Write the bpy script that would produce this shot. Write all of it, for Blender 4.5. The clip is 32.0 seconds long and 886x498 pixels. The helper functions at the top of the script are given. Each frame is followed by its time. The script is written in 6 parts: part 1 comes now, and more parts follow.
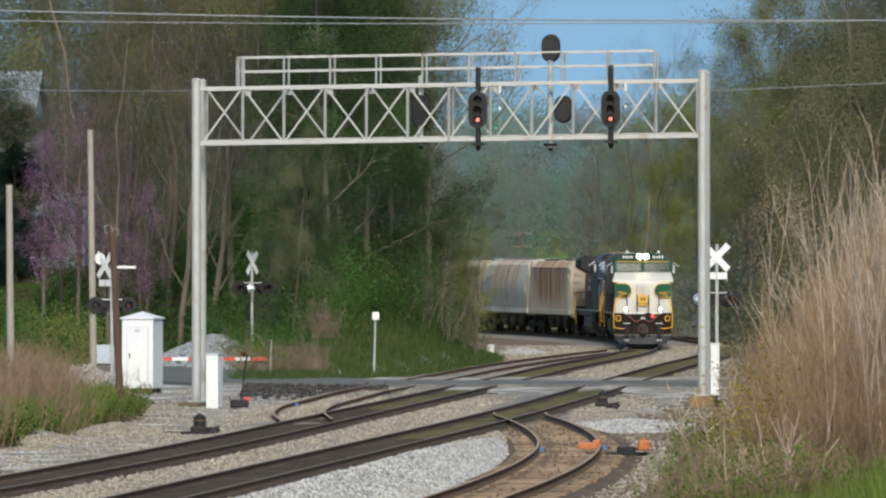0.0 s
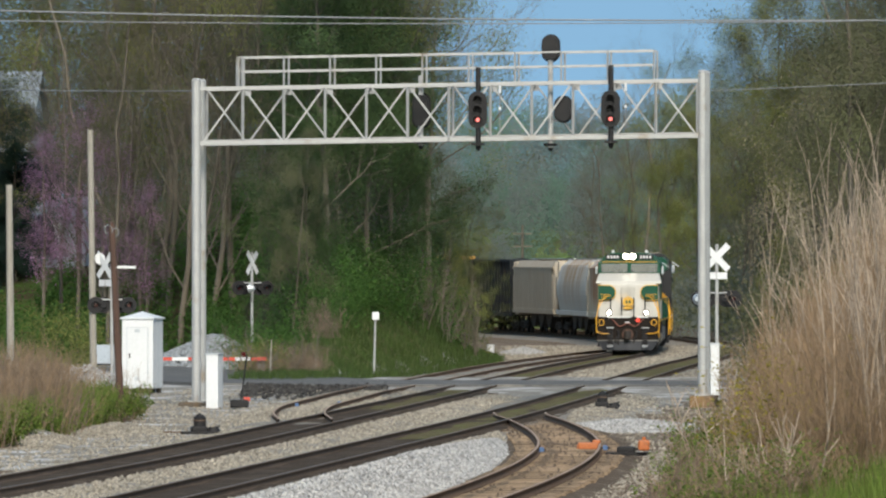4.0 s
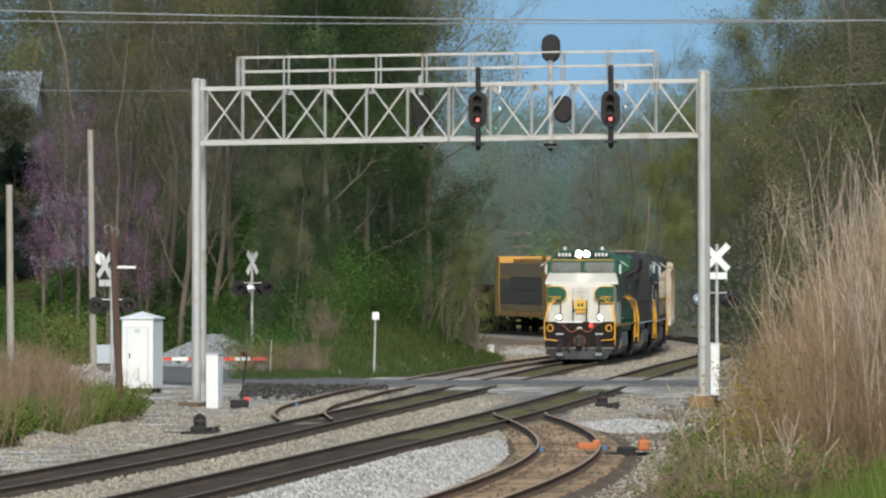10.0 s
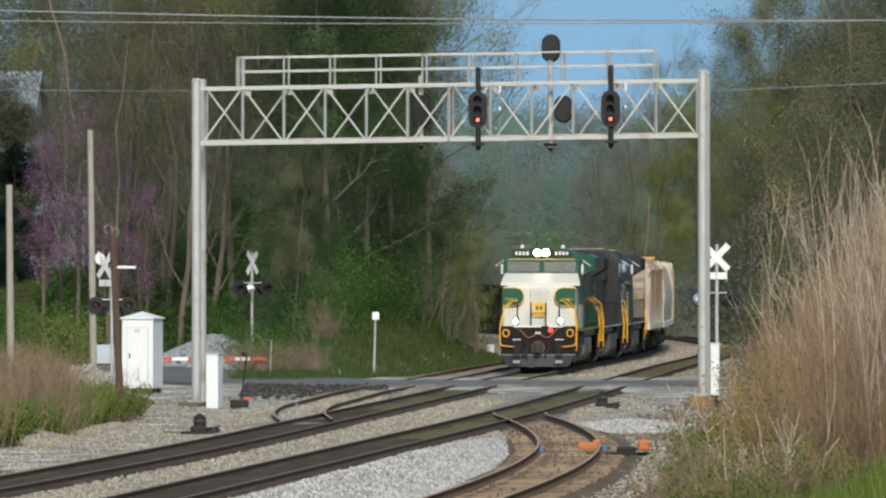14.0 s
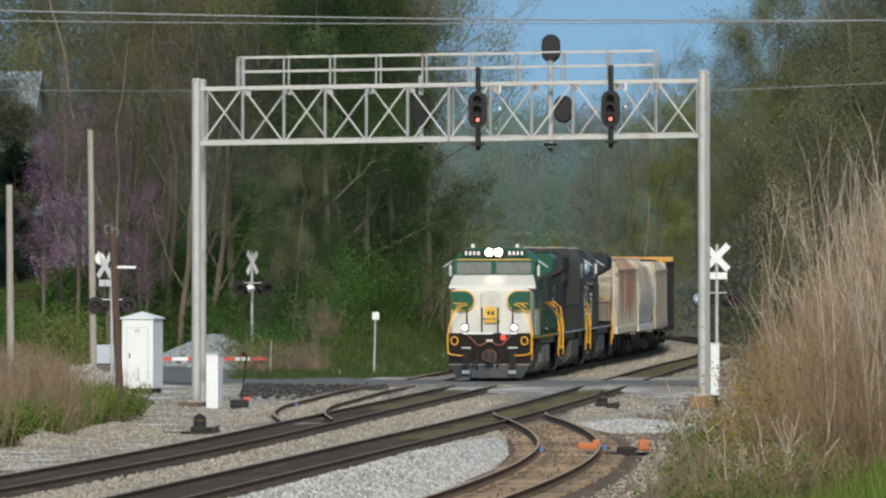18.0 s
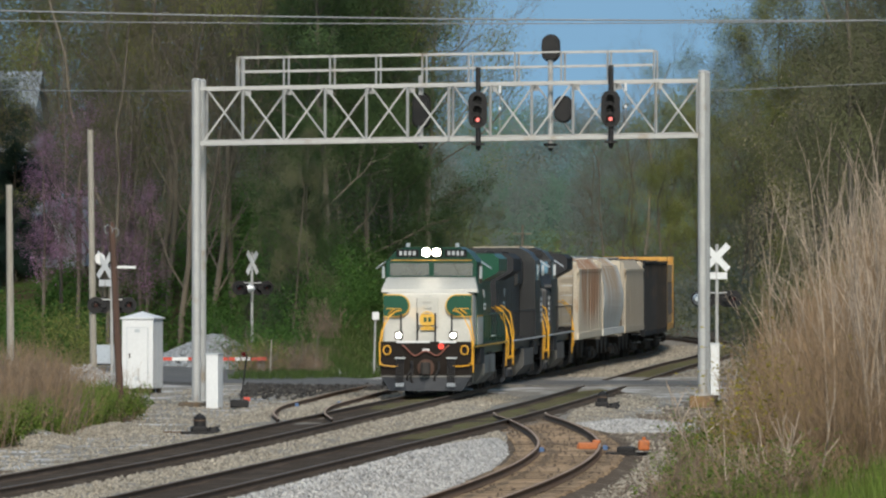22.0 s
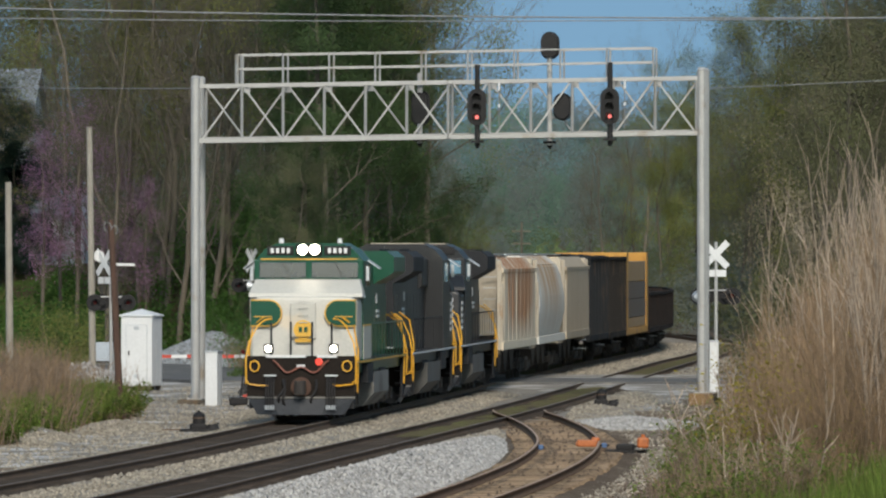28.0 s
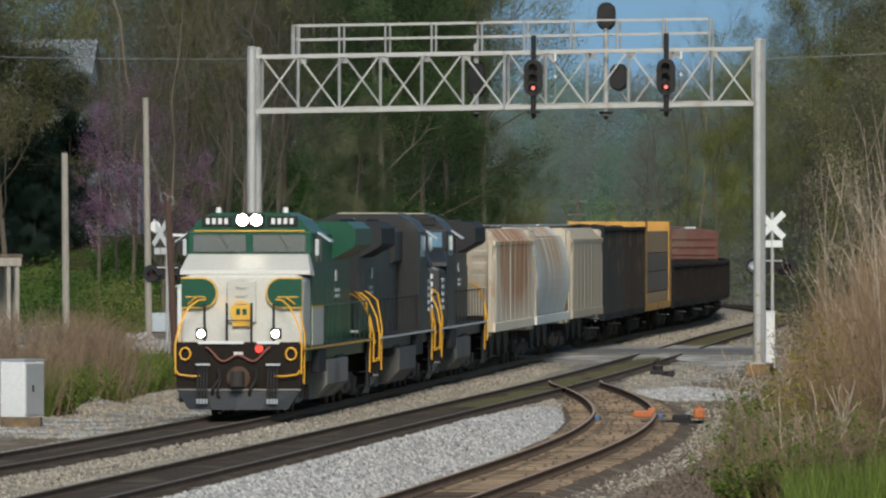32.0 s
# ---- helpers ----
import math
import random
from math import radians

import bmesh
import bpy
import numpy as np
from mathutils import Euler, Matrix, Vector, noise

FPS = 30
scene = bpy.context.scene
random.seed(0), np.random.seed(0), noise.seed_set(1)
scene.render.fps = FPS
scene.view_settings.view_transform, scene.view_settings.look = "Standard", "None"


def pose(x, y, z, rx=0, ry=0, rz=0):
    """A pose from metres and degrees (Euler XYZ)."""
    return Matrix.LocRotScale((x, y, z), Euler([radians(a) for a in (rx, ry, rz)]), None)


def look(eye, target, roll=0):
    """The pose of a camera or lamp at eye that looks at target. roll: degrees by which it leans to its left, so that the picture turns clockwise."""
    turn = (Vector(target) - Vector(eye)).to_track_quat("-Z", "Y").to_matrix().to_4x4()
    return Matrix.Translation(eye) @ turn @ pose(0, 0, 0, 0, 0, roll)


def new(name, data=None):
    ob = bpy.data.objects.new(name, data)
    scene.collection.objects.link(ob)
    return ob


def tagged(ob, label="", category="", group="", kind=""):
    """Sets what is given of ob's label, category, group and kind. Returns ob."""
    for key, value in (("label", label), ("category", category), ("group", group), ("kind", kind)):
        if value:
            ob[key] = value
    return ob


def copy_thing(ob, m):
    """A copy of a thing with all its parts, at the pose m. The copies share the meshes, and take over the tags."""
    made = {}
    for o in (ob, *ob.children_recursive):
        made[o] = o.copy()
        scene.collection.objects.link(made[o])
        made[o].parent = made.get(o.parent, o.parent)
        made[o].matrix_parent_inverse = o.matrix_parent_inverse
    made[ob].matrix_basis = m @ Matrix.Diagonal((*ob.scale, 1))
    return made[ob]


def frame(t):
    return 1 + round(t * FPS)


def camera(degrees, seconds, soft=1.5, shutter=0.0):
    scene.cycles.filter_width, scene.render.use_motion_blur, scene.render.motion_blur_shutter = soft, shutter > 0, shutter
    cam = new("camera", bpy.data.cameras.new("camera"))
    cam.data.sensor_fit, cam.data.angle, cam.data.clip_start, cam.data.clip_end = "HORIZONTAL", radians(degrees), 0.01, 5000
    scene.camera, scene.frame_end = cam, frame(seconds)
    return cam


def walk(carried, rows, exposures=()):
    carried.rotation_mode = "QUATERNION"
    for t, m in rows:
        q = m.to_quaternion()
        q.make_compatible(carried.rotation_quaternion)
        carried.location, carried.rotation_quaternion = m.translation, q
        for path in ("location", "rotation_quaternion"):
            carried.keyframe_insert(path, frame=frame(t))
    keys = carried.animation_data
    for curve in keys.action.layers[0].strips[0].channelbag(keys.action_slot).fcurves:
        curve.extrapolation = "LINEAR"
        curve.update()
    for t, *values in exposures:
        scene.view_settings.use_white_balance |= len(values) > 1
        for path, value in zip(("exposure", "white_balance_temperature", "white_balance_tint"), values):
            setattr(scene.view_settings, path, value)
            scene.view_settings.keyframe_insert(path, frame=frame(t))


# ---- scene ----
# ---------------------------------------------------------------- camera
EYE = Vector((0.0, 0.0, 4.68))
cam = camera(5.2, 32.0, soft=2.3)
# small swings of the tripod head near the end: seconds, aim to the left and down in units of 1/17265
AIM = [(0.0, 0, -8), (25.5, 0, -8), (26.6, 0.5, -7.0), (27.5, -1.5, -5.0), (28.0, -1.5, -3.5), (28.5, 0, 9),
       (29.0, -1.3, 27), (29.5, 20, 35), (30.0, 46, 39), (30.5, 57, 42.5), (31.0, 67, 45.5), (31.5, 84.5, 46), (32.0, 98, 48.5)]
walk(cam, [(t, look(EYE, EYE + Vector((-a / 17.265, 1000.0, -b / 17.265)))) for t, a, b in AIM],
     [(0.0, 0.95), (9.0, 0.95), (14.0, 0.92), (17.0, 0.87), (23.0, 0.70), (28.0, 0.62), (32.0, 0.58)])

# ---------------------------------------------------------------- world, sun
world = bpy.data.worlds.new("sky_world")
scene.world = world
world.use_nodes = True
wn, wl = world.node_tree.nodes, world.node_tree.links
sky = wn.new("ShaderNodeTexSky")
sky.sky_type, sky.sun_disc = "NISHITA", False
SUN_EL, SUN_AZ = 34.0, 175.0
sky.sun_elevation, sky.sun_rotation = radians(SUN_EL), radians(SUN_AZ)
sky.air_density, sky.dust_density, sky.ozone_density = 1.0, 1.6, 1.2
wn["Background"].inputs["Strength"].default_value = 0.15
lift = wn.new("ShaderNodeMapping")
where = wn.new("ShaderNodeTexCoord")
lift.inputs["Location"].default_value = (0, 0, 0.57)
wl.new(where.outputs["Generated"], lift.inputs["Vector"])
wl.new(lift.outputs["Vector"], sky.inputs["Vector"])
tint = wn.new("ShaderNodeMix")
tint.data_type, tint.blend_type = "RGBA", "MULTIPLY"
tint.inputs[0].default_value = 1.0
tint.inputs[7].default_value = (0.925, 1.06, 0.90, 1)
wl.new(sky.outputs["Color"], tint.inputs[6])
wl.new(tint.outputs[2], wn["Background"].inputs["Color"])
sun_data = bpy.data.lights.new("sun", "SUN")
sun_data.energy, sun_data.angle, sun_data.color = 2.5, radians(18.0), (1.0, 0.915, 0.79)
sun = new("sun", sun_data)
to_sun = Vector((math.sin(radians(SUN_AZ)) * math.cos(radians(SUN_EL)), math.cos(radians(SUN_AZ)) * math.cos(radians(SUN_EL)), math.sin(radians(SUN_EL))))
sun.matrix_world = look((0, 0, 60), Vector((0, 0, 60)) - to_sun)

# ---------------------------------------------------------------- materials
def mat(name, a, b=None, size=0.6, fine=0.05, rough=0.8, metal=0.0, bump=0.2, dirt=None, dirt_size=1.5, dirt_amount=0.35, vary=0.0, island=False, stretch=(1, 1, 1), spec=0.5, grain=0.62):
    """Two-scale procedural surface: a and b mixed by coarse and fine noise, dirt patches, relief."""
    m = bpy.data.materials.new(name)
    m.use_nodes = True
    n, l = m.node_tree.nodes, m.node_tree.links
    p = n["Principled BSDF"]
    p.inputs["Roughness"].default_value, p.inputs["Metallic"].default_value = rough, metal
    p.inputs["Specular IOR Level"].default_value = spec
    b = b or tuple(c * 0.8 for c in a)
    tc = n.new("ShaderNodeTexCoord")
    mp = n.new("ShaderNodeMapping")
    mp.inputs["Scale"].default_value = stretch
    l.new(tc.outputs["Object"], mp.inputs["Vector"])

    def tex(s, d):
        t = n.new("ShaderNodeTexNoise")
        t.inputs["Scale"].default_value, t.inputs["Detail"].default_value = 1.0 / s, d
        l.new(mp.outputs["Vector"], t.inputs["Vector"])
        return t.outputs["Fac"]

    def ramp(src, lo, hi):
        r = n.new("ShaderNodeMapRange")
        r.inputs["From Min"].default_value, r.inputs["From Max"].default_value = lo, hi
        l.new(src, r.inputs["Value"])
        return r.outputs["Result"]

    def mix(f, c1, c2, kind="MIX"):
        x = n.new("ShaderNodeMix")
        x.data_type, x.blend_type = "RGBA", kind
        for i, v in ((6, c1), (7, c2)):
            if isinstance(v, tuple):
                x.inputs[i].default_value = (*v, 1)
            else:
                l.new(v, x.inputs[i])
        if isinstance(f, float):
            x.inputs[0].default_value = f
        else:
            l.new(f, x.inputs[0])
        return x.outputs[2]
    f1, f2 = tex(size, 3), tex(fine, 4)
    col = mix(ramp(f1, 0.3, 0.7), a, b)
    col = mix(ramp(f2, 0.25, 0.8), col, tuple(c * grain for c in b))
    if dirt:
        col = mix(ramp(tex(dirt_size, 6), 0.68 - dirt_amount * 0.4, 0.80 - dirt_amount * 0.4), col, dirt)
    if vary:
        if island:
            g = n.new("ShaderNodeNewGeometry")
            src = g.outputs["Random Per Island"]
        else:
            g = n.new("ShaderNodeObjectInfo")
            src = g.outputs["Random"]
        h = n.new("ShaderNodeHueSaturation")

        h.inputs["Value"].default_value = 1
        r = n.new("ShaderNodeMapRange")
        r.inputs["To Min"].default_value, r.inputs["To Max"].default_value = 1 - vary, 1 + vary
        l.new(src, r.inputs["Value"])
        l.new(r.outputs["Result"], h.inputs["Value"])
        l.new(col, h.inputs["Color"])
        col = h.outputs["Color"]
    l.new(col, p.inputs["Base Color"])
    if bump:
        bp = n.new("ShaderNodeBump")
        bp.inputs["Strength"].default_value, bp.inputs["Distance"].default_value = bump, fine * 0.5
        l.new(f2, bp.inputs["Height"])
        l.new(bp.outputs["Normal"], p.inputs["Normal"])
    return m


def leaf_mat(name, a, b, vary=0.4, size=1.6):
    m = mat(name, a, b, size=size, fine=size * 0.16, rough=0.6, bump=0, vary=vary, island=True, spec=0.2)
    n, l = m.node_tree.nodes, m.node_tree.links
    p = n["Principled BSDF"]
    t = n.new("ShaderNodeBsdfTranslucent")
    x = n.new("ShaderNodeMixShader")
    x.inputs[0].default_value = 0.48
    l.new(p.inputs["Base Color"].links[0].from_socket, t.inputs["Color"])
    l.new(p.outputs[0], x.inputs[1])
    l.new(t.outputs[0], x.inputs[2])
    l.new(x.outputs[0], n["Material Output"].inputs["Surface"])
    return m


def rust_mat(name, a, b, rust, reach, amount):
    """Pale painted steel with rust that has run down from the roof about the middle of the car's side, in uneven streaks."""
    m = mat(name, a, b, 1.6, 0.1, 0.65, bump=0.08, dirt=tuple(c * 0.55 for c in a), dirt_size=0.6, dirt_amount=0.12, stretch=(1, 1, 0.3), grain=0.9)
    n, l = m.node_tree.nodes, m.node_tree.links
    p = n["Principled BSDF"]
    col = p.inputs["Base Color"].links[0].from_socket
    tc = n.new("ShaderNodeTexCoord")
    xyz = n.new("ShaderNodeSeparateXYZ")
    l.new(tc.outputs["Object"], xyz.inputs["Vector"])

    def calc(op, u, v=None):
        c = n.new("ShaderNodeMath")
        c.operation = op
        for i, q in enumerate((u, v)):
            if q is not None:
                if isinstance(q, (int, float)):
                    c.inputs[i].default_value = q
                else:
                    l.new(q, c.inputs[i])
        return c.outputs[0]

    def span(src, lo, hi):
        r = n.new("ShaderNodeMapRange")
        r.inputs["From Min"].default_value, r.inputs["From Max"].default_value = lo, hi
        l.new(src, r.inputs["Value"])
        return r.outputs["Result"]
    streak = n.new("ShaderNodeTexNoise")
    mp = n.new("ShaderNodeMapping")
    mp.inputs["Scale"].default_value = (2.6, 0.2, 0.14)
    l.new(tc.outputs["Object"], mp.inputs["Vector"])
    l.new(mp.outputs["Vector"], streak.inputs["Vector"])
    streak.inputs["Scale"].default_value, streak.inputs["Detail"].default_value = 1.0, 5
    side = span(calc("ABSOLUTE", xyz.outputs["X"]), reach, reach * 0.45)
    high = span(xyz.outputs["Z"], 1.5, 3.9)
    f = calc("MULTIPLY", calc("MULTIPLY", side, high), amount * 2)
    f = calc("MULTIPLY", calc("MINIMUM", f, 0.92), span(streak.outputs["Fac"], 0.36, 0.52))
    mix = n.new("ShaderNodeMix")
    mix.data_type = "RGBA"
    l.new(f, mix.inputs[0])
    l.new(col, mix.inputs[6])
    mix.inputs[7].default_value = (*rust, 1)
    l.new(mix.outputs[2], p.inputs["Base Color"])
    return m


def glow_mat(name, color, strength):
    m = mat(name, color, rough=0.3, bump=0)
    p = m.node_tree.nodes["Principled BSDF"]
    p.inputs["Emission Color"].default_value, p.inputs["Emission Strength"].default_value = (*color, 1), strength
    return m


M = {}
M["ballast"] = mat("ballast", (0.36, 0.34, 0.31), (0.235, 0.215, 0.19), 1.2, 0.07, 0.95, bump=1.0, dirt=(0.2, 0.16, 0.11), dirt_size=2.5, spec=0.08)
M["ballast_white"] = mat("ballast_white", (0.45, 0.45, 0.455), (0.30, 0.30, 0.31), 0.8, 0.06, 0.95, bump=1.0, spec=0.08)
M["stone"] = mat("stone", (0.405, 0.365, 0.30), (0.29, 0.255, 0.205), 0.8, 0.03, 0.9, bump=0.2, vary=0.4, island=True, spec=0.08)
M["stone_white"] = mat("stone_white", (0.515, 0.505, 0.49), (0.385, 0.375, 0.365), 0.8, 0.03, 0.9, bump=0.2, vary=0.35, island=True, spec=0.08)
M["stone_grey"] = mat("stone_grey", (0.36, 0.39, 0.42), (0.27, 0.29, 0.31), 0.8, 0.03, 0.9, bump=0.2, vary=0.3, island=True, spec=0.08)
M["gravel"] = mat("gravel", (0.32, 0.30, 0.27), (0.22, 0.20, 0.175), 1.4, 0.07, 1.0, bump=0.9, dirt=(0.46, 0.45, 0.44), dirt_size=1.8, dirt_amount=0.45, spec=0.08)
M["oily"] = mat("oily", (0.085, 0.062, 0.045), (0.06, 0.045, 0.034), 0.9, 0.07, 0.95, bump=0.8, dirt=(0.11, 0.085, 0.065), dirt_size=1.2, spec=0.08)
M["moss"] = mat("moss", (0.145, 0.125, 0.06), (0.12, 0.095, 0.055), 0.9, 0.08, 1.0, bump=0.8, dirt=(0.125, 0.13, 0.045), dirt_size=0.9, dirt_amount=0.4, spec=0.08)
M["dirt"] = mat("dirt", (0.22, 0.165, 0.12), (0.14, 0.105, 0.08), 1.5, 0.08, 1.0, bump=0.8, dirt=(0.25, 0.22, 0.18), dirt_size=0.7, spec=0.08)
M["spur_fill"] = mat("spur_fill", (0.16, 0.122, 0.09), (0.105, 0.08, 0.06), 1.1, 0.08, 1.0, bump=0.8, dirt=(0.21, 0.165, 0.125), dirt_size=0.7, spec=0.08)
M["grass_ground"] = mat("grass_ground", (0.10, 0.15, 0.035), (0.12, 0.13, 0.05), 2.0, 0.15, 1.0, bump=0.8, dirt=(0.1, 0.07, 0.04), dirt_size=4, spec=0.08)
M["leaf_litter"] = mat("leaf_litter", (0.12, 0.09, 0.055), (0.07, 0.055, 0.035), 2.0, 0.12, 1.0, bump=0.8, dirt=(0.06, 0.09, 0.025), dirt_size=3, spec=0.08)
M["clod"] = mat("clod", (0.2, 0.155, 0.12), (0.13, 0.10, 0.08), 0.8, 0.04, 1.0, bump=0.3, vary=0.4, island=True, spec=0.08)
M["asphalt"] = mat("asphalt", (0.165, 0.163, 0.163), (0.12, 0.118, 0.118), 2.0, 0.05, 0.9, bump=0.4, dirt=(0.2, 0.19, 0.17), spec=0.08)
M["rail"] = mat("rail", (0.19, 0.132, 0.094), (0.13, 0.092, 0.067), 0.8, 0.03, 0.85, 0.0, bump=0.3, spec=0.15)
M["rail_rust"] = mat("rail_rust", (0.24, 0.16, 0.115), (0.16, 0.11, 0.08), 0.8, 0.03, 0.9, bump=0.3, spec=0.08)
M["rail_top_rust"] = mat("rail_top_rust", (0.48, 0.37, 0.30), (0.36, 0.27, 0.21), 1.5, 0.04, 0.8, bump=0.1, spec=0.1)
M["stone_dark"] = mat("stone_dark", (0.085, 0.08, 0.075), (0.05, 0.047, 0.045), 0.8, 0.03, 0.95, bump=0.2, vary=0.5, island=True, spec=0.08)
M["rail_head"] = mat("rail_head", (0.24, 0.205, 0.175), (0.16, 0.13, 0.11), 2.0, 0.04, 0.5, 0.6, bump=0.1)
M["tie"] = mat("tie", (0.34, 0.25, 0.17), (0.22, 0.16, 0.11), 0.4, 0.03, 0.95, bump=0.7, vary=0.45, dirt=(0.09, 0.075, 0.06), dirt_size=0.5, stretch=(1, 6, 6), spec=0.08)
M["tie_old"] = mat("tie_old", (0.11, 0.085, 0.065), (0.07, 0.055, 0.045), 0.4, 0.03, 0.95, bump=0.7, vary=0.3, island=True, spec=0.08)
M["galv"] = mat("galv", (0.43, 0.43, 0.425), (0.35, 0.35, 0.345), 0.7, 0.05, 0.55, 0.25, bump=0.1, dirt=(0.27, 0.235, 0.19), dirt_size=0.9, dirt_amount=0.25, grain=0.88)
M["steel_dark"] = mat("steel_dark", (0.016, 0.016, 0.018), (0.024, 0.023, 0.024), 0.4, 0.04, 0.6, spec=0.2, bump=0.1)
M["white_paint"] = mat("white_paint", (0.66, 0.67, 0.68), (0.60, 0.61, 0.62), 0.9, 0.06, 0.45, bump=0.05, dirt=(0.6, 0.57, 0.5), dirt_size=0.7, dirt_amount=0.1, grain=0.9)
M["aluminium"] = mat("aluminium", (0.52, 0.55, 0.58), (0.44, 0.47, 0.5), 0.5, 0.05, 0.45, 0.5, bump=0.05, grain=0.9)
M["concrete"] = mat("concrete", (0.145, 0.122, 0.098), (0.10, 0.082, 0.065), 0.6, 0.05, 0.9, bump=0.4, dirt=(0.2, 0.13, 0.07), dirt_size=0.8, spec=0.08)
M["wood_pole"] = mat("wood_pole", (0.40, 0.375, 0.33), (0.28, 0.255, 0.215), 0.5, 0.04, 0.9, bump=0.6, stretch=(8, 8, 1))
M["wood_rust"] = mat("wood_rust", (0.12, 0.06, 0.04), (0.075, 0.045, 0.035), 0.5, 0.04, 0.9, bump=0.6, stretch=(8, 8, 1))
M["red_paint"] = mat("red_paint", (0.55, 0.06, 0.035), (0.42, 0.05, 0.03), 0.4, 0.04, 0.5, bump=0.05, grain=0.9)
M["orange_paint"] = mat("orange_paint", (0.55, 0.16, 0.04), (0.42, 0.12, 0.03), 0.3, 0.04, 0.55, bump=0.05)
M["blue_paint"] = mat("blue_paint", (0.1, 0.2, 0.4), (0.07, 0.14, 0.3), 0.3, 0.04, 0.55, bump=0.05)
M["signal_red"] = glow_mat("signal_red", (1.0, 0.22, 0.19), 0.9)
M["lens_red"] = mat("lens_red", (0.12, 0.01, 0.01), (0.08, 0.008, 0.008), 0.1, 0.02, 0.15, bump=0)
M["marker_red"] = glow_mat("marker_red", (0.8, 0.05, 0.03), 0.5)
M["headlight"] = glow_mat("headlight", (1.0, 0.90, 0.70), 13.0)
M["glass"] = mat("glass", (0.02, 0.026, 0.04), (0.014, 0.018, 0.03), 1.5, 0.3, 0.06, bump=0, spec=0.8, grain=0.9)
M["glass_blue"] = mat("glass_blue", (0.16, 0.28, 0.36), (0.1, 0.2, 0.28), 1.0, 0.3, 0.08, bump=0, spec=0.8, grain=0.9)
M["loco_green"] = mat("loco_green", (0.003, 0.07, 0.039), (0.003, 0.055, 0.031), 1.2, 0.1, 0.34, spec=0.3, bump=0.03, dirt=(0.02, 0.045, 0.03), dirt_size=1.2, dirt_amount=0.2, grain=0.9)
M["loco_cream"] = mat("loco_cream", (0.49, 0.48, 0.445), (0.44, 0.43, 0.395), 0.8, 0.07, 0.4, bump=0.03, dirt=(0.5, 0.44, 0.35), dirt_size=0.8, dirt_amount=0.2, grain=0.9)
M["gold"] = mat("gold", (0.72, 0.42, 0.05), (0.6, 0.34, 0.04), 0.5, 0.05, 0.4, bump=0.03, grain=0.9)
M["yellow_rail"] = mat("yellow_rail", (0.85, 0.45, 0.03), (0.72, 0.36, 0.02), 0.5, 0.05, 0.45, bump=0.03, grain=0.9)
M["loco_black"] = mat("loco_black", (0.011, 0.012, 0.015), (0.016, 0.017, 0.02), 1.0, 0.08, 0.4, spec=0.32, bump=0.05, dirt=(0.026, 0.026, 0.027), dirt_size=1.4, grain=0.9)
M["loco_grey"] = mat("loco_grey", (0.035, 0.036, 0.04), (0.028, 0.029, 0.032), 1.0, 0.08, 0.65, spec=0.1, bump=0.05, grain=0.9)
M["underframe"] = mat("underframe", (0.022, 0.019, 0.017), (0.034, 0.029, 0.026), 0.6, 0.06, 0.8, bump=0.3, dirt=(0.06, 0.048, 0.037), dirt_size=0.5)
M["tank_grey"] = mat("tank_grey", (0.20, 0.195, 0.18), (0.15, 0.145, 0.135), 0.6, 0.06, 0.7, bump=0.1, dirt=(0.08, 0.07, 0.06), grain=0.9)
M["tank_dark"] = mat("tank_dark", (0.10, 0.098, 0.092), (0.075, 0.072, 0.068), 0.6, 0.06, 0.7, bump=0.1, dirt=(0.06, 0.052, 0.045), grain=0.9)
M["pilot_brown"] = mat("pilot_brown", (0.022, 0.016, 0.013), (0.015, 0.012, 0.010), 0.4, 0.05, 0.7, bump=0.2, spec=0.12)
M["hose_red"] = mat("hose_red", (0.3, 0.11, 0.07), (0.2, 0.07, 0.05), 0.3, 0.04, 0.7, bump=0.1)
M["hop_tan"] = rust_mat("hop_tan", (0.68, 0.60, 0.475), (0.60, 0.52, 0.40), (0.34, 0.125, 0.028), 9.5, 1.2)
M["hop_white"] = rust_mat("hop_white", (0.67, 0.655, 0.61), (0.60, 0.58, 0.54), (0.40, 0.24, 0.11), 9.0, 0.55)
M["hop_end"] = mat("hop_end", (0.46, 0.41, 0.33), (0.37, 0.325, 0.26), 1.2, 0.1, 0.65, bump=0.08, dirt=(0.3, 0.2, 0.12), dirt_size=0.7, dirt_amount=0.2, grain=0.9)
M["hop_beige"] = mat("hop_beige", (0.45, 0.375, 0.28), (0.38, 0.31, 0.225), 1.6, 0.1, 0.65, bump=0.08, dirt=(0.3, 0.2, 0.13), dirt_size=0.8, dirt_amount=0.15, stretch=(1, 1, 0.3), grain=0.9)
M["car_black"] = mat("car_black", (0.018, 0.021, 0.025), (0.024, 0.026, 0.029), 1.0, 0.08, 0.8, spec=0.08, bump=0.1, dirt=(0.045, 0.038, 0.032), dirt_size=1.1, grain=0.9)
M["car_yellow"] = mat("car_yellow", (0.55, 0.29, 0.045), (0.45, 0.23, 0.04), 1.2, 0.08, 0.6, bump=0.1, dirt=(0.25, 0.13, 0.05), dirt_size=1.0, grain=0.9)
M["car_maroon"] = mat("car_maroon", (0.13, 0.038, 0.026), (0.09, 0.032, 0.022), 1.2, 0.08, 0.7, bump=0.1, dirt=(0.1, 0.06, 0.045), dirt_size=1.0, grain=0.9)
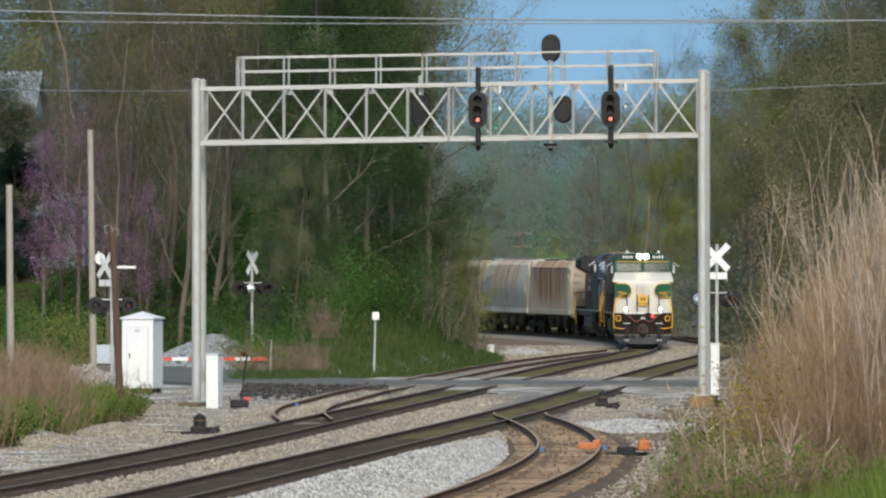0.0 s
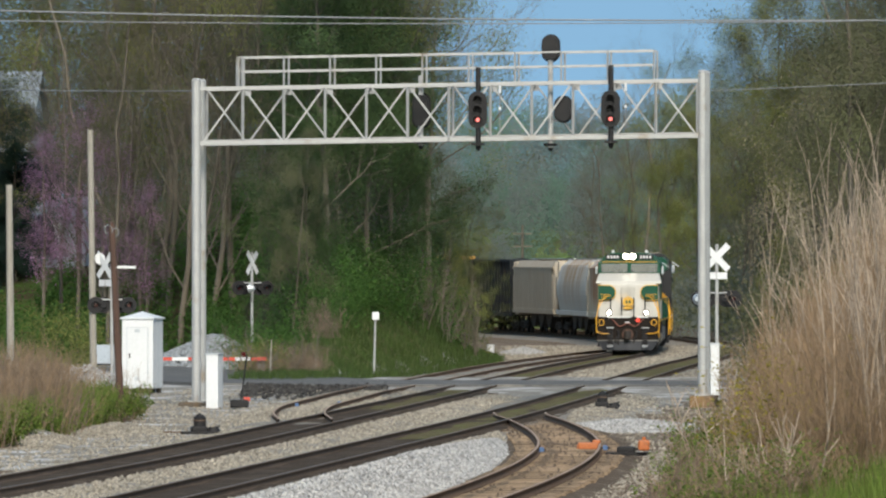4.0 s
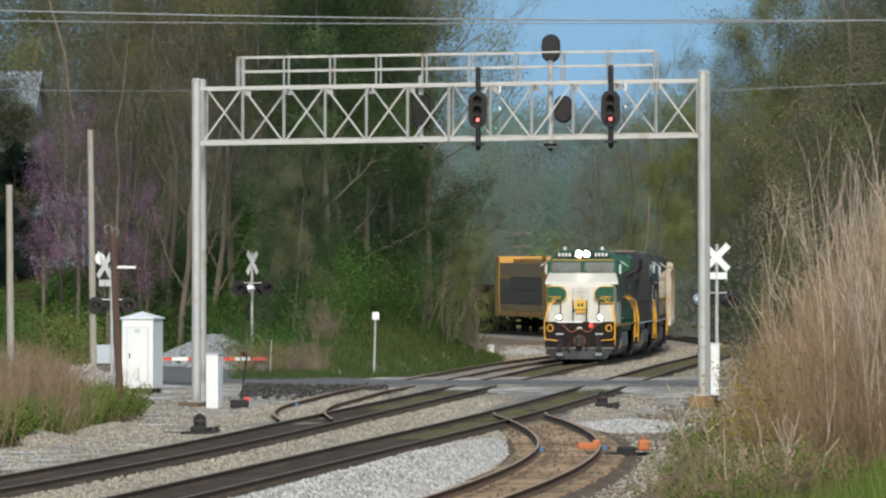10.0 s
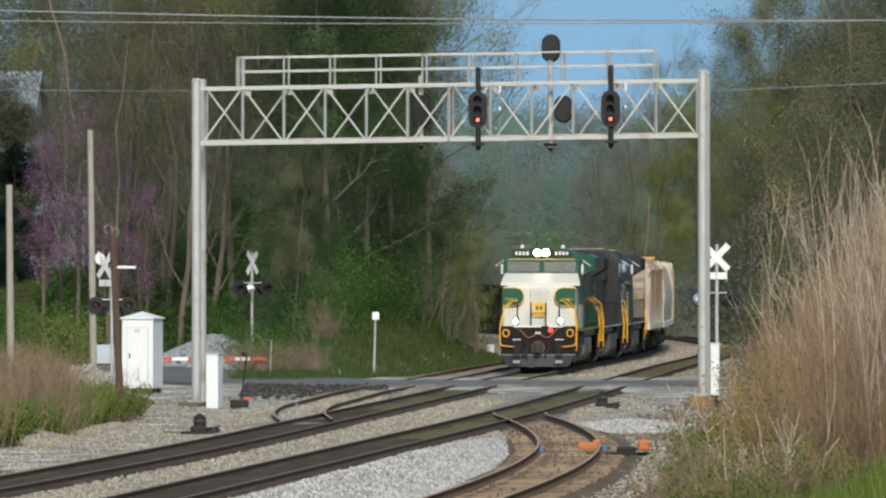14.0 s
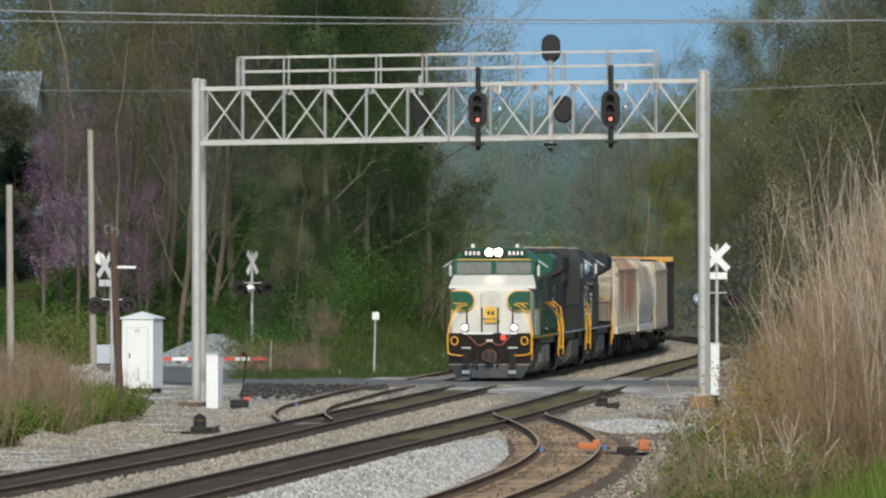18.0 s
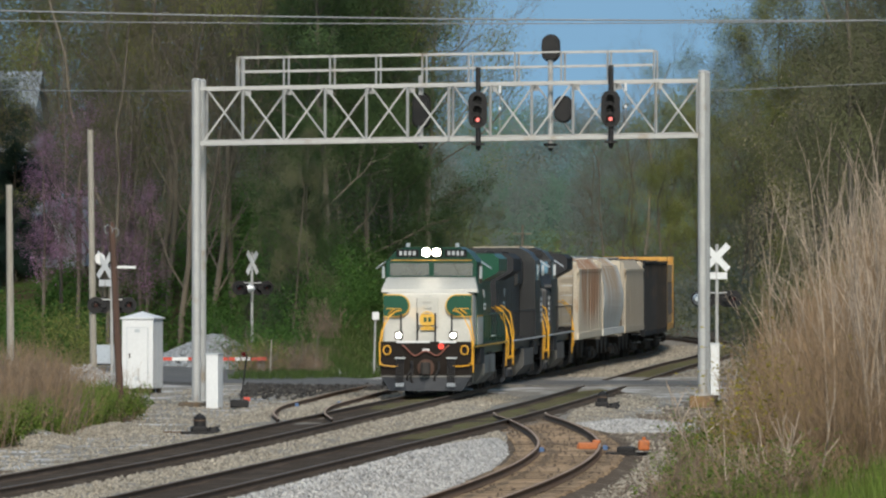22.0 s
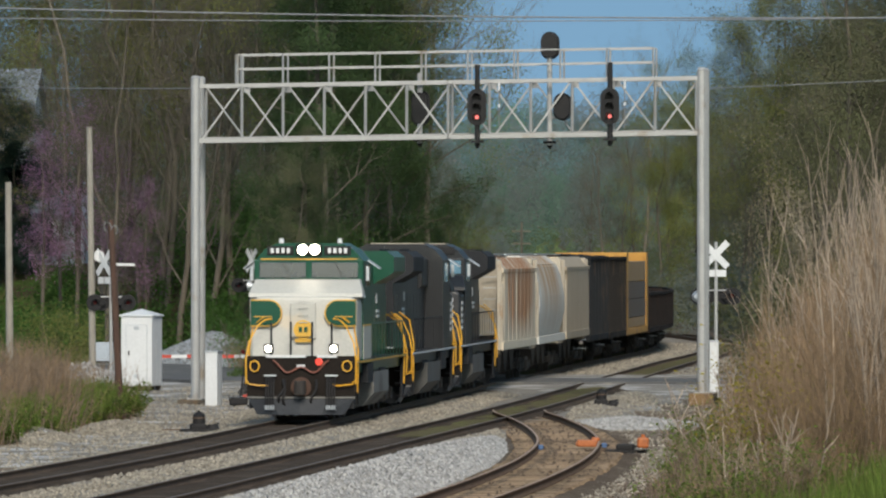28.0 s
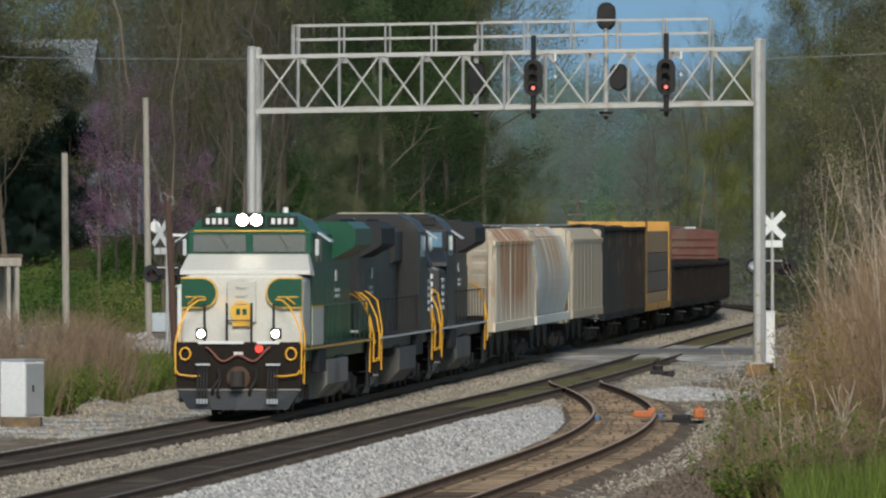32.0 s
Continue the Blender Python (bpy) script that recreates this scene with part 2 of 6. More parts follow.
M["car_brown"] = mat("car_brown", (0.02, 0.018, 0.018), (0.016, 0.014, 0.014), 1.2, 0.08, 0.8, spec=0.1, bump=0.1, dirt=(0.035, 0.024, 0.02), dirt_size=1.0, grain=0.9)
M["car_dusty"] = mat("car_dusty", (0.021, 0.0205, 0.021), (0.027, 0.025, 0.024), 1.0, 0.08, 0.8, spec=0.08, bump=0.1, dirt=(0.05, 0.04, 0.03), dirt_size=1.1, grain=0.9)
M["lumber"] = mat("lumber", (0.40, 0.28, 0.15), (0.31, 0.21, 0.11), 0.8, 0.05, 0.85, bump=0.2, stretch=(1, 1, 8))
M["lumber_wrap"] = mat("lumber_wrap", (0.15, 0.12, 0.095), (0.11, 0.088, 0.07), 0.8, 0.08, 0.8, bump=0.1, stretch=(1, 1, 6))
M["plow_grey"] = mat("plow_grey", (0.045, 0.05, 0.058), (0.032, 0.035, 0.042), 0.6, 0.06, 0.6, bump=0.1, grain=0.85, spec=0.2)
M["bark"] = mat("bark", (0.15, 0.128, 0.1), (0.105, 0.09, 0.07), 0.9, 0.08, 0.95, bump=0.6, stretch=(3, 3, 0.6))
M["bark_pale"] = mat("bark_pale", (0.21, 0.18, 0.14), (0.145, 0.124, 0.096), 0.9, 0.08, 0.95, bump=0.5, stretch=(3, 3, 0.6))
M["twig"] = mat("twig", (0.36, 0.242, 0.145), (0.25, 0.168, 0.10), 0.7, 0.1, 0.9, bump=0, vary=0.4, island=True)
M["twig_red"] = mat("twig_red", (0.28, 0.205, 0.145), (0.19, 0.14, 0.10), 0.7, 0.1, 0.9, bump=0, vary=0.35, island=True)
M["twig_pale"] = mat("twig_pale", (0.50, 0.40, 0.31), (0.37, 0.29, 0.22), 0.7, 0.1, 0.9, bump=0, vary=0.3, island=True)
M["leaf_spring"] = leaf_mat("leaf_spring", (0.26, 0.295, 0.07), (0.22, 0.225, 0.07), 0.25)
M["leaf_olive"] = leaf_mat("leaf_olive", (0.165, 0.185, 0.08), (0.17, 0.162, 0.095), 0.2)
M["leaf_brown"] = leaf_mat("leaf_brown", (0.125, 0.138, 0.075), (0.105, 0.115, 0.06), 0.18)
M["leaf_dark"] = leaf_mat("leaf_dark", (0.085, 0.15, 0.05), (0.075, 0.115, 0.045), 0.18)
M["leaf_conifer"] = leaf_mat("leaf_conifer", (0.05, 0.095, 0.07), (0.04, 0.075, 0.058), 0.25)
M["leaf_bush"] = leaf_mat("leaf_bush", (0.105, 0.215, 0.045), (0.08, 0.16, 0.036), 0.22)
M["leaf_yellow"] = leaf_mat("leaf_yellow", (0.38, 0.31, 0.035), (0.28, 0.24, 0.04))
M["leaf_redbud"] = leaf_mat("leaf_redbud", (0.47, 0.26, 0.43), (0.37, 0.22, 0.35), 0.2)
M["grass"] = leaf_mat("grass", (0.120, 0.180, 0.036), (0.180, 0.168, 0.072))
M["grass_bank"] = leaf_mat("grass_bank", (0.06, 0.125, 0.028), (0.085, 0.115, 0.035))
M["grass_bright"] = leaf_mat("grass_bright", (0.16, 0.265, 0.035), (0.18, 0.22, 0.055))
M["dry_grass"] = leaf_mat("dry_grass", (0.42, 0.31, 0.20), (0.33, 0.24, 0.15))
# Leaf tones of the hill woods, with the pale blue haze of distance mixed in.
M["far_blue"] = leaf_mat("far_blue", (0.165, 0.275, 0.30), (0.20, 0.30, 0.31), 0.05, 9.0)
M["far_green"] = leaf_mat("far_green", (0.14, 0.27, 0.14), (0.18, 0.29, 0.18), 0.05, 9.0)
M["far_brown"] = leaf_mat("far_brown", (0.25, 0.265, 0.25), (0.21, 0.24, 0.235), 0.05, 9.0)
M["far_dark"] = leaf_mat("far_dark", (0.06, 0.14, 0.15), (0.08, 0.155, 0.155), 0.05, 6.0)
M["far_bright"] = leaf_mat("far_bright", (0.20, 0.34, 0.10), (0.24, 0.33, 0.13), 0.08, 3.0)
# Twig and olive tones shifted towards blue for the same haze.
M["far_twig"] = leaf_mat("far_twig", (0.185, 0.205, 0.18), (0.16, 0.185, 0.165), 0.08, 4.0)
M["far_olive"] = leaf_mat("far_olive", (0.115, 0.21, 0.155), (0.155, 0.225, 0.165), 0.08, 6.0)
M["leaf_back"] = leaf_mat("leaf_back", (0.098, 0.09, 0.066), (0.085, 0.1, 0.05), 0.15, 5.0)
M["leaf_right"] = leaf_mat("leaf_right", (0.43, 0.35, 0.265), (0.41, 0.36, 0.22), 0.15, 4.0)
M["siding"] = mat("siding", (0.4, 0.45, 0.5), (0.34, 0.38, 0.43), 0.8, 0.1, 0.7, bump=0.05, grain=0.9)
M["roof_grey"] = mat("roof_grey", (0.30, 0.34, 0.39), (0.23, 0.27, 0.31), 0.9, 0.1, 0.8, bump=0.2)
M["wire"] = mat("wire", (0.25, 0.26, 0.27), (0.2, 0.21, 0.22), 1.0, 0.1, 0.6, bump=0)


# ---------------------------------------------------------------- mesh helpers
def box(bm, c, s, m=None, bevel=0.0):
    """A box of size s at c; m turns it first; bevel rounds its edges."""
    r = bmesh.ops.create_cube(bm, size=1.0, matrix=Matrix.Translation(c) @ (m or Matrix()) @ Matrix.Diagonal((*s, 1)))
    if bevel:
        es = list({e for v in r["verts"] for e in v.link_edges})
        bmesh.ops.bevel(bm, geom=es, offset=bevel, segments=2, affect="EDGES", profile=0.5)


def bar(bm, p, q, w, h=None, up=(0, 0, 1)):
    """A square bar from p to q."""
    p, q = Vector(p), Vector(q)
    d = q - p
    x = d.normalized()
    y = Vector(up).cross(x)
    y = y.normalized() if y.length > 1e-4 else x.orthogonal().normalized()
    z = x.cross(y)
    m = Matrix((x, y, z)).transposed().to_4x4()
    box(bm, (p + q) / 2, (d.length, w, h or w), m)


def rod(bm, p, q, r, r2=None, n=8):
    """A round bar from p to q."""
    p, q = Vector(p), Vector(q)
    d = q - p
    m = Matrix.Translation((p + q) / 2) @ d.to_track_quat("Z", "Y").to_matrix().to_4x4()
    bmesh.ops.create_cone(bm, cap_ends=True, segments=n, radius1=r, radius2=r if r2 is None else r2, depth=d.length, matrix=m)


def pipe(bm, pts, r, n=6):
    """One bent round bar through pts."""
    pts = [Vector(p) for p in pts]
    rings, up = [], None
    for k, p in enumerate(pts):
        d = (pts[min(k + 1, len(pts) - 1)] - pts[max(k - 1, 0)]).normalized()
        u = d.orthogonal().normalized() if up is None else (up - d * up.dot(d)).normalized()
        up, w = u, d.cross(u)
        rings.append([bm.verts.new(p + (u * math.cos(a) + w * math.sin(a)) * r) for a in (2 * math.pi * j / n for j in range(n))])
    for a, b in zip(rings, rings[1:]):
        for j in range(n):
            bm.faces.new((a[j], a[(j + 1) % n], b[(j + 1) % n], b[j]))
    bm.faces.new(rings[0][::-1])
    bm.faces.new(rings[-1])


def prism(bm, pts, axis, a, b):
    """The outline pts (in the two other axes, in order) drawn out along axis from a to b."""
    def put(u, v, w):
        return {"x": (w, u, v), "y": (u, w, v), "z": (u, v, w)}[axis]
    lo = [bm.verts.new(put(u, v, a)) for u, v in pts]
    hi = [bm.verts.new(put(u, v, b)) for u, v in pts]
    k = len(pts)
    bm.faces.new(lo[::-1])
    bm.faces.new(hi)
    for i in range(k):
        bm.faces.new((lo[i], lo[(i + 1) % k], hi[(i + 1) % k], hi[i]))
    bmesh.ops.recalc_face_normals(bm, faces=bm.faces[:])


def part(name, bm, material, parent, label="", smooth=False):
    me = bpy.data.meshes.new(name)
    bm.to_mesh(me)
    bm.free()
    me.materials.append(M[material])
    if smooth:
        me.shade_smooth()
    ob = new(name, me)
    ob.parent = parent
    if label:
        ob["label"] = label
    return ob


def one(name, material, parent, fn, *args, label="", **kw):
    bm = bmesh.new()
    fn(bm, *args, **kw)
    return part(name, bm, material, parent, label)


def thing(name, label, category, m=None, group="", kind=""):
    ob = new(name)
    ob.empty_display_size = 0.3
    if m is not None:
        ob.matrix_basis = m
    return tagged(ob, label, category, group, kind)


def quick(name, verts, faces, material):
    """One mesh object from arrays."""
    me = bpy.data.meshes.new(name)
    verts, faces = np.asarray(verts, np.float32), np.asarray(faces, np.int32)
    k = faces.shape[1]
    me.vertices.add(len(verts))
    me.vertices.foreach_set("co", verts.ravel())
    me.loops.add(faces.size)
    me.loops.foreach_set("vertex_index", faces.ravel())
    me.polygons.add(len(faces))
    me.polygons.foreach_set("loop_start", np.arange(0, faces.size, k, dtype=np.int32))
    me.update(calc_edges=True)
    me.materials.append(M[material])
    return me


def curve_of(points):
    """A smooth function through (y, x) control points."""
    ys, xs = np.array(points, float).T
    sl = np.gradient(xs, ys)

    def f(y):
        y = np.asarray(y, float)
        i = np.clip(np.searchsorted(ys, y) - 1, 0, len(ys) - 2)
        h = ys[i + 1] - ys[i]
        t = np.clip((y - ys[i]) / h, -3, 4)
        inside = (y >= ys[0]) & (y <= ys[-1])
        v = (2 * t**3 - 3 * t**2 + 1) * xs[i] + (t**3 - 2 * t**2 + t) * h * sl[i] + (3 * t**2 - 2 * t**3) * xs[i + 1] + (t**3 - t**2) * h * sl[i + 1]
        return np.where(inside, v, np.where(y < ys[0], xs[0] + (y - ys[0]) * sl[0], xs[-1] + (y - ys[-1]) * sl[-1]))
    return f


def smooth01(t):
    t = np.clip(t, 0, 1)
    return t * t * (3 - 2 * t)

# ---------------------------------------------------------------- plan of the place
# Track centre lines, x over y. Rail heads lie at z = 0.
main_left = curve_of([(120, -17.9), (190, -10.0), (214, -7.9), (235, -6.25), (250, -5.17), (268, -4.0), (294, -2.33), (312, -1.16), (338, 0.5), (364, 2.22), (390, 3.80), (424, 5.93), (457, 7.99), (480, 9.23), (498, 10.05), (520, 10.65), (545, 10.75), (562, 10.1), (578, 9.0), (594, 7.3), (620, 3.8), (660, -3.0), (720, -15), (800, -34), (900, -61)])
main_right = curve_of([(120, -11.0), (200, -4.75), (240, -1.65), (275, 1.0), (300, 2.75), (335, 5.0), (380, 7.75), (420, 10.2), (467, 12.95), (496, 14.2), (520, 14.85), (545, 14.95), (562, 14.3), (594, 11.5), (620, 8.0), (660, 1.2), (720, -10.8), (900, -57)])
spur = curve_of([(120, -4.7), (165, -1.3), (187, 0.36), (203, 1.5), (222, 2.55), (240, 3.1), (255, 3.1), (275, 2.65), (286, 2.25), (296, 2.5)])
siding = curve_of([(268, -3.72), (276, -3.9), (288, -4.25), (300, -4.2), (318, -3.45), (331, -2.85), (359, -1.0), (392, 1.1), (423, 3.2), (454, 5.4), (480, 7.4), (500, 9.3)])
bank_edge = curve_of([(355, -9.0), (363, -5.2), (370, -3.3), (382, -2.5), (392, -1.8), (423, 0.45), (452, 2.45), (475, 2.7), (500, 2.0), (545, 0.0), (594, -5.0), (660, -16.5), (720, -28), (900, -74)])


def grade(y):
    """The line falls a little towards the far curve."""
    return -0.2 * smooth01((np.asarray(y, float) - 395) / 110)


def ground_z(x, y):
    """Height of the ground: flat yard, wooded bank beyond it, brushy bank on the other side."""
    x, y = np.asarray(x, float), np.asarray(y, float)
    yc = np.interp(x, [-60, -14, -9.5, -7, -4.5, -2, 0], [492, 458, 440, 410, 378, 352, 340])
    left = np.minimum(smooth01((bank_edge(y) - x) / 8.5), smooth01((y - yc) / 22)) * np.interp(x, [-18, -10], [4.5, 5.6])
    left += np.clip((y - 503) / 40, 0, 1) * np.clip((bank_edge(y) - 8 - x) / 20, 0, 1) * 4
    near = np.interp(y, [100, 187, 268, 320], [3.2, 5.2, 8.2, 11.0])
    right_near = smooth01((x - near) / 7) * 1.6 * np.clip((330 - y) / 30, 0, 1)
    right_far = smooth01((x - main_right(y) - 6.5) / 25) * 7 * np.clip((y - 345) / 60, 0, 1)
    far = np.clip((y - 800) / 700, 0, 1) * 6
    wave = 0.06 * np.sin(x * 0.9 + y * 0.23) * np.sin(y * 0.31 - x * 0.5)
    hump = 0.27 * smooth01((y - 334) / 12) * smooth01((388 - y) / 14) * smooth01((x + 30) / 10)
    return -0.34 + grade(y) + hump + left + right_near + right_far + far + wave * np.clip(np.abs(x - main_left(y) - 2) / 8 - 0.5, 0, 1)


def build_ground():
    xs = np.concatenate([[-2500, -1200, -500, -220, -110, -70], np.arange(-50, 50.1, 1.0), [70, 110, 220, 500, 1200, 2500]])
    ys = np.concatenate([[-400, -100, 0, 60], np.arange(100, 520, 2.0), np.arange(520, 900, 8), [950, 1050, 1200, 1500, 2000, 3000, 4900]])
    gx, gy = np.meshgrid(xs, ys)
    gz = ground_z(gx, gy)
    v = np.stack([gx, gy, gz], -1).reshape(-1, 3)
    w = len(xs)
    i = (np.arange(len(ys) - 1)[:, None] * w + np.arange(w - 1)).ravel()
    f = np.stack([i, i + 1, i + w + 1, i + w], -1)
    me = quick("ground", v, f, "dirt")
    me.materials.append(M["leaf_litter"])
    me.materials.append(M["grass_ground"])
    me.materials.append(M["gravel"])
    c = v[f].mean(1)
    k = np.zeros(len(f), np.int32)
    k[(c[:, 2] > 0.4)] = 1
    k[(c[:, 2] < 0.0) & (c[:, 1] > 225) & (c[:, 1] < 640)] = 3
    k[(c[:, 2] > 0.0) & (c[:, 2] < 2.6) & (c[:, 1] > 300)] = 2
    k[(c[:, 0] > np.interp(c[:, 1], [100, 187, 268, 320], [3.4, 5.4, 8.4, 11.0])) & (c[:, 1] < 330)] = 2
    k[(c[:, 0] > spur(c[:, 1]) + 1.4) & (c[:, 0] > main_right(c[:, 1]) + 3.4) & (c[:, 1] < 332) & (c[:, 2] < 0.0)] = 0
    k[(c[:, 1] > 512) & (c[:, 2] < 0.0)] = 0
    k[(c[:, 1] > 650)] = 2
    me.polygons.foreach_set("material_index", k)
    me.shade_smooth()
    ob = new("ground", me)
    tagged(ob, "bare dirt and rough grass ground with a wooded bank", "ground", kind="structure")


build_ground()


def strip(name, f, y0, y1, profile, material, label, step=3.0, wob=0.0, seed=0, category="ballast"):
    """A bed along the line f with the cross-section profile [(offset, z)...]."""
    rng = np.random.default_rng(seed)
    ys = np.arange(y0, y1 + step, step)
    v, k = [], len(profile)
    for y in ys:
        x = float(f(y))
        for j, (o, z) in enumerate(profile):
            e = wob if j in (0, k - 1) else wob * 0.15
            v.append((x + o + rng.uniform(-e, e), y, z + float(grade(y)) + rng.uniform(-0.02, 0.02) * (wob > 0)))
    i = (np.arange(len(ys) - 1)[:, None] * k + np.arange(k - 1)).ravel()
    me = quick(name, v, np.stack([i, i + 1, i + k + 1, i + k], -1), material)
    me.shade_smooth()
    return tagged(new(name, me), label, category, kind="structure")


BED = [(-3.0, -0.42), (-1.75, -0.2), (-0.9, -0.175), (0, -0.185), (0.9, -0.175), (1.75, -0.2), (3.0, -0.42)]
strip("ballast_bed", main_left, 120, 800, BED, "ballast", "grey crushed stone ballast bed under the main track", wob=0.25, seed=1)
strip("ballast_bed", main_right, 120, 800, [(o, z + 0.004) for o, z in BED], "ballast", "grey crushed stone ballast bed under the second main track", wob=0.25, seed=2)
strip("moss", main_left, 300, 520, [(-0.6, -0.13), (0, -0.105), (0.6, -0.13)], "moss", "mossy stones between the rails", wob=0.02, seed=5, category="moss")
strip("moss", main_right, 252, 520, [(-0.6, -0.13), (0, -0.105), (0.6, -0.13)], "moss", "mossy stones between the rails of the second track", wob=0.02, seed=6, category="moss")
DARK = [(-1.15, -0.2), (-1.0, -0.15), (-0.7, -0.135), (0, -0.125), (0.7, -0.135), (1.0, -0.15), (1.15, -0.2)]
strip("oily_ballast", main_left, 130, 340, DARK, "oily", "dark oily ballast between and beside the rails", wob=0.12, seed=7, category="ballast")
strip("oily_ballast", main_right, 130, 340, DARK, "oily", "dark oily ballast between and beside the rails of the second track", wob=0.12, seed=8, category="ballast")
strip("ballast_bed", spur, 120, 292, [(o * 0.8, z - 0.035) for o, z in BED], "spur_fill", "dirt-filled ballast bed under the diverging track", wob=0.2, seed=3)
strip("ballast_bed", siding, 272, 500, [(o * 0.8, z + 0.03) for o, z in BED], "ballast", "grey crushed stone ballast bed under the siding", wob=0.2, seed=4)


def mound():
    """The low ridge of ballast between the second main track and the diverging one."""
    v, ys = [], np.arange(140, 284, 2.0)
    for y in ys:
        lo, hi = float(main_right(y)) + 1.4, float(spur(y)) - 1.25
        hi = max(hi, lo + 0.05)
        for k in range(7):
            f = k / 6
            v.append((lo + f * (hi - lo), y, -0.40 + min(f, 1 - f) * min(hi - lo, 3) * 0.45))
    i = (np.arange(len(ys) - 1)[:, None] * 7 + np.arange(6)).ravel()
    me = quick("ballast_ridge", v, np.stack([i, i + 1, i + 8, i + 7], -1), "ballast_white")
    me.shade_smooth()
    tagged(new("ballast_ridge", me), "ridge of white ballast between two tracks", "ballast", kind="structure")


mound()
RAIL = [(-0.07, -0.175), (0.07, -0.175), (0.07, -0.155), (0.016, -0.13), (0.016, -0.045), (0.037, -0.035), (0.037, -0.004), (0.025, 0.0), (-0.025, 0.0), (-0.037, -0.004), (-0.037, -0.035), (-0.016, -0.045), (-0.016, -0.13), (-0.07, -0.155)]


def rail_on(track, f, off, y0, y1, step=2.5, z=0.0):
    ys = np.append(np.arange(y0, y1, step), y1)
    v, k = [], len(RAIL)
    for y in ys:
        s = float(f(y + 0.5) - f(y - 0.5))
        nx, ny = 1 / math.hypot(1, s), -s / math.hypot(1, s)
        x = float(f(y))
        for o, h in RAIL:
            v.append((x + nx * (off + o), y + ny * (off + o), h + z + float(grade(y))))
    a = np.arange(len(ys) - 1)[:, None] * k
    j = np.arange(k)
    i, i2 = (a + j).ravel(), (a + (j + 1) % k).ravel()
    rusty = f in (spur, siding)
    me = quick("rail", v, np.stack([i, i2, i2 + k, i + k], -1), "rail_rust" if rusty else "rail")
    me.materials.append(M["rail_top_rust" if rusty else "rail_head"])
    me.polygons.foreach_set("material_index", np.tile((j == 7).astype(np.int32), len(ys) - 1))
    ob = new("rail", me)
    ob.parent = track
    return ob


def tie_mesh(material, seed):
    rng = random.Random(seed)
    bm = bmesh.new()
    box(bm, (0, 0, -0.265), (2.59, 0.23, 0.18), bevel=0.012)
    for v in bm.verts:
        v.co.x += rng.uniform(-0.03, 0.03)
        v.co.z += rng.uniform(-0.006, 0.006)
    me = bpy.data.meshes.new("tie")
    bm.to_mesh(me)
    bm.free()
    me.materials.append(M[material])
    return me


def track(label, f, y0, y1, near=None, material="tie_old", guard=None):
    """A track: two rails on ties. near: the stretch whose ties are pieces of their own."""
    t = thing("railway_track", label, "track", group="tracks", kind="structure")
    for off in (-0.753, 0.753):
        rail_on(t, f, off, y0, y1)
    meshes = [tie_mesh(material, k) for k in range(4)]
    rng = random.Random(int(y0))
    joined = bmesh.new()
    y = y0
    count = 0
    while y < min(y1, 520):
        s = float(f(y + 0.5) - f(y - 0.5))
        m = Matrix.Translation((float(f(y)) + rng.uniform(-0.05, 0.05), y, float(grade(y)) + rng.uniform(-0.012, 0.004))) @ Matrix.Rotation(-math.atan(s) + rng.uniform(-0.02, 0.02), 4, "Z")
        if near and near[0] < y < near[1]:
            ob = new("tie", meshes[count % 4])
            ob.parent, ob.matrix_basis = t, m
            count += 1
        else:
            box(joined, m @ Vector((0, 0, -0.265)), (2.59, 0.23, 0.18), m.to_3x3().to_4x4())
        y += 0.52
    if joined.verts:
        part("tie_row", joined, "tie_old", t)["kind"] = "stuff"
    else:
        joined.free()
    return t


MAIN_LEFT = track("main railway track of dark rusty rails on old ties", main_left, 150, 820, near=(214, 250))
MAIN_RIGHT = track("second main railway track of dark rusty rails with worn bright heads", main_right, 150, 820, near=(200, 250))
SPUR = track("diverging railway track with brown wooden ties and rusty rails", spur, 150, 288, near=(176, 286), material="tie")
SIDING = track("siding track of rusty rails behind the crossing", siding, 276, 498)

# ---------------------------------------------------------------- signal bridge
BR = Matrix.Translation((-8.05, 318.4, 0)) @ Matrix.Rotation(radians(-5.2), 4, "Z")
SPAN, DEEP, RISE = 16.55, 1.5, 0.0150
bridge = thing("signal_bridge", "galvanised steel lattice signal bridge spanning the tracks on round posts", "signal bridge", BR)


def bz(u, z):
    return z + RISE * u


for u, base in ((0.0, -0.17), (SPAN, 0.06)):
    for w in (0.0, DEEP):
        p = one("post", "galv", bridge, rod, (u, w, base), (u, w, 10.32 + RISE * u), 0.15, n=20)
        one("post_cap", "galv", bridge, rod, (u, w, 10.32 + RISE * u), (u, w, 10.40 + RISE * u), 0.17, 0.10, n=20)
        one("base_plate", "galv", bridge, box, (u, w, base + 0.02), (0.5, 0.5, 0.04))
    for k in range(7):
        z = 1.0 + k * 1.15
        one("cross_strut", "galv", bridge, bar, (u, 0.1, z), (u, DEEP - 0.1, z), 0.05)
    bm = bmesh.new()
    box(bm, (u, DEEP / 2, base - 0.3), (1.1 if u == 0.0 else 0.8, 2.4, 0.6), bevel=0.03)
    part("foundation", bm, "concrete", bridge, "stained concrete footing")
PAN = [0.17 + k * (SPAN - 0.34) / 12 for k in range(13)]
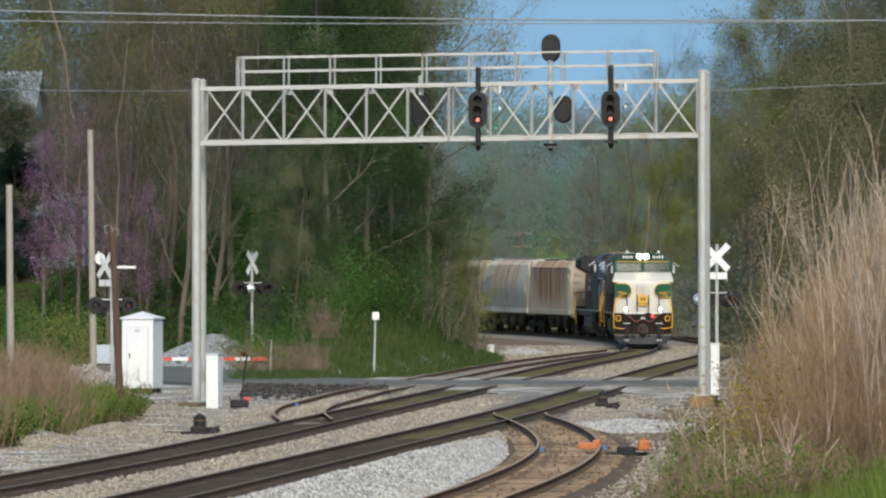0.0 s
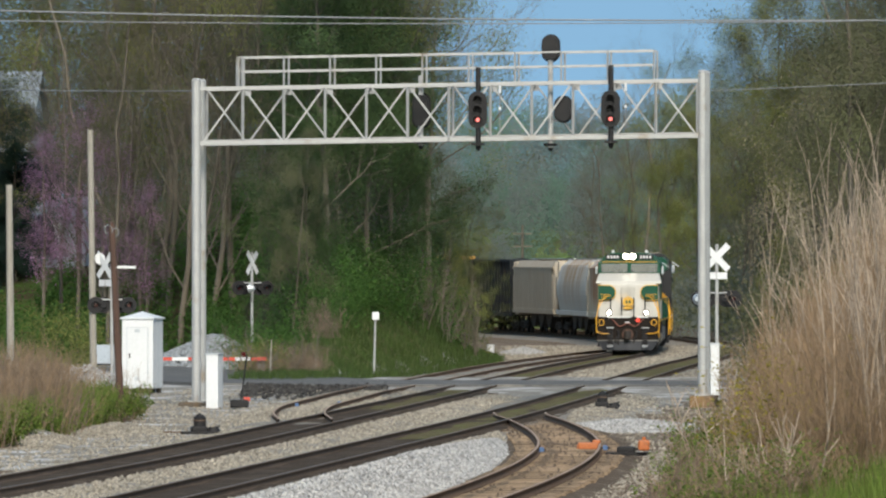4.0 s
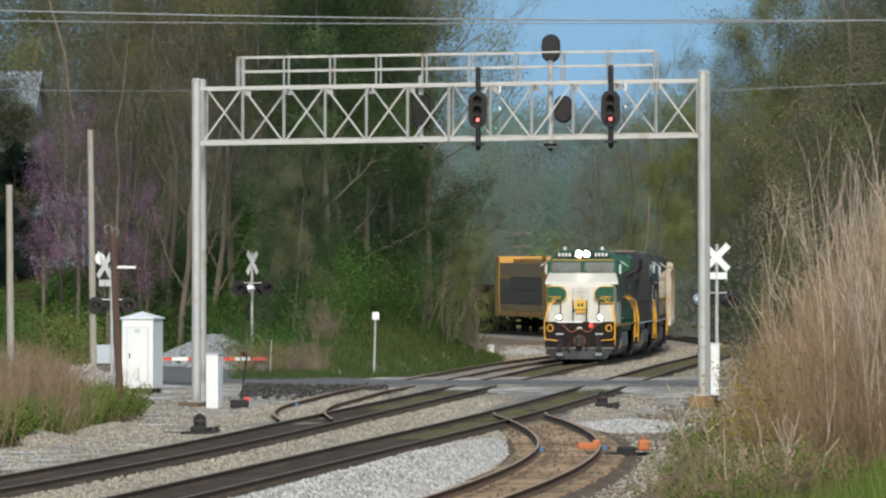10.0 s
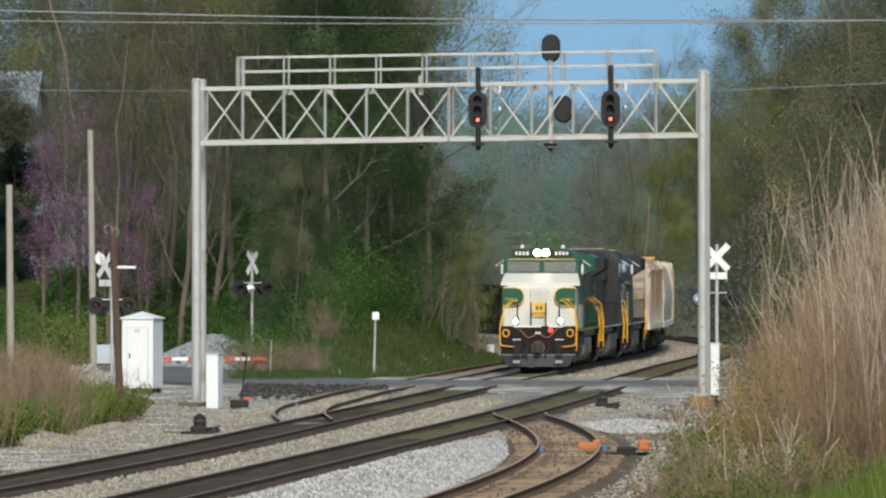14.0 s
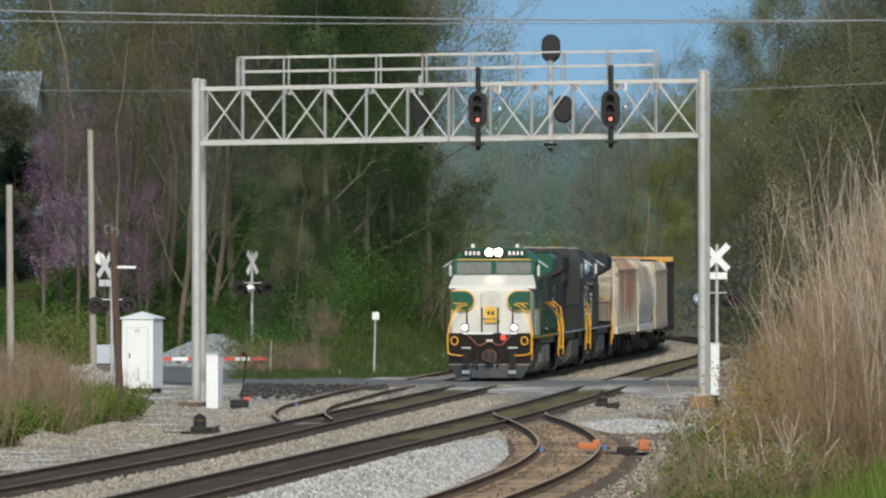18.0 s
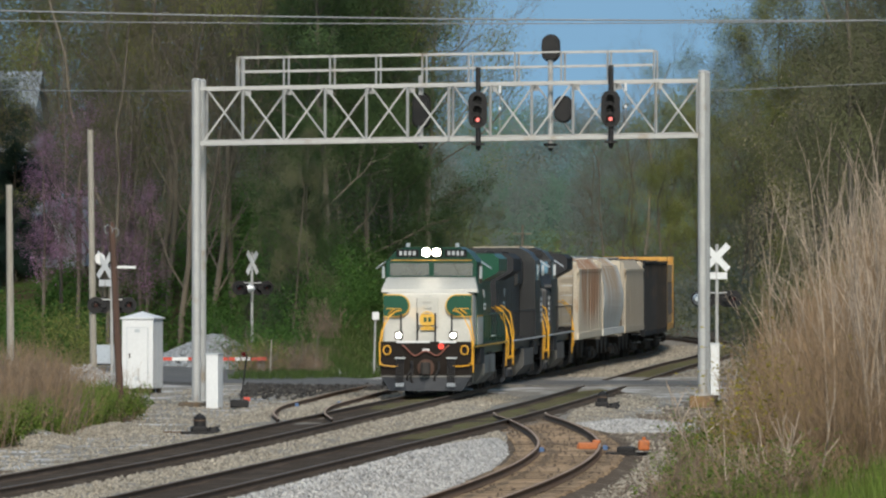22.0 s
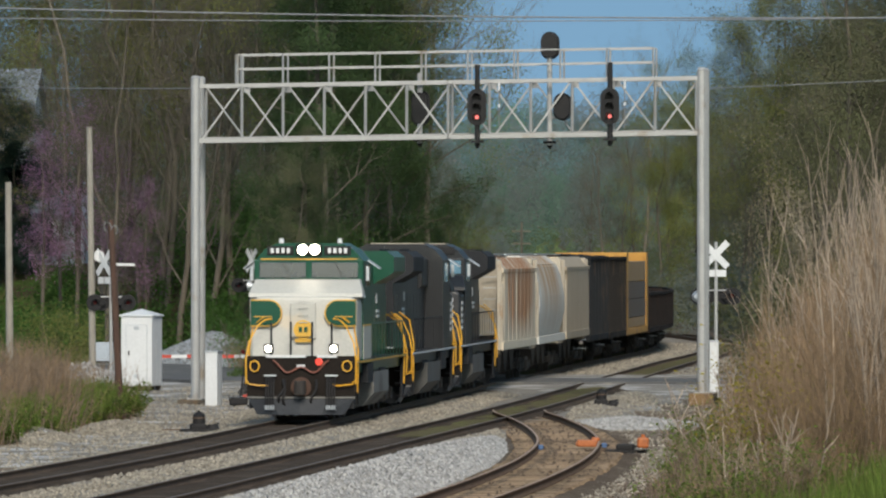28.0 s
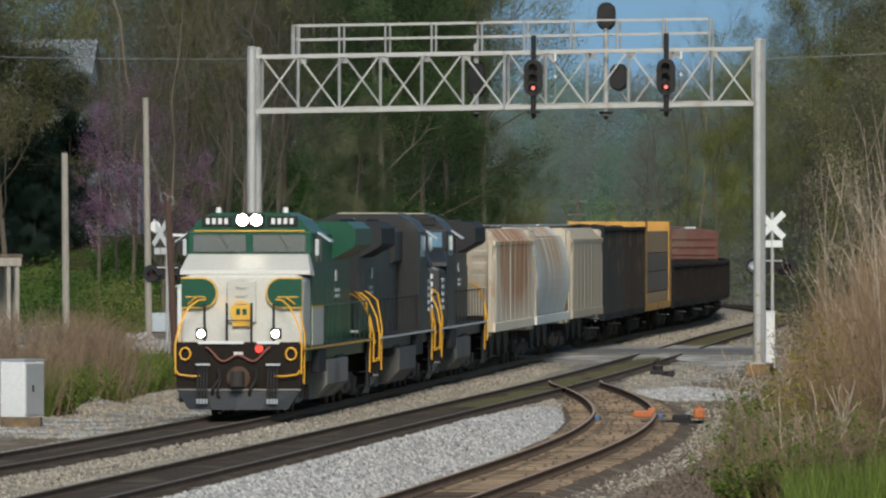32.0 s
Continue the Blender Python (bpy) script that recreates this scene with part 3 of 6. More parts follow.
for w in (0.0, DEEP):
    for z, s in ((10.06, 0.115), (8.27, 0.135)):
        for u0, u1 in ((0.1, 8.25), (8.3, SPAN - 0.1)):
            one("chord", "galv", bridge, bar, (u0, w, bz(u0, z)), (u1, w, bz(u1, z)), s)
    for k, u in enumerate(PAN):
        if w == 0.0 or k % 6 == 0:
            one("upright", "galv", bridge, bar, (u, w, bz(u, 8.3)), (u, w, bz(u, 10.0)), 0.066)
        else:
            one("gusset", "galv", bridge, box, (u, w, bz(u, 9.93)), (0.22, 0.02, 0.2))
        if k < 12:
            a, b = (8.33, 10.0) if (k % 2 == 0) == (w == 0.0) else (10.0, 8.33)
            o = 0.03 if w == 0.0 else -0.03
            one("diagonal", "galv", bridge, bar, (u + 0.06, w + o, bz(u, a)), (PAN[k + 1] - 0.06, w + o, bz(PAN[k + 1], b)), 0.055)
for k, u in enumerate(PAN):
    for z in (10.06, 8.27):
        one("cross_strut", "galv", bridge, bar, (u, 0.06, bz(u, z)), (u, DEEP - 0.06, bz(u, z)), 0.06)
bm = bmesh.new()
for k in range(5):
    u0, u1 = 0.3, SPAN - 0.3
    bar(bm, (u0, 0.25 + k * 0.25, bz(u0, 8.37)), (u1, 0.25 + k * 0.25, bz(u1, 8.37)), 0.16, 0.03)
part("walkway", bm, "galv", bridge, "steel grating walkway")
HP = [1.36 + k * 1.512 for k in range(10)]
for w in (0.0, DEEP):
    for k, u in enumerate(HP):
        one("handrail_post", "galv", bridge, bar, (u, w, bz(u, 10.1)), (u, w, bz(u, 11.08)), 0.048 if k else 0.09)
        if k < 9:
            for z in (11.06, 10.6):
                one("handrail", "galv", bridge, bar, (u + 0.03, w, bz(u, z)), (HP[k + 1] - 0.03, w, bz(HP[k + 1], z)), 0.05)


def capsule(bm, w, h, d, y, n=12):
    """An upright rounded plate."""
    pts = []
    r = w / 2
    for k in range(n + 1):
        a = math.pi * k / n
        pts.append((r * math.cos(a), h / 2 - r + r * math.sin(a)))
    for k in range(n + 1):
        a = math.pi + math.pi * k / n
        pts.append((r * math.cos(a), -h / 2 + r + r * math.sin(a)))
    prism(bm, pts, "y", y, y + d)


def arc_shell(bm, c, r, y0, y1, a0, a1, thick=0.014, n=10):
    """A curved hood along y: part of a thin tube round (c x, c z)."""
    ring = []
    for k in range(n + 1):
        a = radians(a0 + (a1 - a0) * k / n)
        ring.append([bm.verts.new((c[0] + q * math.cos(a), y, c[1] + q * math.sin(a))) for q, y in ((r, y0), (r, y1), (r + thick, y1), (r + thick, y0))])
    for p, q in zip(ring, ring[1:]):
        for j in range(4):
            bm.faces.new((p[j], p[(j + 1) % 4], q[(j + 1) % 4], q[j]))
    bm.faces.new(ring[0])
    bm.faces.new(ring[-1][::-1])
    bmesh.ops.recalc_face_normals(bm, faces=bm.faces[:])


def signal_head(u, w, z, lit, label, tall=1.2, flip=False):
    s = thing("railway_signal", label, "signal", BR @ Matrix.Translation((u, w, bz(u, z))) @ Matrix.Rotation(math.pi if flip else 0, 4, "Z"), group="railway signals")
    bm = bmesh.new()
    capsule(bm, 0.62, tall, 0.03, 0)
    part("backplate", bm, "steel_dark", s)
    bm = bmesh.new()
    capsule(bm, 0.5, tall * 0.86, 0.3, 0.034)
    part("housing", bm, "steel_dark", s)
    for k, dz in enumerate((0.33, 0.0, -0.33)):
        if tall < 1:
            dz *= 0.75
        on = lit and k == 2
        one("lens", "signal_red" if on else "steel_dark", s, rod, (0, -0.03, dz), (0, 0.0, dz), 0.062, n=20, label="lit red lens" if on else "dark lens")
        bm = bmesh.new()
        arc_shell(bm, (0, dz), 0.125, -0.3, 0.0, -25, 205)
        part("hood", bm, "steel_dark", s)
    return s


signal_head(9.25, -0.35, 9.22, True, "black railway signal head with a lit red lamp on the bridge")
signal_head(13.58, -0.35, 9.18, True, "black railway signal head with a lit red lamp on the bridge")
signal_head(11.98, 0.5, 9.2, False, "black railway signal head seen from its rear", tall=0.9, flip=True)
signal_head(11.55, 0.75, 11.2, False, "black railway signal head on a tall mast above the bridge", tall=0.92, flip=True)
signal_head(7.2, 1.9, 9.25, False, "black railway signal head seen from its rear", flip=True)
for u, w, z0, z1, c in ((9.25, -0.2, 8.0, 10.6, "steel_dark"), (13.58, -0.2, 8.0, 10.6, "steel_dark"), (11.55, 0.55, 7.95, 10.9, "galv"), (7.2, 1.7, 8.1, 10.4, "galv")):
    ms = thing("signal_mast", "round steel mast that carries a signal head on the bridge", "mast", BR @ Matrix.Translation((u, w, bz(u, 0))))
    one("pole", c, ms, rod, (0, 0, z0), (0, 0, z1), 0.085, n=14)
    one("bracket", "steel_dark", ms, box, (0, 0.0, z0 + 0.1), (0.4, 0.5, 0.08))
    one("foot", "steel_dark", ms, rod, (0, 0, z0 - 0.12), (0, 0, z0), 0.04, 0.1, n=12)
arm = thing("signal_bracket", "bent galvanised pipe that carries a signal head", "bracket", BR @ Matrix.Translation((11.55, 0.55, bz(11.5, 8.85))))
one("pipe", "galv", arm, pipe, [(0, 0, 0), (0.45, 0, 0), (0.5, 0, 0.05), (0.5, 0, 0.3)], 0.05, n=10)
for u in (9.95, 14.05):
    jb = thing("cable_drop", "small white insulator and dark cable on the bridge", "cable", BR @ Matrix.Translation((u, -0.1, bz(u, 0))))
    one("insulator", "white_paint", jb, rod, (0, 0, 9.75), (0, 0, 10.0), 0.04, n=10)
    one("cable", "wire", jb, rod, (0, 0, 8.5), (0, 0, 9.75), 0.018, n=6)
    one("weight", "white_paint", jb, rod, (0, 0, 9.2), (0, 0, 9.3), 0.04, n=10)


# ---------------------------------------------------------------- level crossing
def road_sheet(name, pts, z, material, label):
    """A road slab from its left and right edges."""
    bm = bmesh.new()
    rows = []
    for (ax, ay), (bx, by) in pts:
        rows.append([bm.verts.new((ax + (bx - ax) * k / 6, ay + (by - ay) * k / 6, z)) for k in range(7)])
    for r, q in zip(rows, rows[1:]):
        for k in range(6):
            bm.faces.new((r[k], r[k + 1], q[k + 1], q[k]))
    g = bmesh.ops.extrude_face_region(bm, geom=bm.faces[:])
    for v in g["geom"]:
        if isinstance(v, bmesh.types.BMVert):
            v.co.z -= 0.12
    bmesh.ops.recalc_face_normals(bm, faces=bm.faces[:])
    me = bpy.data.meshes.new(name)
    bm.to_mesh(me)
    bm.free()
    me.materials.append(M[material])
    return tagged(new(name, me), label, "road", kind="structure")


road_sheet("road", [((-40, 395), (-40, 412)), ((-18, 376), (-19, 402)), ((-12, 360), (-11, 404)), ((-8, 351), (-7, 384)), ((-3, 348), (-2.5, 361)), ((8, 347), (8, 359)), ((12, 346), (13, 358)), ((25, 338), (26, 352)), ((60, 330), (60, 344))], 0.012, "asphalt", "grey asphalt road over the level crossing")


def crossbuck_signal(x, y, yaw, label, top=4.75, sign=True, aside=0.0, lamps=0.0, drop=1.9):
    g = float(ground_z(x, y))
    s = thing("crossing_signal", label, "crossing signal", Matrix.Translation((x, y, g)) @ Matrix.Rotation(radians(yaw), 4, "Z"), group="crossing signals")
    top -= g
    one("mast", "galv", s, rod, (0, 0, 0), (0, 0, top), 0.06, n=14)
    one("mast_base", "aluminium", s, rod, (0, 0, 0), (0, 0, 0.35), 0.2, 0.12, n=14)
    for a in (45, -45):
        bm = bmesh.new()
        m = Matrix.Rotation(radians(a), 4, "Y")
        box(bm, (aside, -0.09 - (0.014 if a > 0 else 0), top - 0.45), (1.22, 0.012, 0.23), m)
        part("crossbuck_blade", bm, "white_paint", s, "white painted blade")
    if sign:
        for dx in (-0.2, 0.2):
            one("track_sign", "white_paint", s, box, (dx + aside, -0.08, top - 1.1), (0.36, 0.012, 0.24), bevel=0.004)
    zl = top - drop
    la = one("light_arm", "galv", s, rod, (-0.75, 0, zl + 0.2), (0.75, 0, zl + 0.2), 0.03, n=8)
    la.matrix_basis = Matrix.Rotation(radians(lamps), 4, "Z")
    for dx, side in ((-0.6, -1), (0.6, -1), (-0.32, 1), (0.32, 1)):
        lamp = one("warning_light", "steel_dark", la, rod, (dx, side * 0.06, zl), (dx, side * 0.09, zl), 0.3, n=24, label="black round backplate")
        one("light_body", "steel_dark", la, rod, (dx, side * 0.02, zl), (dx, -side * 0.14, zl), 0.13, 0.1, n=16)
        one("light_lens", "lens_red", la, rod, (dx, side * 0.09, zl), (dx, side * 0.105, zl), 0.075, n=16, label="unlit red lens")
        bm = bmesh.new()
        arc_shell(bm, (dx, zl), 0.125, side * 0.09, side * 0.36, 0, 180, 0.012)
        part("light_hood", bm, "steel_dark", la)
    one("bell", "aluminium", s, rod, (-0.62, -0.45, zl - 0.02), (-0.62, -0.25, zl - 0.02), 0.08, 0.2, n=18, label="silver crossing bell")
    return s


gm = thing("gate_bracket", "pale raised gate bracket bar behind the crossing signal", "bracket", Matrix.Translation((-11.85, 352.4, 0)))
one("bar", "white_paint", gm, bar, (0.0, 0, 4.2), (0.75, 0, 4.18), 0.09)
one("disc", "white_paint", gm, rod, (-0.55, 0, 4.5), (-0.55, 0.08, 4.5), 0.2, n=16)
one("mount", "galv", gm, bar, (-0.6, 0.04, 4.3), (0.05, 0.04, 4.22), 0.06)
one("mount_post", "galv", gm, rod, (0.0, 0.1, -0.3), (0.0, 0.1, 4.3), 0.045, n=10)
crossbuck_signal(-11.95, 352, -52, "crossing signal mast with white crossbuck and unlit lamps by the road", top=4.72, aside=-0.3, lamps=62)
crossbuck_signal(-7.85, 401, 62, "crossing signal mast with crossbuck turned aside and unlit lamps", top=4.75, sign=False, lamps=-40, aside=-0.15, drop=1.48)
crossbuck_signal(9.6, 342, -12, "crossing signal mast with white crossbuck beside the white cabinet", top=5.0)

gate = thing("crossing_gate", "lowered crossing gate arm in red and white stripes", "crossing gate", Matrix.Translation((-7.3, 386, float(ground_z(-7.3, 386)))) @ Matrix.Rotation(radians(2), 4, "Z"))
one("gate_mechanism", "tank_grey", gate, box, (0.1, 0.1, 0.4), (0.3, 0.35, 0.8), bevel=0.03)
for k in range(9):
    one("arm_stripe", "red_paint" if k % 2 == 0 else "white_paint", gate, box, (0.0 - k * 0.62, -0.24, 0.86), (0.62, 0.05, 0.13))
for dx in (-0.6, -2.4, -4.2):
    one("gate_lamp", "lens_red", gate, rod, (dx, -0.24, 0.95), (dx, -0.24, 1.13), 0.09, n=12)


# ---------------------------------------------------------------- cabinets and boxes
def cabinet(x, y, w, d, h, base, yaw, label, roof=False, door=True, legs=0):
    g = float(ground_z(x, y)) if base is None else base
    c = thing("signal_cabinet", label, "cabinet", Matrix.Translation((x, y, g)) @ Matrix.Rotation(radians(yaw), 4, "Z"), group="signal cabinets")
    z0 = 0.16 if legs else 0.0
    one("body", "white_paint", c, box, (0, 0, z0 + h / 2), (w, d, h), bevel=0.015)
    if roof:
        bm = bmesh.new()
        e = 0.06
        q = [bm.verts.new((sx * (w / 2 + e), sy * (d / 2 + e), z0 + h)) for sx, sy in ((-1, -1), (1, -1), (1, 1), (-1, 1))]
        t = [bm.verts.new((sx * (w / 2 + e), sy * (d / 2 + e), z0 + h + 0.04)) for sx, sy in ((-1, -1), (1, -1), (1, 1), (-1, 1))]
        a = bm.verts.new((0, 0, z0 + h + 0.26))
        bm.faces.new(q[::-1])
        for k in range(4):
            bm.faces.new((q[k], q[(k + 1) % 4], t[(k + 1) % 4], t[k]))
            bm.faces.new((t[k], t[(k + 1) % 4], a))
        part("roof", bm, "white_paint", c, "low white hipped roof")
    else:
        one("roof", "aluminium", c, box, (0, 0, z0 + h + 0.02), (w + 0.06, d + 0.06, 0.04), bevel=0.008)
    if door:
        dr = one("door", "white_paint", c, box, (0, -d / 2 - 0.012, z0 + h * 0.46), (w * 0.66, 0.025, h * 0.82), bevel=0.006)
        for sx in (-1, 1):
            one("door_gap", "aluminium", dr, box, (sx * (w * 0.33 + 0.012), -d / 2 - 0.006, z0 + h * 0.46), (0.02, 0.012, h * 0.84))
        for sz in (-1, 1):
            one("door_gap", "aluminium", dr, box, (0, -d / 2 - 0.006, z0 + h * 0.46 + sz * (h * 0.41 + 0.012)), (w * 0.66, 0.012, 0.02))
        for zz in (0.2, 0.75):
            one("hinge", "aluminium", dr, rod, (w * 0.33 + 0.02, -d / 2 - 0.03, z0 + h * zz), (w * 0.33 + 0.02, -d / 2 - 0.03, z0 + h * zz + 0.14), 0.018, n=8)
        one("handle", "steel_dark", dr, box, (-w * 0.24, -d / 2 - 0.04, z0 + h * 0.47), (0.04, 0.04, 0.16))
        for zz in (0.14, 0.83):
            one("vent", "aluminium", dr, box, (0, -d / 2 - 0.03, z0 + h * zz), (w * 0.16, 0.012, 0.12))
    for sx in (-1, 1):
        one("seam", "aluminium", c, box, (sx * (w / 2 + 0.004), 0, z0 + h / 2), (0.008, 0.03, h * 0.97))
    for k in range(legs):
        one("block", "concrete", c, box, (-w / 2 + 0.12 + k * (w - 0.24) / (legs - 1), -d / 2 + 0.12, 0.08), (0.14, 0.2, 0.16))
        one("block", "concrete", c, box, (-w / 2 + 0.12 + k * (w - 0.24) / (legs - 1), d / 2 - 0.12, 0.08), (0.14, 0.2, 0.16))
    return c


cabinet(-10.49, 340.5, 1.12, 1.3, 2.42, None, -14, "tall white signal cabinet with a door and hipped roof", roof=True, legs=5)
cabinet(-7.4, 316, 0.40, 0.7, 1.75, None, -12, "narrow white equipment box beside the bridge post", door=False)
cabinet(9.22, 331, 0.30, 0.5, 1.95, None, 0, "narrow white equipment box by the bridge post in the brush", door=False)
field_box = cabinet(-11.65, 238.6, 0.74, 0.8, 1.38, -0.1, -34, "white equipment box on a concrete base in weeds", door=False)
# Grey sheet with a handle, added to darken the box's shaded right side.
side_door = one("side_door", "aluminium", field_box, box, (0.385, 0, 0.68), (0.025, 0.72, 1.26), bevel=0.006, label="grey metal sheet on the shaded side of the box")
one("handle", "steel_dark", side_door, box, (0.41, -0.1, 0.7), (0.03, 0.04, 0.16))
fb = tagged(one("concrete_base", "concrete", None, box, (-11.65, 238.6, -0.25), (0.95, 0.9, 0.3), bevel=0.02), "concrete base under a white box", "concrete base")


# ---------------------------------------------------------------- poles and wires
def pole(name, x, y, z0, z1, r, lean, material, label):
    p = thing(name, label, "pole", Matrix.Translation((x, y, z0)) @ Matrix.Rotation(radians(lean), 4, "Y"))
    one("shaft", material, p, rod, (0, 0, -0.3), (0, 0, z1 - z0), r, r * 0.8, n=16)
    return p


far_pole = pole("utility_pole", 5.7, 700, 0.6, 6.75, 0.09, 0, "bark", "distant utility pole with two crossarms")
for z, w in ((5.5, 0.7), (4.6, 0.7)):
    one("crossarm", "bark_pale", far_pole, box, (0, -0.14, z), (2 * w, 0.08, 0.08))
pole("utility_pole", -12.6, 352, -0.34, 9.15, 0.13, -0.8, "wood_pole", "weathered grey wooden pole by the road")
pole("utility_pole", -15.5, 350, -0.34, 7.15, 0.14, -0.5, "wood_pole", "weathered grey wooden pole among weeds")
post = pole("leaning_post", -9.43, 286, -0.2, 5.6, 0.115, -2.8, "wood_rust", "rusty brown leaning post beside the cabinet")
for dx, dz in ((-0.18, 0.1), (0.16, 0.0)):
    one("wire_loop", "wire", post, pipe, [(dx * 0.6 * (1 - math.cos(k * 0.52)), -0.1, 5.5 + dz + 0.13 * math.sin(k * 0.52)) for k in range(10)], 0.014)
pole("marker_post", -2.68, 380, 0.3, 2.35, 0.045, 1.5, "galv", "thin steel post with a small white sign")
tagged(one("marker_sign", "white_paint", None, box, (-2.62, 379.9, 2.25), (0.26, 0.02, 0.3), bevel=0.006), "small white plate on a thin post", "sign")
pole("marker_post", -6.6, 372, -0.3, 1.4, 0.03, 2, "wood_pole", "thin pale stake on the grassy bank")


shelter = thing("shelter", "small weathered wooden shelter with a flat grey roof", "shelter", Matrix.Translation((-16.95, 330, -0.3)) @ Matrix.Rotation(radians(6), 4, "Z"))
one("roof", "concrete", shelter, box, (0, 0, 3.82), (1.6, 2.2, 0.12), bevel=0.01, label="flat grey-brown roof slab")
one("fascia", "wood_pole", shelter, box, (0.0, -1.06, 3.62), (1.5, 0.06, 0.28))
for dx in (-0.62, 0.32, 0.62):
    for dy in (-0.95, 0.95):
        one("post", "wood_pole", shelter, box, (dx, dy, 1.74), (0.14, 0.14, 3.48), bevel=0.01)
one("back_wall", "wood_pole", shelter, box, (0, 1.06, 1.7), (1.5, 0.05, 3.4))
one("side_wall", "siding", shelter, box, (-0.72, 0, 1.7), (0.05, 2.0, 3.4))


def wire(pts_a, pts_b, sag, r, label):
    a, b = Vector(pts_a), Vector(pts_b)
    pts = [a.lerp(b, k / 24) - Vector((0, 0, sag * 4 * (k / 24) * (1 - k / 24))) for k in range(25)]
    v = [p + Vector((0, r * math.cos(j * 1.2566), r * math.sin(j * 1.2566))) for p in pts for j in range(5)]
    f = [(k * 5 + j, k * 5 + (j + 1) % 5, k * 5 + 5 + (j + 1) % 5, k * 5 + 5 + j) for k in range(24) for j in range(5)]
    w = new("overhead_wire", quick("overhead_wire", v, f, "wire"))
    tagged(w, label, "wire", group="overhead wires")


wire((-30, 345, 13.75), (34, 340, 13.05), 0.5, 0.03, "grey overhead wire above the crossing")
wire((-30, 345, 13.2), (34, 340, 13.2), 0.45, 0.02, "thin grey overhead wire above the crossing")
wire((-30, 352, 11.2), (-7.9, 319, 10.0), 0.2, 0.015, "thin grey wire running to the bridge")
wire((8.7, 319, 10.0), (40, 330, 12.2), 0.2, 0.015, "thin grey wire running from the bridge")

# ---------------------------------------------------------------- things in the yard
def heap(name, label, x, y, rx, ry, h, seed, material, count, size, category="gravel pile", core="gravel"):
    """A heap of stones: a lumpy core and loose lumps over it."""
    r = np.random.default_rng(seed)
    t = thing(name, label, category, Matrix.Translation((x, y, float(ground_z(x, y)) - 0.05)))
    bm = bmesh.new()
    bmesh.ops.create_grid(bm, x_segments=28, y_segments=20, size=1)
    for v in bm.verts:
        d = math.hypot(v.co.x, v.co.y)
        n1 = noise.noise(Vector((v.co.x * 2.3 + seed, v.co.y * 2.3, 0)))
        v.co.z = h * max(0.0, 1 - d * (1 + 0.25 * n1)) ** 0.8 * (1 + 0.25 * n1)
        v.co.x *= rx
        v.co.y *= ry
    part("core", bm, core, t)
    u, w = r.uniform(-1, 1, count), r.uniform(-1, 1, count)
    d = np.hypot(u, w)
    k = d < 0.98
    u, w, d = u[k], w[k], d[k]
    z = h * np.clip(1 - d, 0, 1) ** 0.8
    lumps = stone_mesh(seed, np.stack([u * rx, w * ry, z], 1), size, material)
    ob = new("rubble", lumps)
    ob.parent = t
    ob["kind"] = "stuff"
    return t


def stone_mesh(seed, pts, size, material):
    """Rough eight-sided lumps at pts."""
    r = np.random.default_rng(seed)
    n = len(pts)
    b = np.array([(1, 0, 0), (0, 1, 0), (-1, 0, 0), (0, -1, 0), (0, 0, 1), (0, 0, -1)], float)
    s = size * r.uniform(0.5, 1.3, (n, 1, 1)) * r.uniform(0.6, 1.2, (n, 6, 1))
    a = r.uniform(0, 6.3, n)
    v = b[None] * s
    ca, sa = np.cos(a)[:, None], np.sin(a)[:, None]
    v = np.stack([v[..., 0] * ca - v[..., 1] * sa, v[..., 0] * sa + v[..., 1] * ca, v[..., 2] * 0.8], -1) + r.normal(0, size * 0.18, (n, 6, 3))
    v = (v + np.asarray(pts)[:, None]).reshape(-1, 3)
    f = np.array([(0, 1, 4), (1, 2, 4), (2, 3, 4), (3, 0, 4), (1, 0, 5), (2, 1, 5), (3, 2, 5), (0, 3, 5)])
    f = (f[None] + np.arange(n)[:, None, None] * 6).reshape(-1, 3)
    return quick("stones", v, f, material)


def stones(name, label, seed, pts, size, material):
    return tagged(new(name, stone_mesh(seed, pts, size, material)), label, "stones", kind="stuff")


heap("gravel_pile", "blue-grey gravel pile beyond the road", -10.1, 428, 3.4, 4, 1.6, 81, "stone_grey", 9000, 0.08, core="stone_grey")
heap("rock_pile", "pile of broken white rock beside the cabinet", -12.7, 346, 2.2, 5.0, 0.75, 82, "stone_white", 1300, 0.16, "rock pile")
heap("ballast_heap", "low heap of pale ballast beside the track", -9.1, 272, 1.5, 7.0, 0.36, 83, "stone", 5000, 0.06, "ballast heap")
heap("ballast_heap", "low heap of pale ballast along the weeds", -10.7, 257, 1.3, 6.0, 0.4, 84, "stone", 4000, 0.06, "ballast heap")
heap("ballast_heap", "low spread of white ballast beside the switch", 5.4, 281, 2.3, 8.0, 0.28, 85, "stone_white", 7000, 0.06, "ballast heap")


heap("ballast_heap", "low spread of white ballast at the foot of the bank", 4.1, 497, 1.7, 11.0, 0.5, 86, "stone_white", 5000, 0.085, "ballast heap")


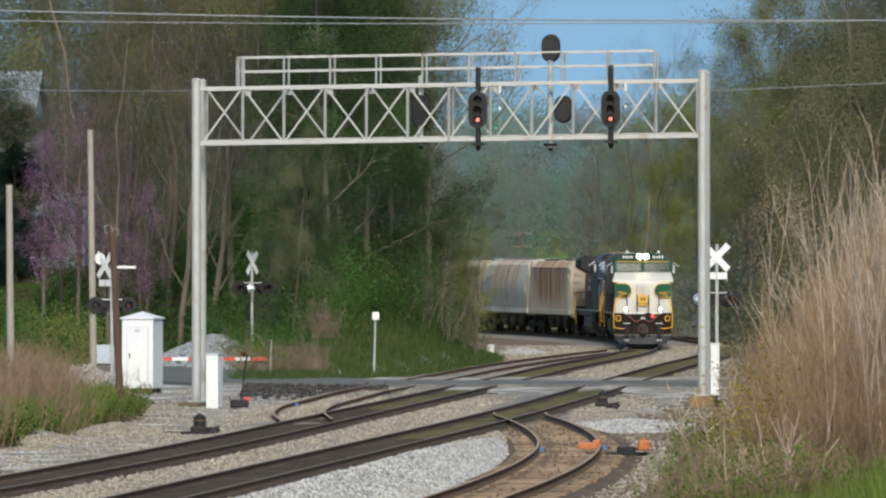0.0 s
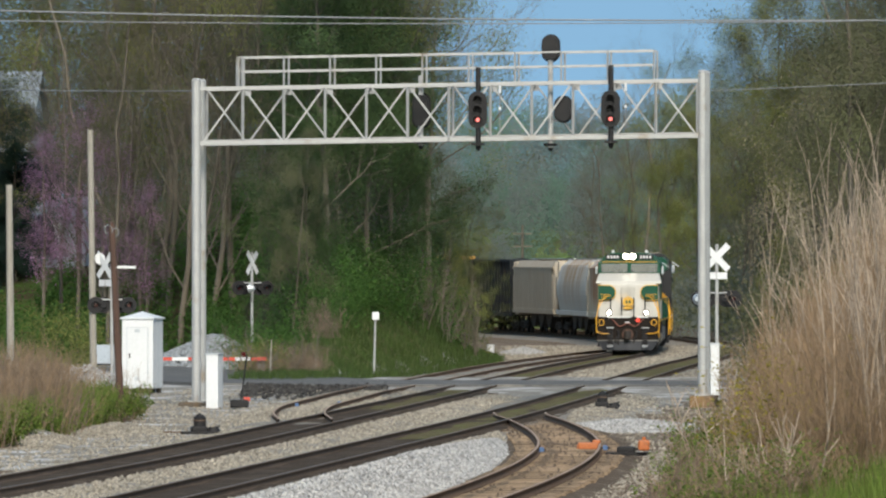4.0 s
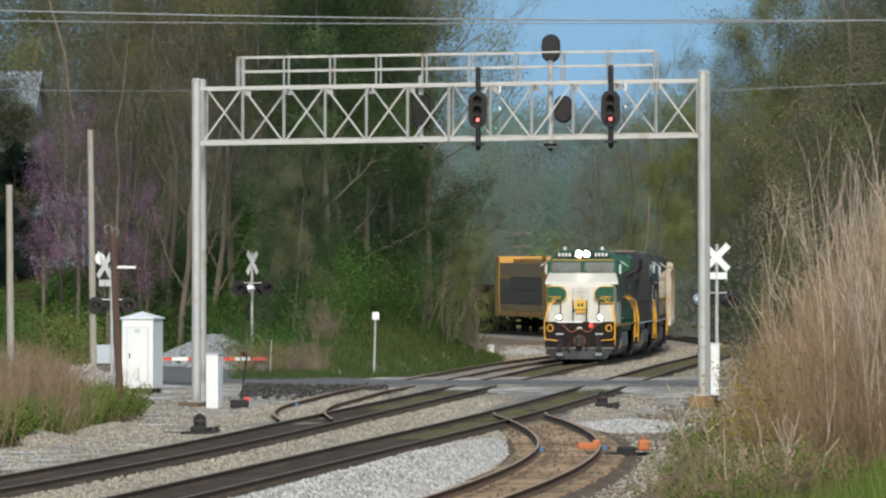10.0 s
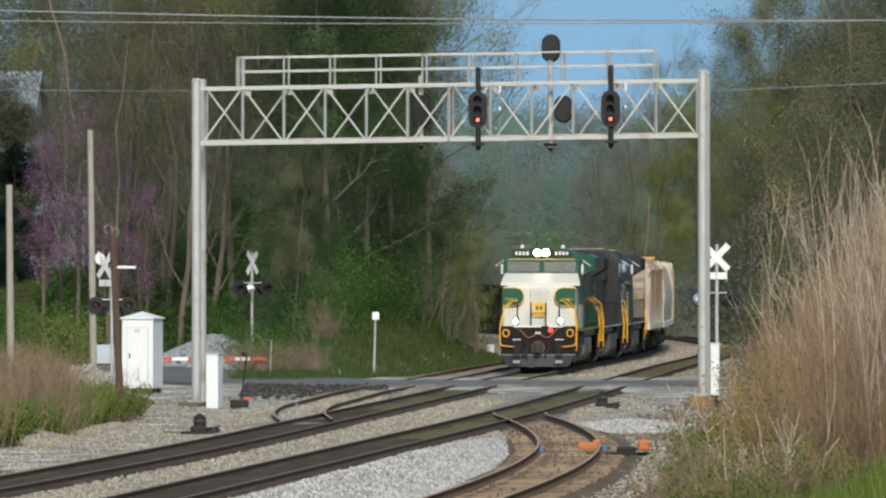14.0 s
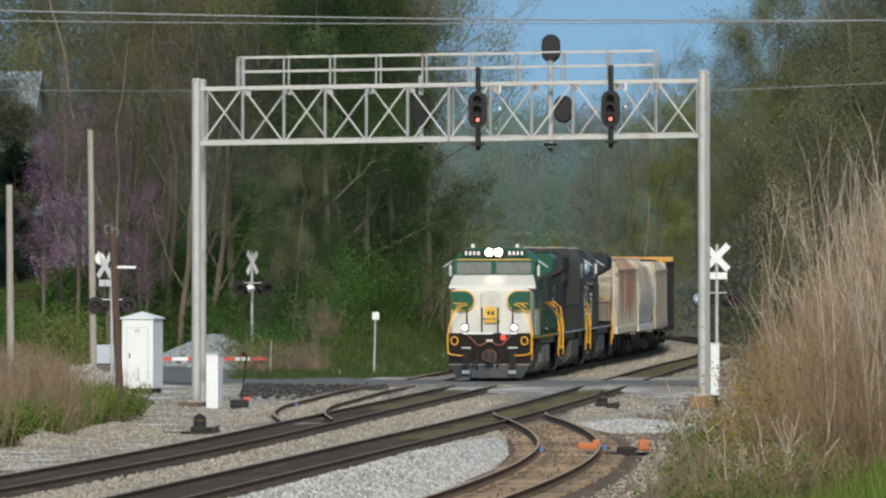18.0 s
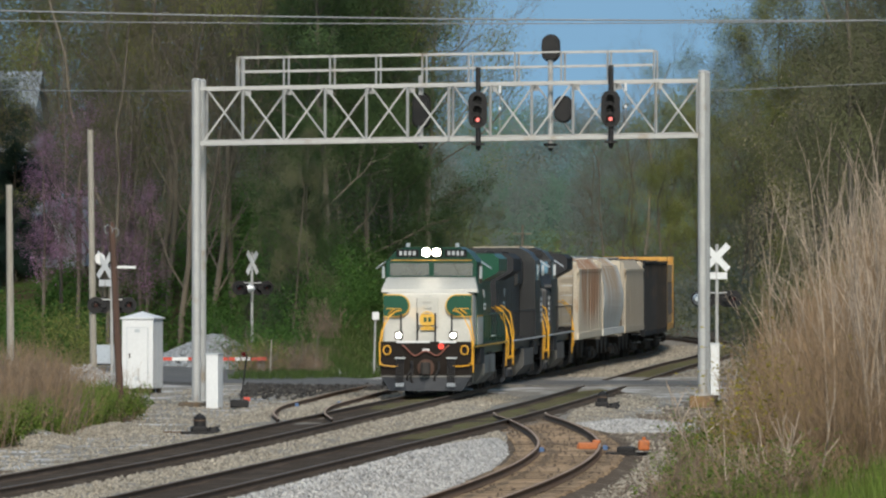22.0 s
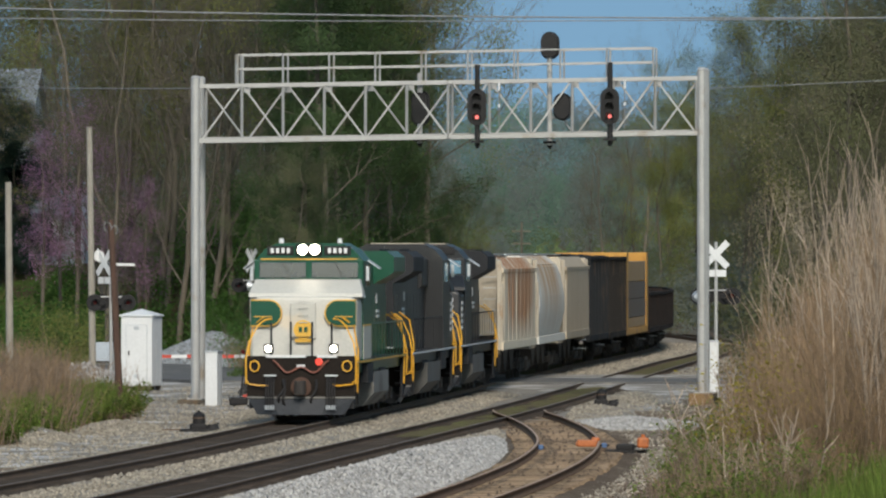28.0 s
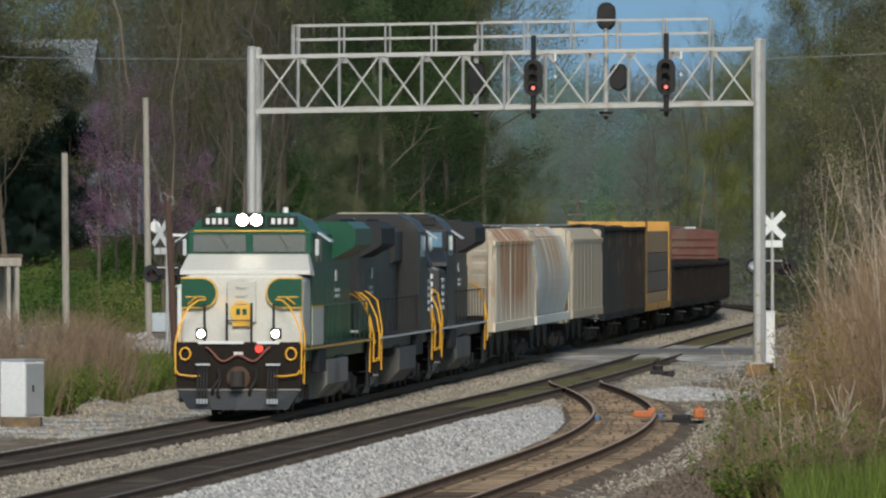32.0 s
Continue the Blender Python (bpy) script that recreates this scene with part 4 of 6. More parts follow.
def switch_machine(x, y, label, yaw=0, lamp=True):
    t = thing("switch_machine", label, "switch machine", Matrix.Translation((x, y, float(ground_z(x, y)) + 0.1)) @ Matrix.Rotation(radians(yaw), 4, "Z"), group="switch machines")
    one("bed_plate", "steel_dark", t, box, (0, 0, 0.04), (1.0, 0.5, 0.08), bevel=0.01)
    one("gear_case", "steel_dark", t, box, (-0.02, 0, 0.14), (0.44, 0.36, 0.16), bevel=0.04)
    if lamp:
        one("motor", "steel_dark", t, rod, (0, 0, 0.2), (0, 0, 0.46), 0.17, n=18)
        one("motor_band", "rail", t, rod, (0, 0, 0.36), (0, 0, 0.39), 0.185, n=18)
        one("motor_cap", "steel_dark", t, rod, (0, 0, 0.46), (0, 0, 0.54), 0.16, 0.08, n=18)
        one("cap_nut", "steel_dark", t, rod, (0, 0, 0.54), (0, 0, 0.58), 0.035, n=8)
        one("gear_cover", "steel_dark", t, rod, (0.38, 0, 0.06), (0.38, 0, 0.2), 0.2, 0.13, n=16)
    one("lever", "steel_dark", t, bar, (0.2, 0, 0.15), (0.55, 0, 0.22), 0.04)
    one("throw_rod", "rail", t, rod, (-0.5, 0.05, 0.06), (-1.0, 0.05, 0.06), 0.02, n=8)
    return t


switch_machine(-6.62, 265.5, "black switch machine with a round motor beside the rail", 8)
switch_machine(5.05, 309, "black switch machine in the gravel beside the rail", 0)
switch_machine(4.45, 236, "black switch machine with an orange cover beside the track", -6, lamp=False)
oc = thing("orange_cover", "small bright orange derail cover by the switch", "cover", Matrix.Translation((4.85, 235.6, 0.05)))
one("shell", "orange_paint", oc, box, (0, 0, 0), (0.28, 0.3, 0.26), bevel=0.05)
one("handle", "orange_paint", oc, rod, (0, 0, 0.12), (0, 0, 0.2), 0.05, n=10)
dr = thing("derail", "orange derail block clamped on the rail", "derail", Matrix.Translation((3.55, 238.4, -0.02)))
one("block", "orange_paint", dr, box, (0, 0, 0.0), (0.5, 0.35, 0.17), bevel=0.03)
one("hinge", "orange_paint", dr, rod, (-0.28, 0, -0.02), (0.28, 0, -0.02), 0.05, n=10)
one("wedge", "orange_paint", dr, box, (0.2, 0, 0.1), (0.2, 0.2, 0.1), bevel=0.03)
for x, y in ((2.4, 237.2), (3.98, 239.5), (-4.6, 307), (-3.3, 311)):
    c = thing("rail_clamp", "small blue clamp at the foot of the rail", "clamp", Matrix.Translation((x, y, -0.09)))
    one("jaw", "blue_paint", c, box, (0, 0, 0), (0.12, 0.3, 0.12), bevel=0.02)
    one("bolt", "steel_dark", c, rod, (-0.1, 0, 0), (0.1, 0, 0), 0.025, n=8)
st = thing("switch_stand", "low switch stand with a thin tilted staff", "switch stand", Matrix.Translation((-6.55, 316, -0.32)))
one("stand_base", "steel_dark", st, box, (-0.05, 0, 0.14), (0.6, 0.5, 0.26), bevel=0.05)
one("staff", "steel_dark", st, rod, (0, 0, 0.2), (0.2, 0, 1.75), 0.025, n=8)
one("target", "red_paint", st, box, (0.2, -0.05, 0.28), (0.2, 0.02, 0.14))
one("target_band", "white_paint", st, box, (0.12, -0.062, 0.2), (0.14, 0.01, 0.1))
wb = thing("white_drum", "white plastic drum at the foot of the bank", "drum", Matrix.Translation((2.42, 499, float(ground_z(2.42, 499)) - 0.1)))
one("barrel", "white_paint", wb, rod, (0, 0, 0), (0, 0, 0.62), 0.24, 0.2, n=18)
one("lid", "white_paint", wb, rod, (0, 0, 0.62), (0, 0, 0.68), 0.22, n=18)
pb = thing("pale_board", "pale blue painted board on short legs by the road", "sign board", Matrix.Translation((-12.95, 372, float(ground_z(-12.95, 372)))) @ Matrix.Rotation(radians(-8), 4, "Z"))
one("board", "siding", pb, box, (0, 0, 0.95), (0.95, 0.06, 0.72), bevel=0.01)
one("bottom_rail", "steel_dark", pb, box, (0, 0, 0.56), (0.98, 0.09, 0.07))
for dx in (-0.4, 0.4):
    one("leg", "steel_dark", pb, box, (dx, 0, 0.25), (0.06, 0.06, 0.55))


# ---------------------------------------------------------------- house among the trees
def house(x, y, z):
    """Two storeys under a pitched roof, ridge along x, with a low wing; x is the gable end, z the sill."""
    h = thing("house", "pale blue-grey house with grey roof half hidden by trees", "house", Matrix.Translation((x, y, z)) @ Matrix.Rotation(radians(-4), 4, "Z"))
    w, d, t = 4.0, 6.4, 7.5
    for s in (-1, 1):
        one("wall", "siding", h, box, (-w / 2, d / 2 + s * d / 2, t / 2 - 1), (w, 0.2, t + 2))
        bm = bmesh.new()
        prism(bm, [(0, -1), (d, -1), (d, t), (d / 2, t + 2.1), (0, t)], "x", -w / 2 + s * w / 2 - 0.1, -w / 2 + s * w / 2 + 0.1)
        part("gable_wall", bm, "siding", h)
        bm = bmesh.new()
        y0 = d / 2 + s * (d / 2 + 0.45)
        prism(bm, [(y0, t - 0.25), (d / 2, t + 2.15), (d / 2, t + 2.32), (y0, t - 0.08)], "x", -w - 0.4, 0.4)
        part("roof", bm, "roof_grey", h, "pale blue-grey roof slope")
    for wx in (-3.0, -1.2):
        for wz in (1.5, 5.0):
            f = one("window", "white_paint", h, box, (wx, -0.12, wz), (1.1, 0.06, 1.5))
            one("pane", "glass", f, box, (wx, -0.16, wz), (0.92, 0.03, 1.32))
    # the wing
    one("wing_wall", "siding", h, box, (1.5, 0.6, 0.6), (2.6, 0.2, 3.4))
    one("wing_wall", "siding", h, box, (2.7, 3.0, 0.6), (0.2, 4.6, 3.4))
    bm = bmesh.new()
    prism(bm, [(0.2, 2.25), (5.4, 3.3), (5.4, 3.45), (0.2, 2.4)], "x", 0.1, 3.0)
    part("wing_roof", bm, "roof_grey", h, "low shed roof")
    f = one("window", "white_paint", h, box, (1.05, 0.48, 1.25), (0.62, 0.06, 1.6))
    one("pane", "glass", f, box, (1.05, 0.44, 1.25), (0.46, 0.03, 1.42))
    for k in range(3):
        one("corner_board", "white_paint", h, box, (0.35 + k * 1.15, 0.47, 0.8), (0.12, 0.05, 3.0))
    return h


house(-20.9, 491, 4.1)

# ---------------------------------------------------------------- train
def truck(car, x, axles, material="underframe", name="truck"):
    """A bogie with side frames, springs and wheelsets."""
    t = new(name)
    t.empty_display_size = 0.2
    t.parent, t.matrix_basis = car, Matrix.Translation((x, 0, 0))
    half = max(axles) + 0.55
    for sy in (-1, 1):
        bm = bmesh.new()
        prism(bm, [(-half, 0.62), (-half, 0.42), (-half + 0.5, 0.36), (-0.5, 0.26), (0.5, 0.26), (half - 0.5, 0.36), (half, 0.42), (half, 0.62), (half - 0.6, 0.78), (-half + 0.6, 0.78)], "y", sy * 1.02 - 0.08, sy * 1.02 + 0.08)
        part("side_frame", bm, material, t)
        for a in axles:
            one("axle_box", material, t, box, (a, sy * 1.12, 0.5), (0.34, 0.14, 0.34), bevel=0.03)
        for a in (-0.35, 0.35) if len(axles) > 2 else (-0.2, 0.2):
            one("spring", material, t, rod, (a, sy * 1.12, 0.32), (a, sy * 1.12, 0.6), 0.08, n=10)
    wheels = []
    for a in axles:
        bm = bmesh.new()
        for sy in (-1, 1):
            rod(bm, (0, sy * 0.69, 0), (0, sy * 0.80, 0), 0.5, n=24)
            rod(bm, (0, sy * 0.66, 0), (0, sy * 0.69, 0), 0.53, n=24)
            for k in range(5):
                an = k * 2 * math.pi / 5
                rod(bm, (0.3 * math.cos(an), sy * 0.795, 0.3 * math.sin(an)), (0.3 * math.cos(an), sy * 0.81, 0.3 * math.sin(an)), 0.06, n=8)
        rod(bm, (0, -0.8, 0), (0, 0.8, 0), 0.09, n=10)
        w = part("wheelset", bm, "underframe", t)
        w.matrix_basis = Matrix.Translation((a, 0, 0.5))
        wheels.append((w, a))
    return wheels


def handrail(car, pts, name="handrail", material="yellow_rail", r=0.022):
    return one(name, material, car, pipe, pts, r, n=6)


def loco(scheme, label):
    """A six-axle wide-cab diesel. x forward, rail head at z = 0, 22.3 m long."""
    green = scheme == "green"
    hood_m, nose_m, roof_m = ("loco_green", "loco_cream", "loco_green") if green else ("loco_black", "loco_black", "loco_black")
    rail_m = "yellow_rail"
    c = thing("locomotive", label, "locomotive", group="locomotives")
    # frame and walkways
    one("frame_sill", "loco_black" if not green else "loco_green", c, box, (0, 0, 1.42), (20.6, 2.7, 0.3), bevel=0.02)
    one("walkway", "loco_grey", c, box, (0, 0, 1.6), (20.7, 3.05, 0.06))
    # pilot and plow
    for sx in (1, -1):
        bm = bmesh.new()
        prism(bm, [(-1.5, 0.62), (-1.5, 1.78), (1.5, 1.78), (1.5, 0.62)], "x", sx * 10.3 - 0.06, sx * 10.3 + 0.06)
        part("pilot", bm, "pilot_brown", c, "rust-brown pilot plate")
        bm = bmesh.new()
        q = [(-1.5, 10.35), (-0.75, 10.62), (0, 10.7), (0.75, 10.62), (1.5, 10.35), (1.5, 10.2), (-1.5, 10.2)]
        lo = [bm.verts.new((sx * (x + (0.12 if x > 10.3 else 0)), y * 0.8, 0.16)) for y, x in q]
        hi = [bm.verts.new((sx * x, y, 0.64)) for y, x in q]
        bm.faces.new(lo)
        bm.faces.new(hi)
        for k in range(7):
            bm.faces.new((lo[k], lo[(k + 1) % 7], hi[(k + 1) % 7], hi[k]))
        bmesh.ops.recalc_face_normals(bm, faces=bm.faces[:])
        part("snow_plow", bm, "plow_grey", c, "dark grey steel plow")
        # Lip in lighter grey: the gleam on the plow's top edge as colour.
        one("plow_lip", "tank_grey", c, pipe, [(sx * (x + 0.01), y, 0.63) for y, x in q[:5]], 0.03)
        cp = one("coupler", "pilot_brown", c, box, (sx * 10.55, 0, 0.9), (0.6, 0.3, 0.34), bevel=0.04, label="rusty knuckle coupler")
        one("knuckle", "underframe", cp, rod, (sx * 10.95, 0.02, 0.72), (sx * 10.95, 0.02, 1.1), 0.16, n=16)
        one("coupler_plate", "wood_rust", cp, rod, (sx * 10.37, 0, 0.92), (sx * 10.4, 0, 0.92), 0.28, n=24)
        one("uncoupling_lever", rail_m, c, pipe, [(sx * 10.5, -1.5, 1.1), (sx * 10.5, -1.42, 1.0), (sx * 10.5, -1.1, 0.96), (sx * 10.5, -0.9, 0.97)], 0.02)
        one("lever_loop", rail_m, c, pipe, [(sx * 10.45, -1.28 + 0.13 * math.cos(k * 0.785), 1.5 + 0.15 * math.sin(k * 0.785)) for k in range(9)], 0.022)
        one("lever_loop", rail_m, c, pipe, [(sx * 10.45, 1.28 + 0.13 * math.cos(k * 0.785), 1.5 + 0.15 * math.sin(k * 0.785)) for k in range(9)], 0.022)
        one("uncoupling_lever", rail_m, c, pipe, [(sx * 10.5, 1.5, 1.1), (sx * 10.5, 1.42, 1.0), (sx * 10.5, 1.1, 0.96), (sx * 10.5, 0.9, 0.97)], 0.02)
        for y0, y1, z1 in ((-0.45, -0.62, 0.36), (-0.5, -0.36, 0.22), (0.42, 0.3, 0.3)):
            pts = [(sx * (10.42 + 0.34 * math.sin(math.pi * k / 8)), y0 + (y1 - y0) * k / 8 + 0.05 * math.sin(k), 1.12 - (1.12 - z1) * (k / 8) ** 0.8) for k in range(9)]
            tl = one("train_line_hose", "steel_dark", c, pipe, pts, 0.036, n=8, label="thick black rubber hose")
            one("gladhand", "tank_grey", tl, box, (pts[8][0], y1, z1 - 0.04), (0.1, 0.08, 0.14), bevel=0.02)
        for sy in (-1, 1):
            for k in range(4):
                y = sy * (0.74 + k * 0.07)
                hose = one("air_hose", "steel_dark", c, pipe, [(sx * 10.42, y, 1.22), (sx * 10.6, y, 1.05), (sx * 10.72, y, 0.7), (sx * 10.74, y, 0.42)], 0.024)
                one("hose_end", "aluminium", hose, rod, (sx * 10.74, y, 0.3), (sx * 10.74, y, 0.42), 0.03, n=8, label="pale hose coupling")
            one("hose_rack", "aluminium", c, box, (sx * 10.44, sy * 0.85, 1.24), (0.06, 0.34, 0.045))
            # corner steps
            st = one("step_well", "loco_grey", c, box, (sx * 9.9, sy * 1.42, 0.95), (0.75, 0.06, 1.25))
            for k in range(4):
                one("step", "loco_grey", st, box, (sx * 9.9, sy * 1.36, 0.4 + k * 0.36), (0.7, 0.3, 0.03))
            handrail(c, [(sx * 10.3, sy * 1.3, 0.98), (sx * 10.36, sy * 1.52, 1.02), (sx * 10.38, sy * 1.53, 1.7), (sx * 10.3, sy * 1.45, 2.15), (sx * 10.1, sy * 1.22, 2.62), (sx * 9.9, sy * 1.02, 2.78), (sx * 9.8, sy * 0.85, 2.8)])
            handrail(c, [(sx * 9.45, sy * 1.5, 0.75), (sx * 9.45, sy * 1.52, 1.9), (sx * 9.5, sy * 1.4, 2.6), (sx * 9.7, sy * 1.1, 2.85)])
        one("brake_hose", "hose_red", c, pipe, [(sx * 10.44, -0.78 + 1.56 * k / 24, 1.56 - 0.19 * math.sin(math.pi * k / 24) + 0.1 * math.cos(4 * math.pi * k / 24)) for k in range(25)], 0.026, n=6)
        one("platform_edge", "white_paint", c, box, (sx * 10.4, -0.42, 1.77), (0.03, 1.1, 0.07))
        one("platform_edge", "white_paint", c, box, (sx * 10.4, 0.72, 1.77), (0.03, 0.55, 0.07))
        one("drawbar_plate", "white_paint", c, box, (sx * 10.38, 0, 1.5), (0.03, 0.22, 0.08))
    # nose
    bm = bmesh.new()
    prism(bm, [(-1.48, 1.63), (-1.48, 3.3), (-1.25, 3.42), (1.25, 3.42), (1.48, 3.3), (1.48, 1.63)], "x", 7.2, 9.55)
    for v in bm.verts:
        if v.co.x > 9 and v.co.z > 3:
            v.co.x -= 0.2
    bmesh.ops.bevel(bm, geom=bm.edges[:], offset=0.09, segments=3, affect="EDGES", profile=0.5)
    part("nose", bm, nose_m, c)
    # cab
    bm = bmesh.new()
    prism(bm, [(-1.51, 1.63), (-1.51, 4.4), (-1.25, 4.72), (-0.9, 4.9), (0.9, 4.9), (1.25, 4.72), (1.51, 4.4), (1.51, 1.63)], "x", 4.3, 7.5)
    part("cab", bm, hood_m, c)
    bm = bmesh.new()
    prism(bm, [(7.45, 3.36), (8.75, 3.40), (8.7, 3.5), (8.0, 3.88), (7.45, 3.9)], "y", -1.53, 1.53)
    for v in bm.verts:
        v.co.y *= 1.035 if v.co.z < 3.6 else 0.955
    part("visor", bm, nose_m, c, "cream band under the windows" if green else "")
    # windscreen and roof front
    ws = one("windscreen_frame", hood_m, c, box, (7.53, 0, 4.16), (0.1, 3.05, 0.56), bevel=0.03)
    for y0, y1 in ((-1.38, -0.08), (0.08, 1.38)):
        one("windscreen", "glass" if green else "glass_blue", ws, box, (7.59, (y0 + y1) / 2, 4.15), (0.03, y1 - y0, 0.43), bevel=0.01, label="dark glass")
        one("wiper", "steel_dark", ws, bar, (7.62, (y0 + y1) / 2, 4.36), (7.62, (y0 + y1) / 2 + 0.2, 4.02), 0.015)
    for sy in (-1, 1):
        pane = "glass" if green else "glass_blue"
        one("cab_window", pane, c, box, (6.3, sy * 1.515, 4.0), (0.75, 0.03, 0.62), bevel=0.02)
        one("cab_window", pane, c, box, (5.35, sy * 1.515, 4.0), (0.6, 0.03, 0.62), bevel=0.02)
        one("window_visor", "aluminium", c, box, (6.3, sy * 1.75, 4.3), (0.9, 0.4, 0.03), m=Matrix.Rotation(radians(-sy * 35), 4, "X"))
        one("cab_side_panel", nose_m, c, box, (5.9, sy * 1.515, 2.12), (3.0, 0.02, 0.9))
        if green:
            one("cab_side_line", "gold", c, box, (5.9, sy * 1.518, 2.6), (3.0, 0.02, 0.05))
        one("mirror", "aluminium", c, box, (7.25, sy * 1.62, 4.05), (0.04, 0.1, 0.4), bevel=0.015)
        one("number_board", "steel_dark", c, box, (7.5, sy * 0.8, 4.69), (0.1, 0.74, 0.25), bevel=0.02, label="black number board")
        if green:
            for k in range(4):
                one("number_bar", "white_paint", c, box, (7.555, sy * 0.8 - 0.225 + k * 0.15, 4.69), (0.012, 0.085, 0.14))
            one("beacon", "white_paint", c, rod, (6.9, sy * 0.82, 4.7), (6.9, sy * 0.82, 5.03), 0.1, 0.06, n=14, label="pale roof beacon")
    hl = one("headlight_housing", "steel_dark", c, box, (7.5, 0, 4.72), (0.3, 0.74, 0.3), bevel=0.04)
    for sy in (-0.17, 0.17):
        one("headlight", "headlight" if green else "glass", hl, rod, (7.65, sy, 4.72), (7.68, sy, 4.72), 0.14, n=20, label="lit headlight" if green else "")
    for sy in (-0.9, 0.9):
        dl = one("ditch_light_housing", "steel_dark", c, box, (10.3, sy, 1.98), (0.2, 0.26, 0.26), bevel=0.03)
        one("ditch_light", "headlight" if green else "glass", dl, rod, (10.4, sy, 1.98), (10.43, sy, 1.98), 0.09, n=20, label="lit ditch light" if green else "")
    # hood, radiators, roof gear
    bm = bmesh.new()
    prism(bm, [(-0.92, 1.63), (-0.92, 4.35), (-0.6, 4.6), (0.6, 4.6), (0.92, 4.35), (0.92, 1.63)], "x", -9.9, 4.3)
    part("hood", bm, hood_m, c)
    bm = bmesh.new()
    prism(bm, [(-0.93, 3.72), (-1.44, 4.0), (-1.52, 4.08), (-1.52, 4.5), (-1.3, 4.68), (1.3, 4.68), (1.52, 4.5), (1.52, 4.08), (1.44, 4.0), (0.93, 3.72)], "x", -9.6, -4.9)
    part("radiator", bm, hood_m if green else "loco_grey", c, "flared radiator section")
    one("radiator_screen", "loco_grey", c, box, (-7.2, 0, 4.71), (4.2, 2.2, 0.05))
    bm = bmesh.new()
    prism(bm, [(-0.93, 3.5), (-1.05, 3.6), (-1.05, 4.4), (-0.75, 4.62), (0.75, 4.62), (1.05, 4.4), (1.05, 3.6), (0.93, 3.5)], "x", 1.2, 4.25)
    part("dynamic_brake", bm, hood_m, c)
    for x in (3.2, 0.2, -1.2):
        one("roof_fan", "loco_grey", c, rod, (x, 0, 4.58), (x, 0, 4.68), 0.55, n=24)
    one("exhaust_stack", "steel_dark", c, box, (-0.4, 0, 4.66), (0.5, 0.9, 0.2), bevel=0.03)
    one("air_horn", "aluminium", c, pipe, [(3.9, 0.3, 4.62), (4.2, 0.3, 4.72), (4.6, 0.3, 4.75)], 0.05)
    for sy in (-1, 1):
        for k in range(9):
            x = -9.2 + k * 1.48
            one("hood_door", hood_m, c, box, (x, sy * 0.93, 2.55), (1.36, 0.03, 1.6), bevel=0.008)
        one("grille", hood_m, c, box, (-7.2, sy * 0.945, 3.0), (3.2, 0.03, 0.7))
        one("number_bar", "white_paint", c, box, (-5.6, sy * 0.965, 3.3), (0.5, 0.012, 0.28))
        for zb in (2.92, 2.78):
            one("stripe_bar", "white_paint", c, box, (-6.0, sy * 0.965, zb), (1.3, 0.012, 0.08))
        # side handrail with stanchions
        handrail(c, [(-9.3, sy * 1.48, 2.62), (4.1, sy * 1.48, 2.62)], "side_handrail", "loco_green" if green else "loco_grey", 0.02)
        for k in range(11):
            x = -9.3 + k * 1.34
            handrail(c, [(x, sy * 1.48, 1.6), (x, sy * 1.48, 2.62)], "stanchion", "loco_green" if green else "loco_grey", 0.012)
        one("battery_box", "loco_grey", c, box, (4.6, sy * 1.42, 1.25), (2.2, 0.2, 0.55), bevel=0.02)
        one("air_tank", "loco_grey", c, rod, (-3.4, sy * 1.2, 1.2), (-1.0, sy * 1.2, 1.2), 0.2, n=16)
        one("sill_stripe", "gold" if green else "white_paint", c, box, (0, sy * 1.535, 1.6), (20.4, 0.012, 0.05))
    # fuel tank
    bm = bmesh.new()
    prism(bm, [(-1.5, 1.25), (-1.5, 0.65), (-1.15, 0.28), (1.15, 0.28), (1.5, 0.65), (1.5, 1.25)], "x", -2.9, 3.1)
    part("fuel_tank", bm, "tank_grey" if green else "tank_dark", c, "grey fuel tank")
    # front handrails on the platform
    for x in (10.2, -10.2):
        s = 1 if x > 0 else -1
        for y in (-0.62, -0.22, 0.22, 0.62):
            handrail(c, [(x, y * 1.35, 1.63), (x, y * 1.35, 2.7 if abs(y) > 0.5 else 2.72)], "stanchion", "loco_black", 0.032)
        handrail(c, [(x, -0.3, 2.3), (x, 0.3, 2.3)], "chain", "steel_dark", 0.015)
    wheels = truck(c, 6.75, (-1.95, 0, 1.95)) + truck(c, -6.75, (-1.95, 0, 1.95))
    if not green:
        one("roof_panel", "hop_end", c, box, (6.4, 0, 4.915), (2.0, 1.7, 0.03), label="pale tan panel on the cab roof")
    if green:
        # painted nose panels with gold edging
        def lobe(bm, y_out, y_in, z0, z1, x0, x1):
            r = (z1 - z0) / 2
            s = 1 if y_in < y_out else -1
            pts = [(y_out, z0), (y_out, z1)]
            for k in range(11):
                a = math.pi / 2 - math.pi * k / 10
                pts.append((y_in + s * r - s * r * math.cos(a), (z0 + z1) / 2 + r * math.sin(a)))
            prism(bm, pts, "x", x0, x1)
        for sy in (-1, 1):
            bm = bmesh.new()
            lobe(bm, sy * 1.46, sy * 0.62, 2.62, 3.3, 9.44, 9.585)
            part("nose_panel", bm, "loco_green", c, "dark green rounded panel")
            bm = bmesh.new()
            lobe(bm, sy * 1.465, sy * 0.585, 2.585, 3.335, 9.44, 9.572)
            part("panel_edging", bm, "gold", c, "gold edging")
            one("nose_stripe", "gold", c, box, (9.59, sy * 1.12, 2.86), (0.02, 0.5, 0.025))
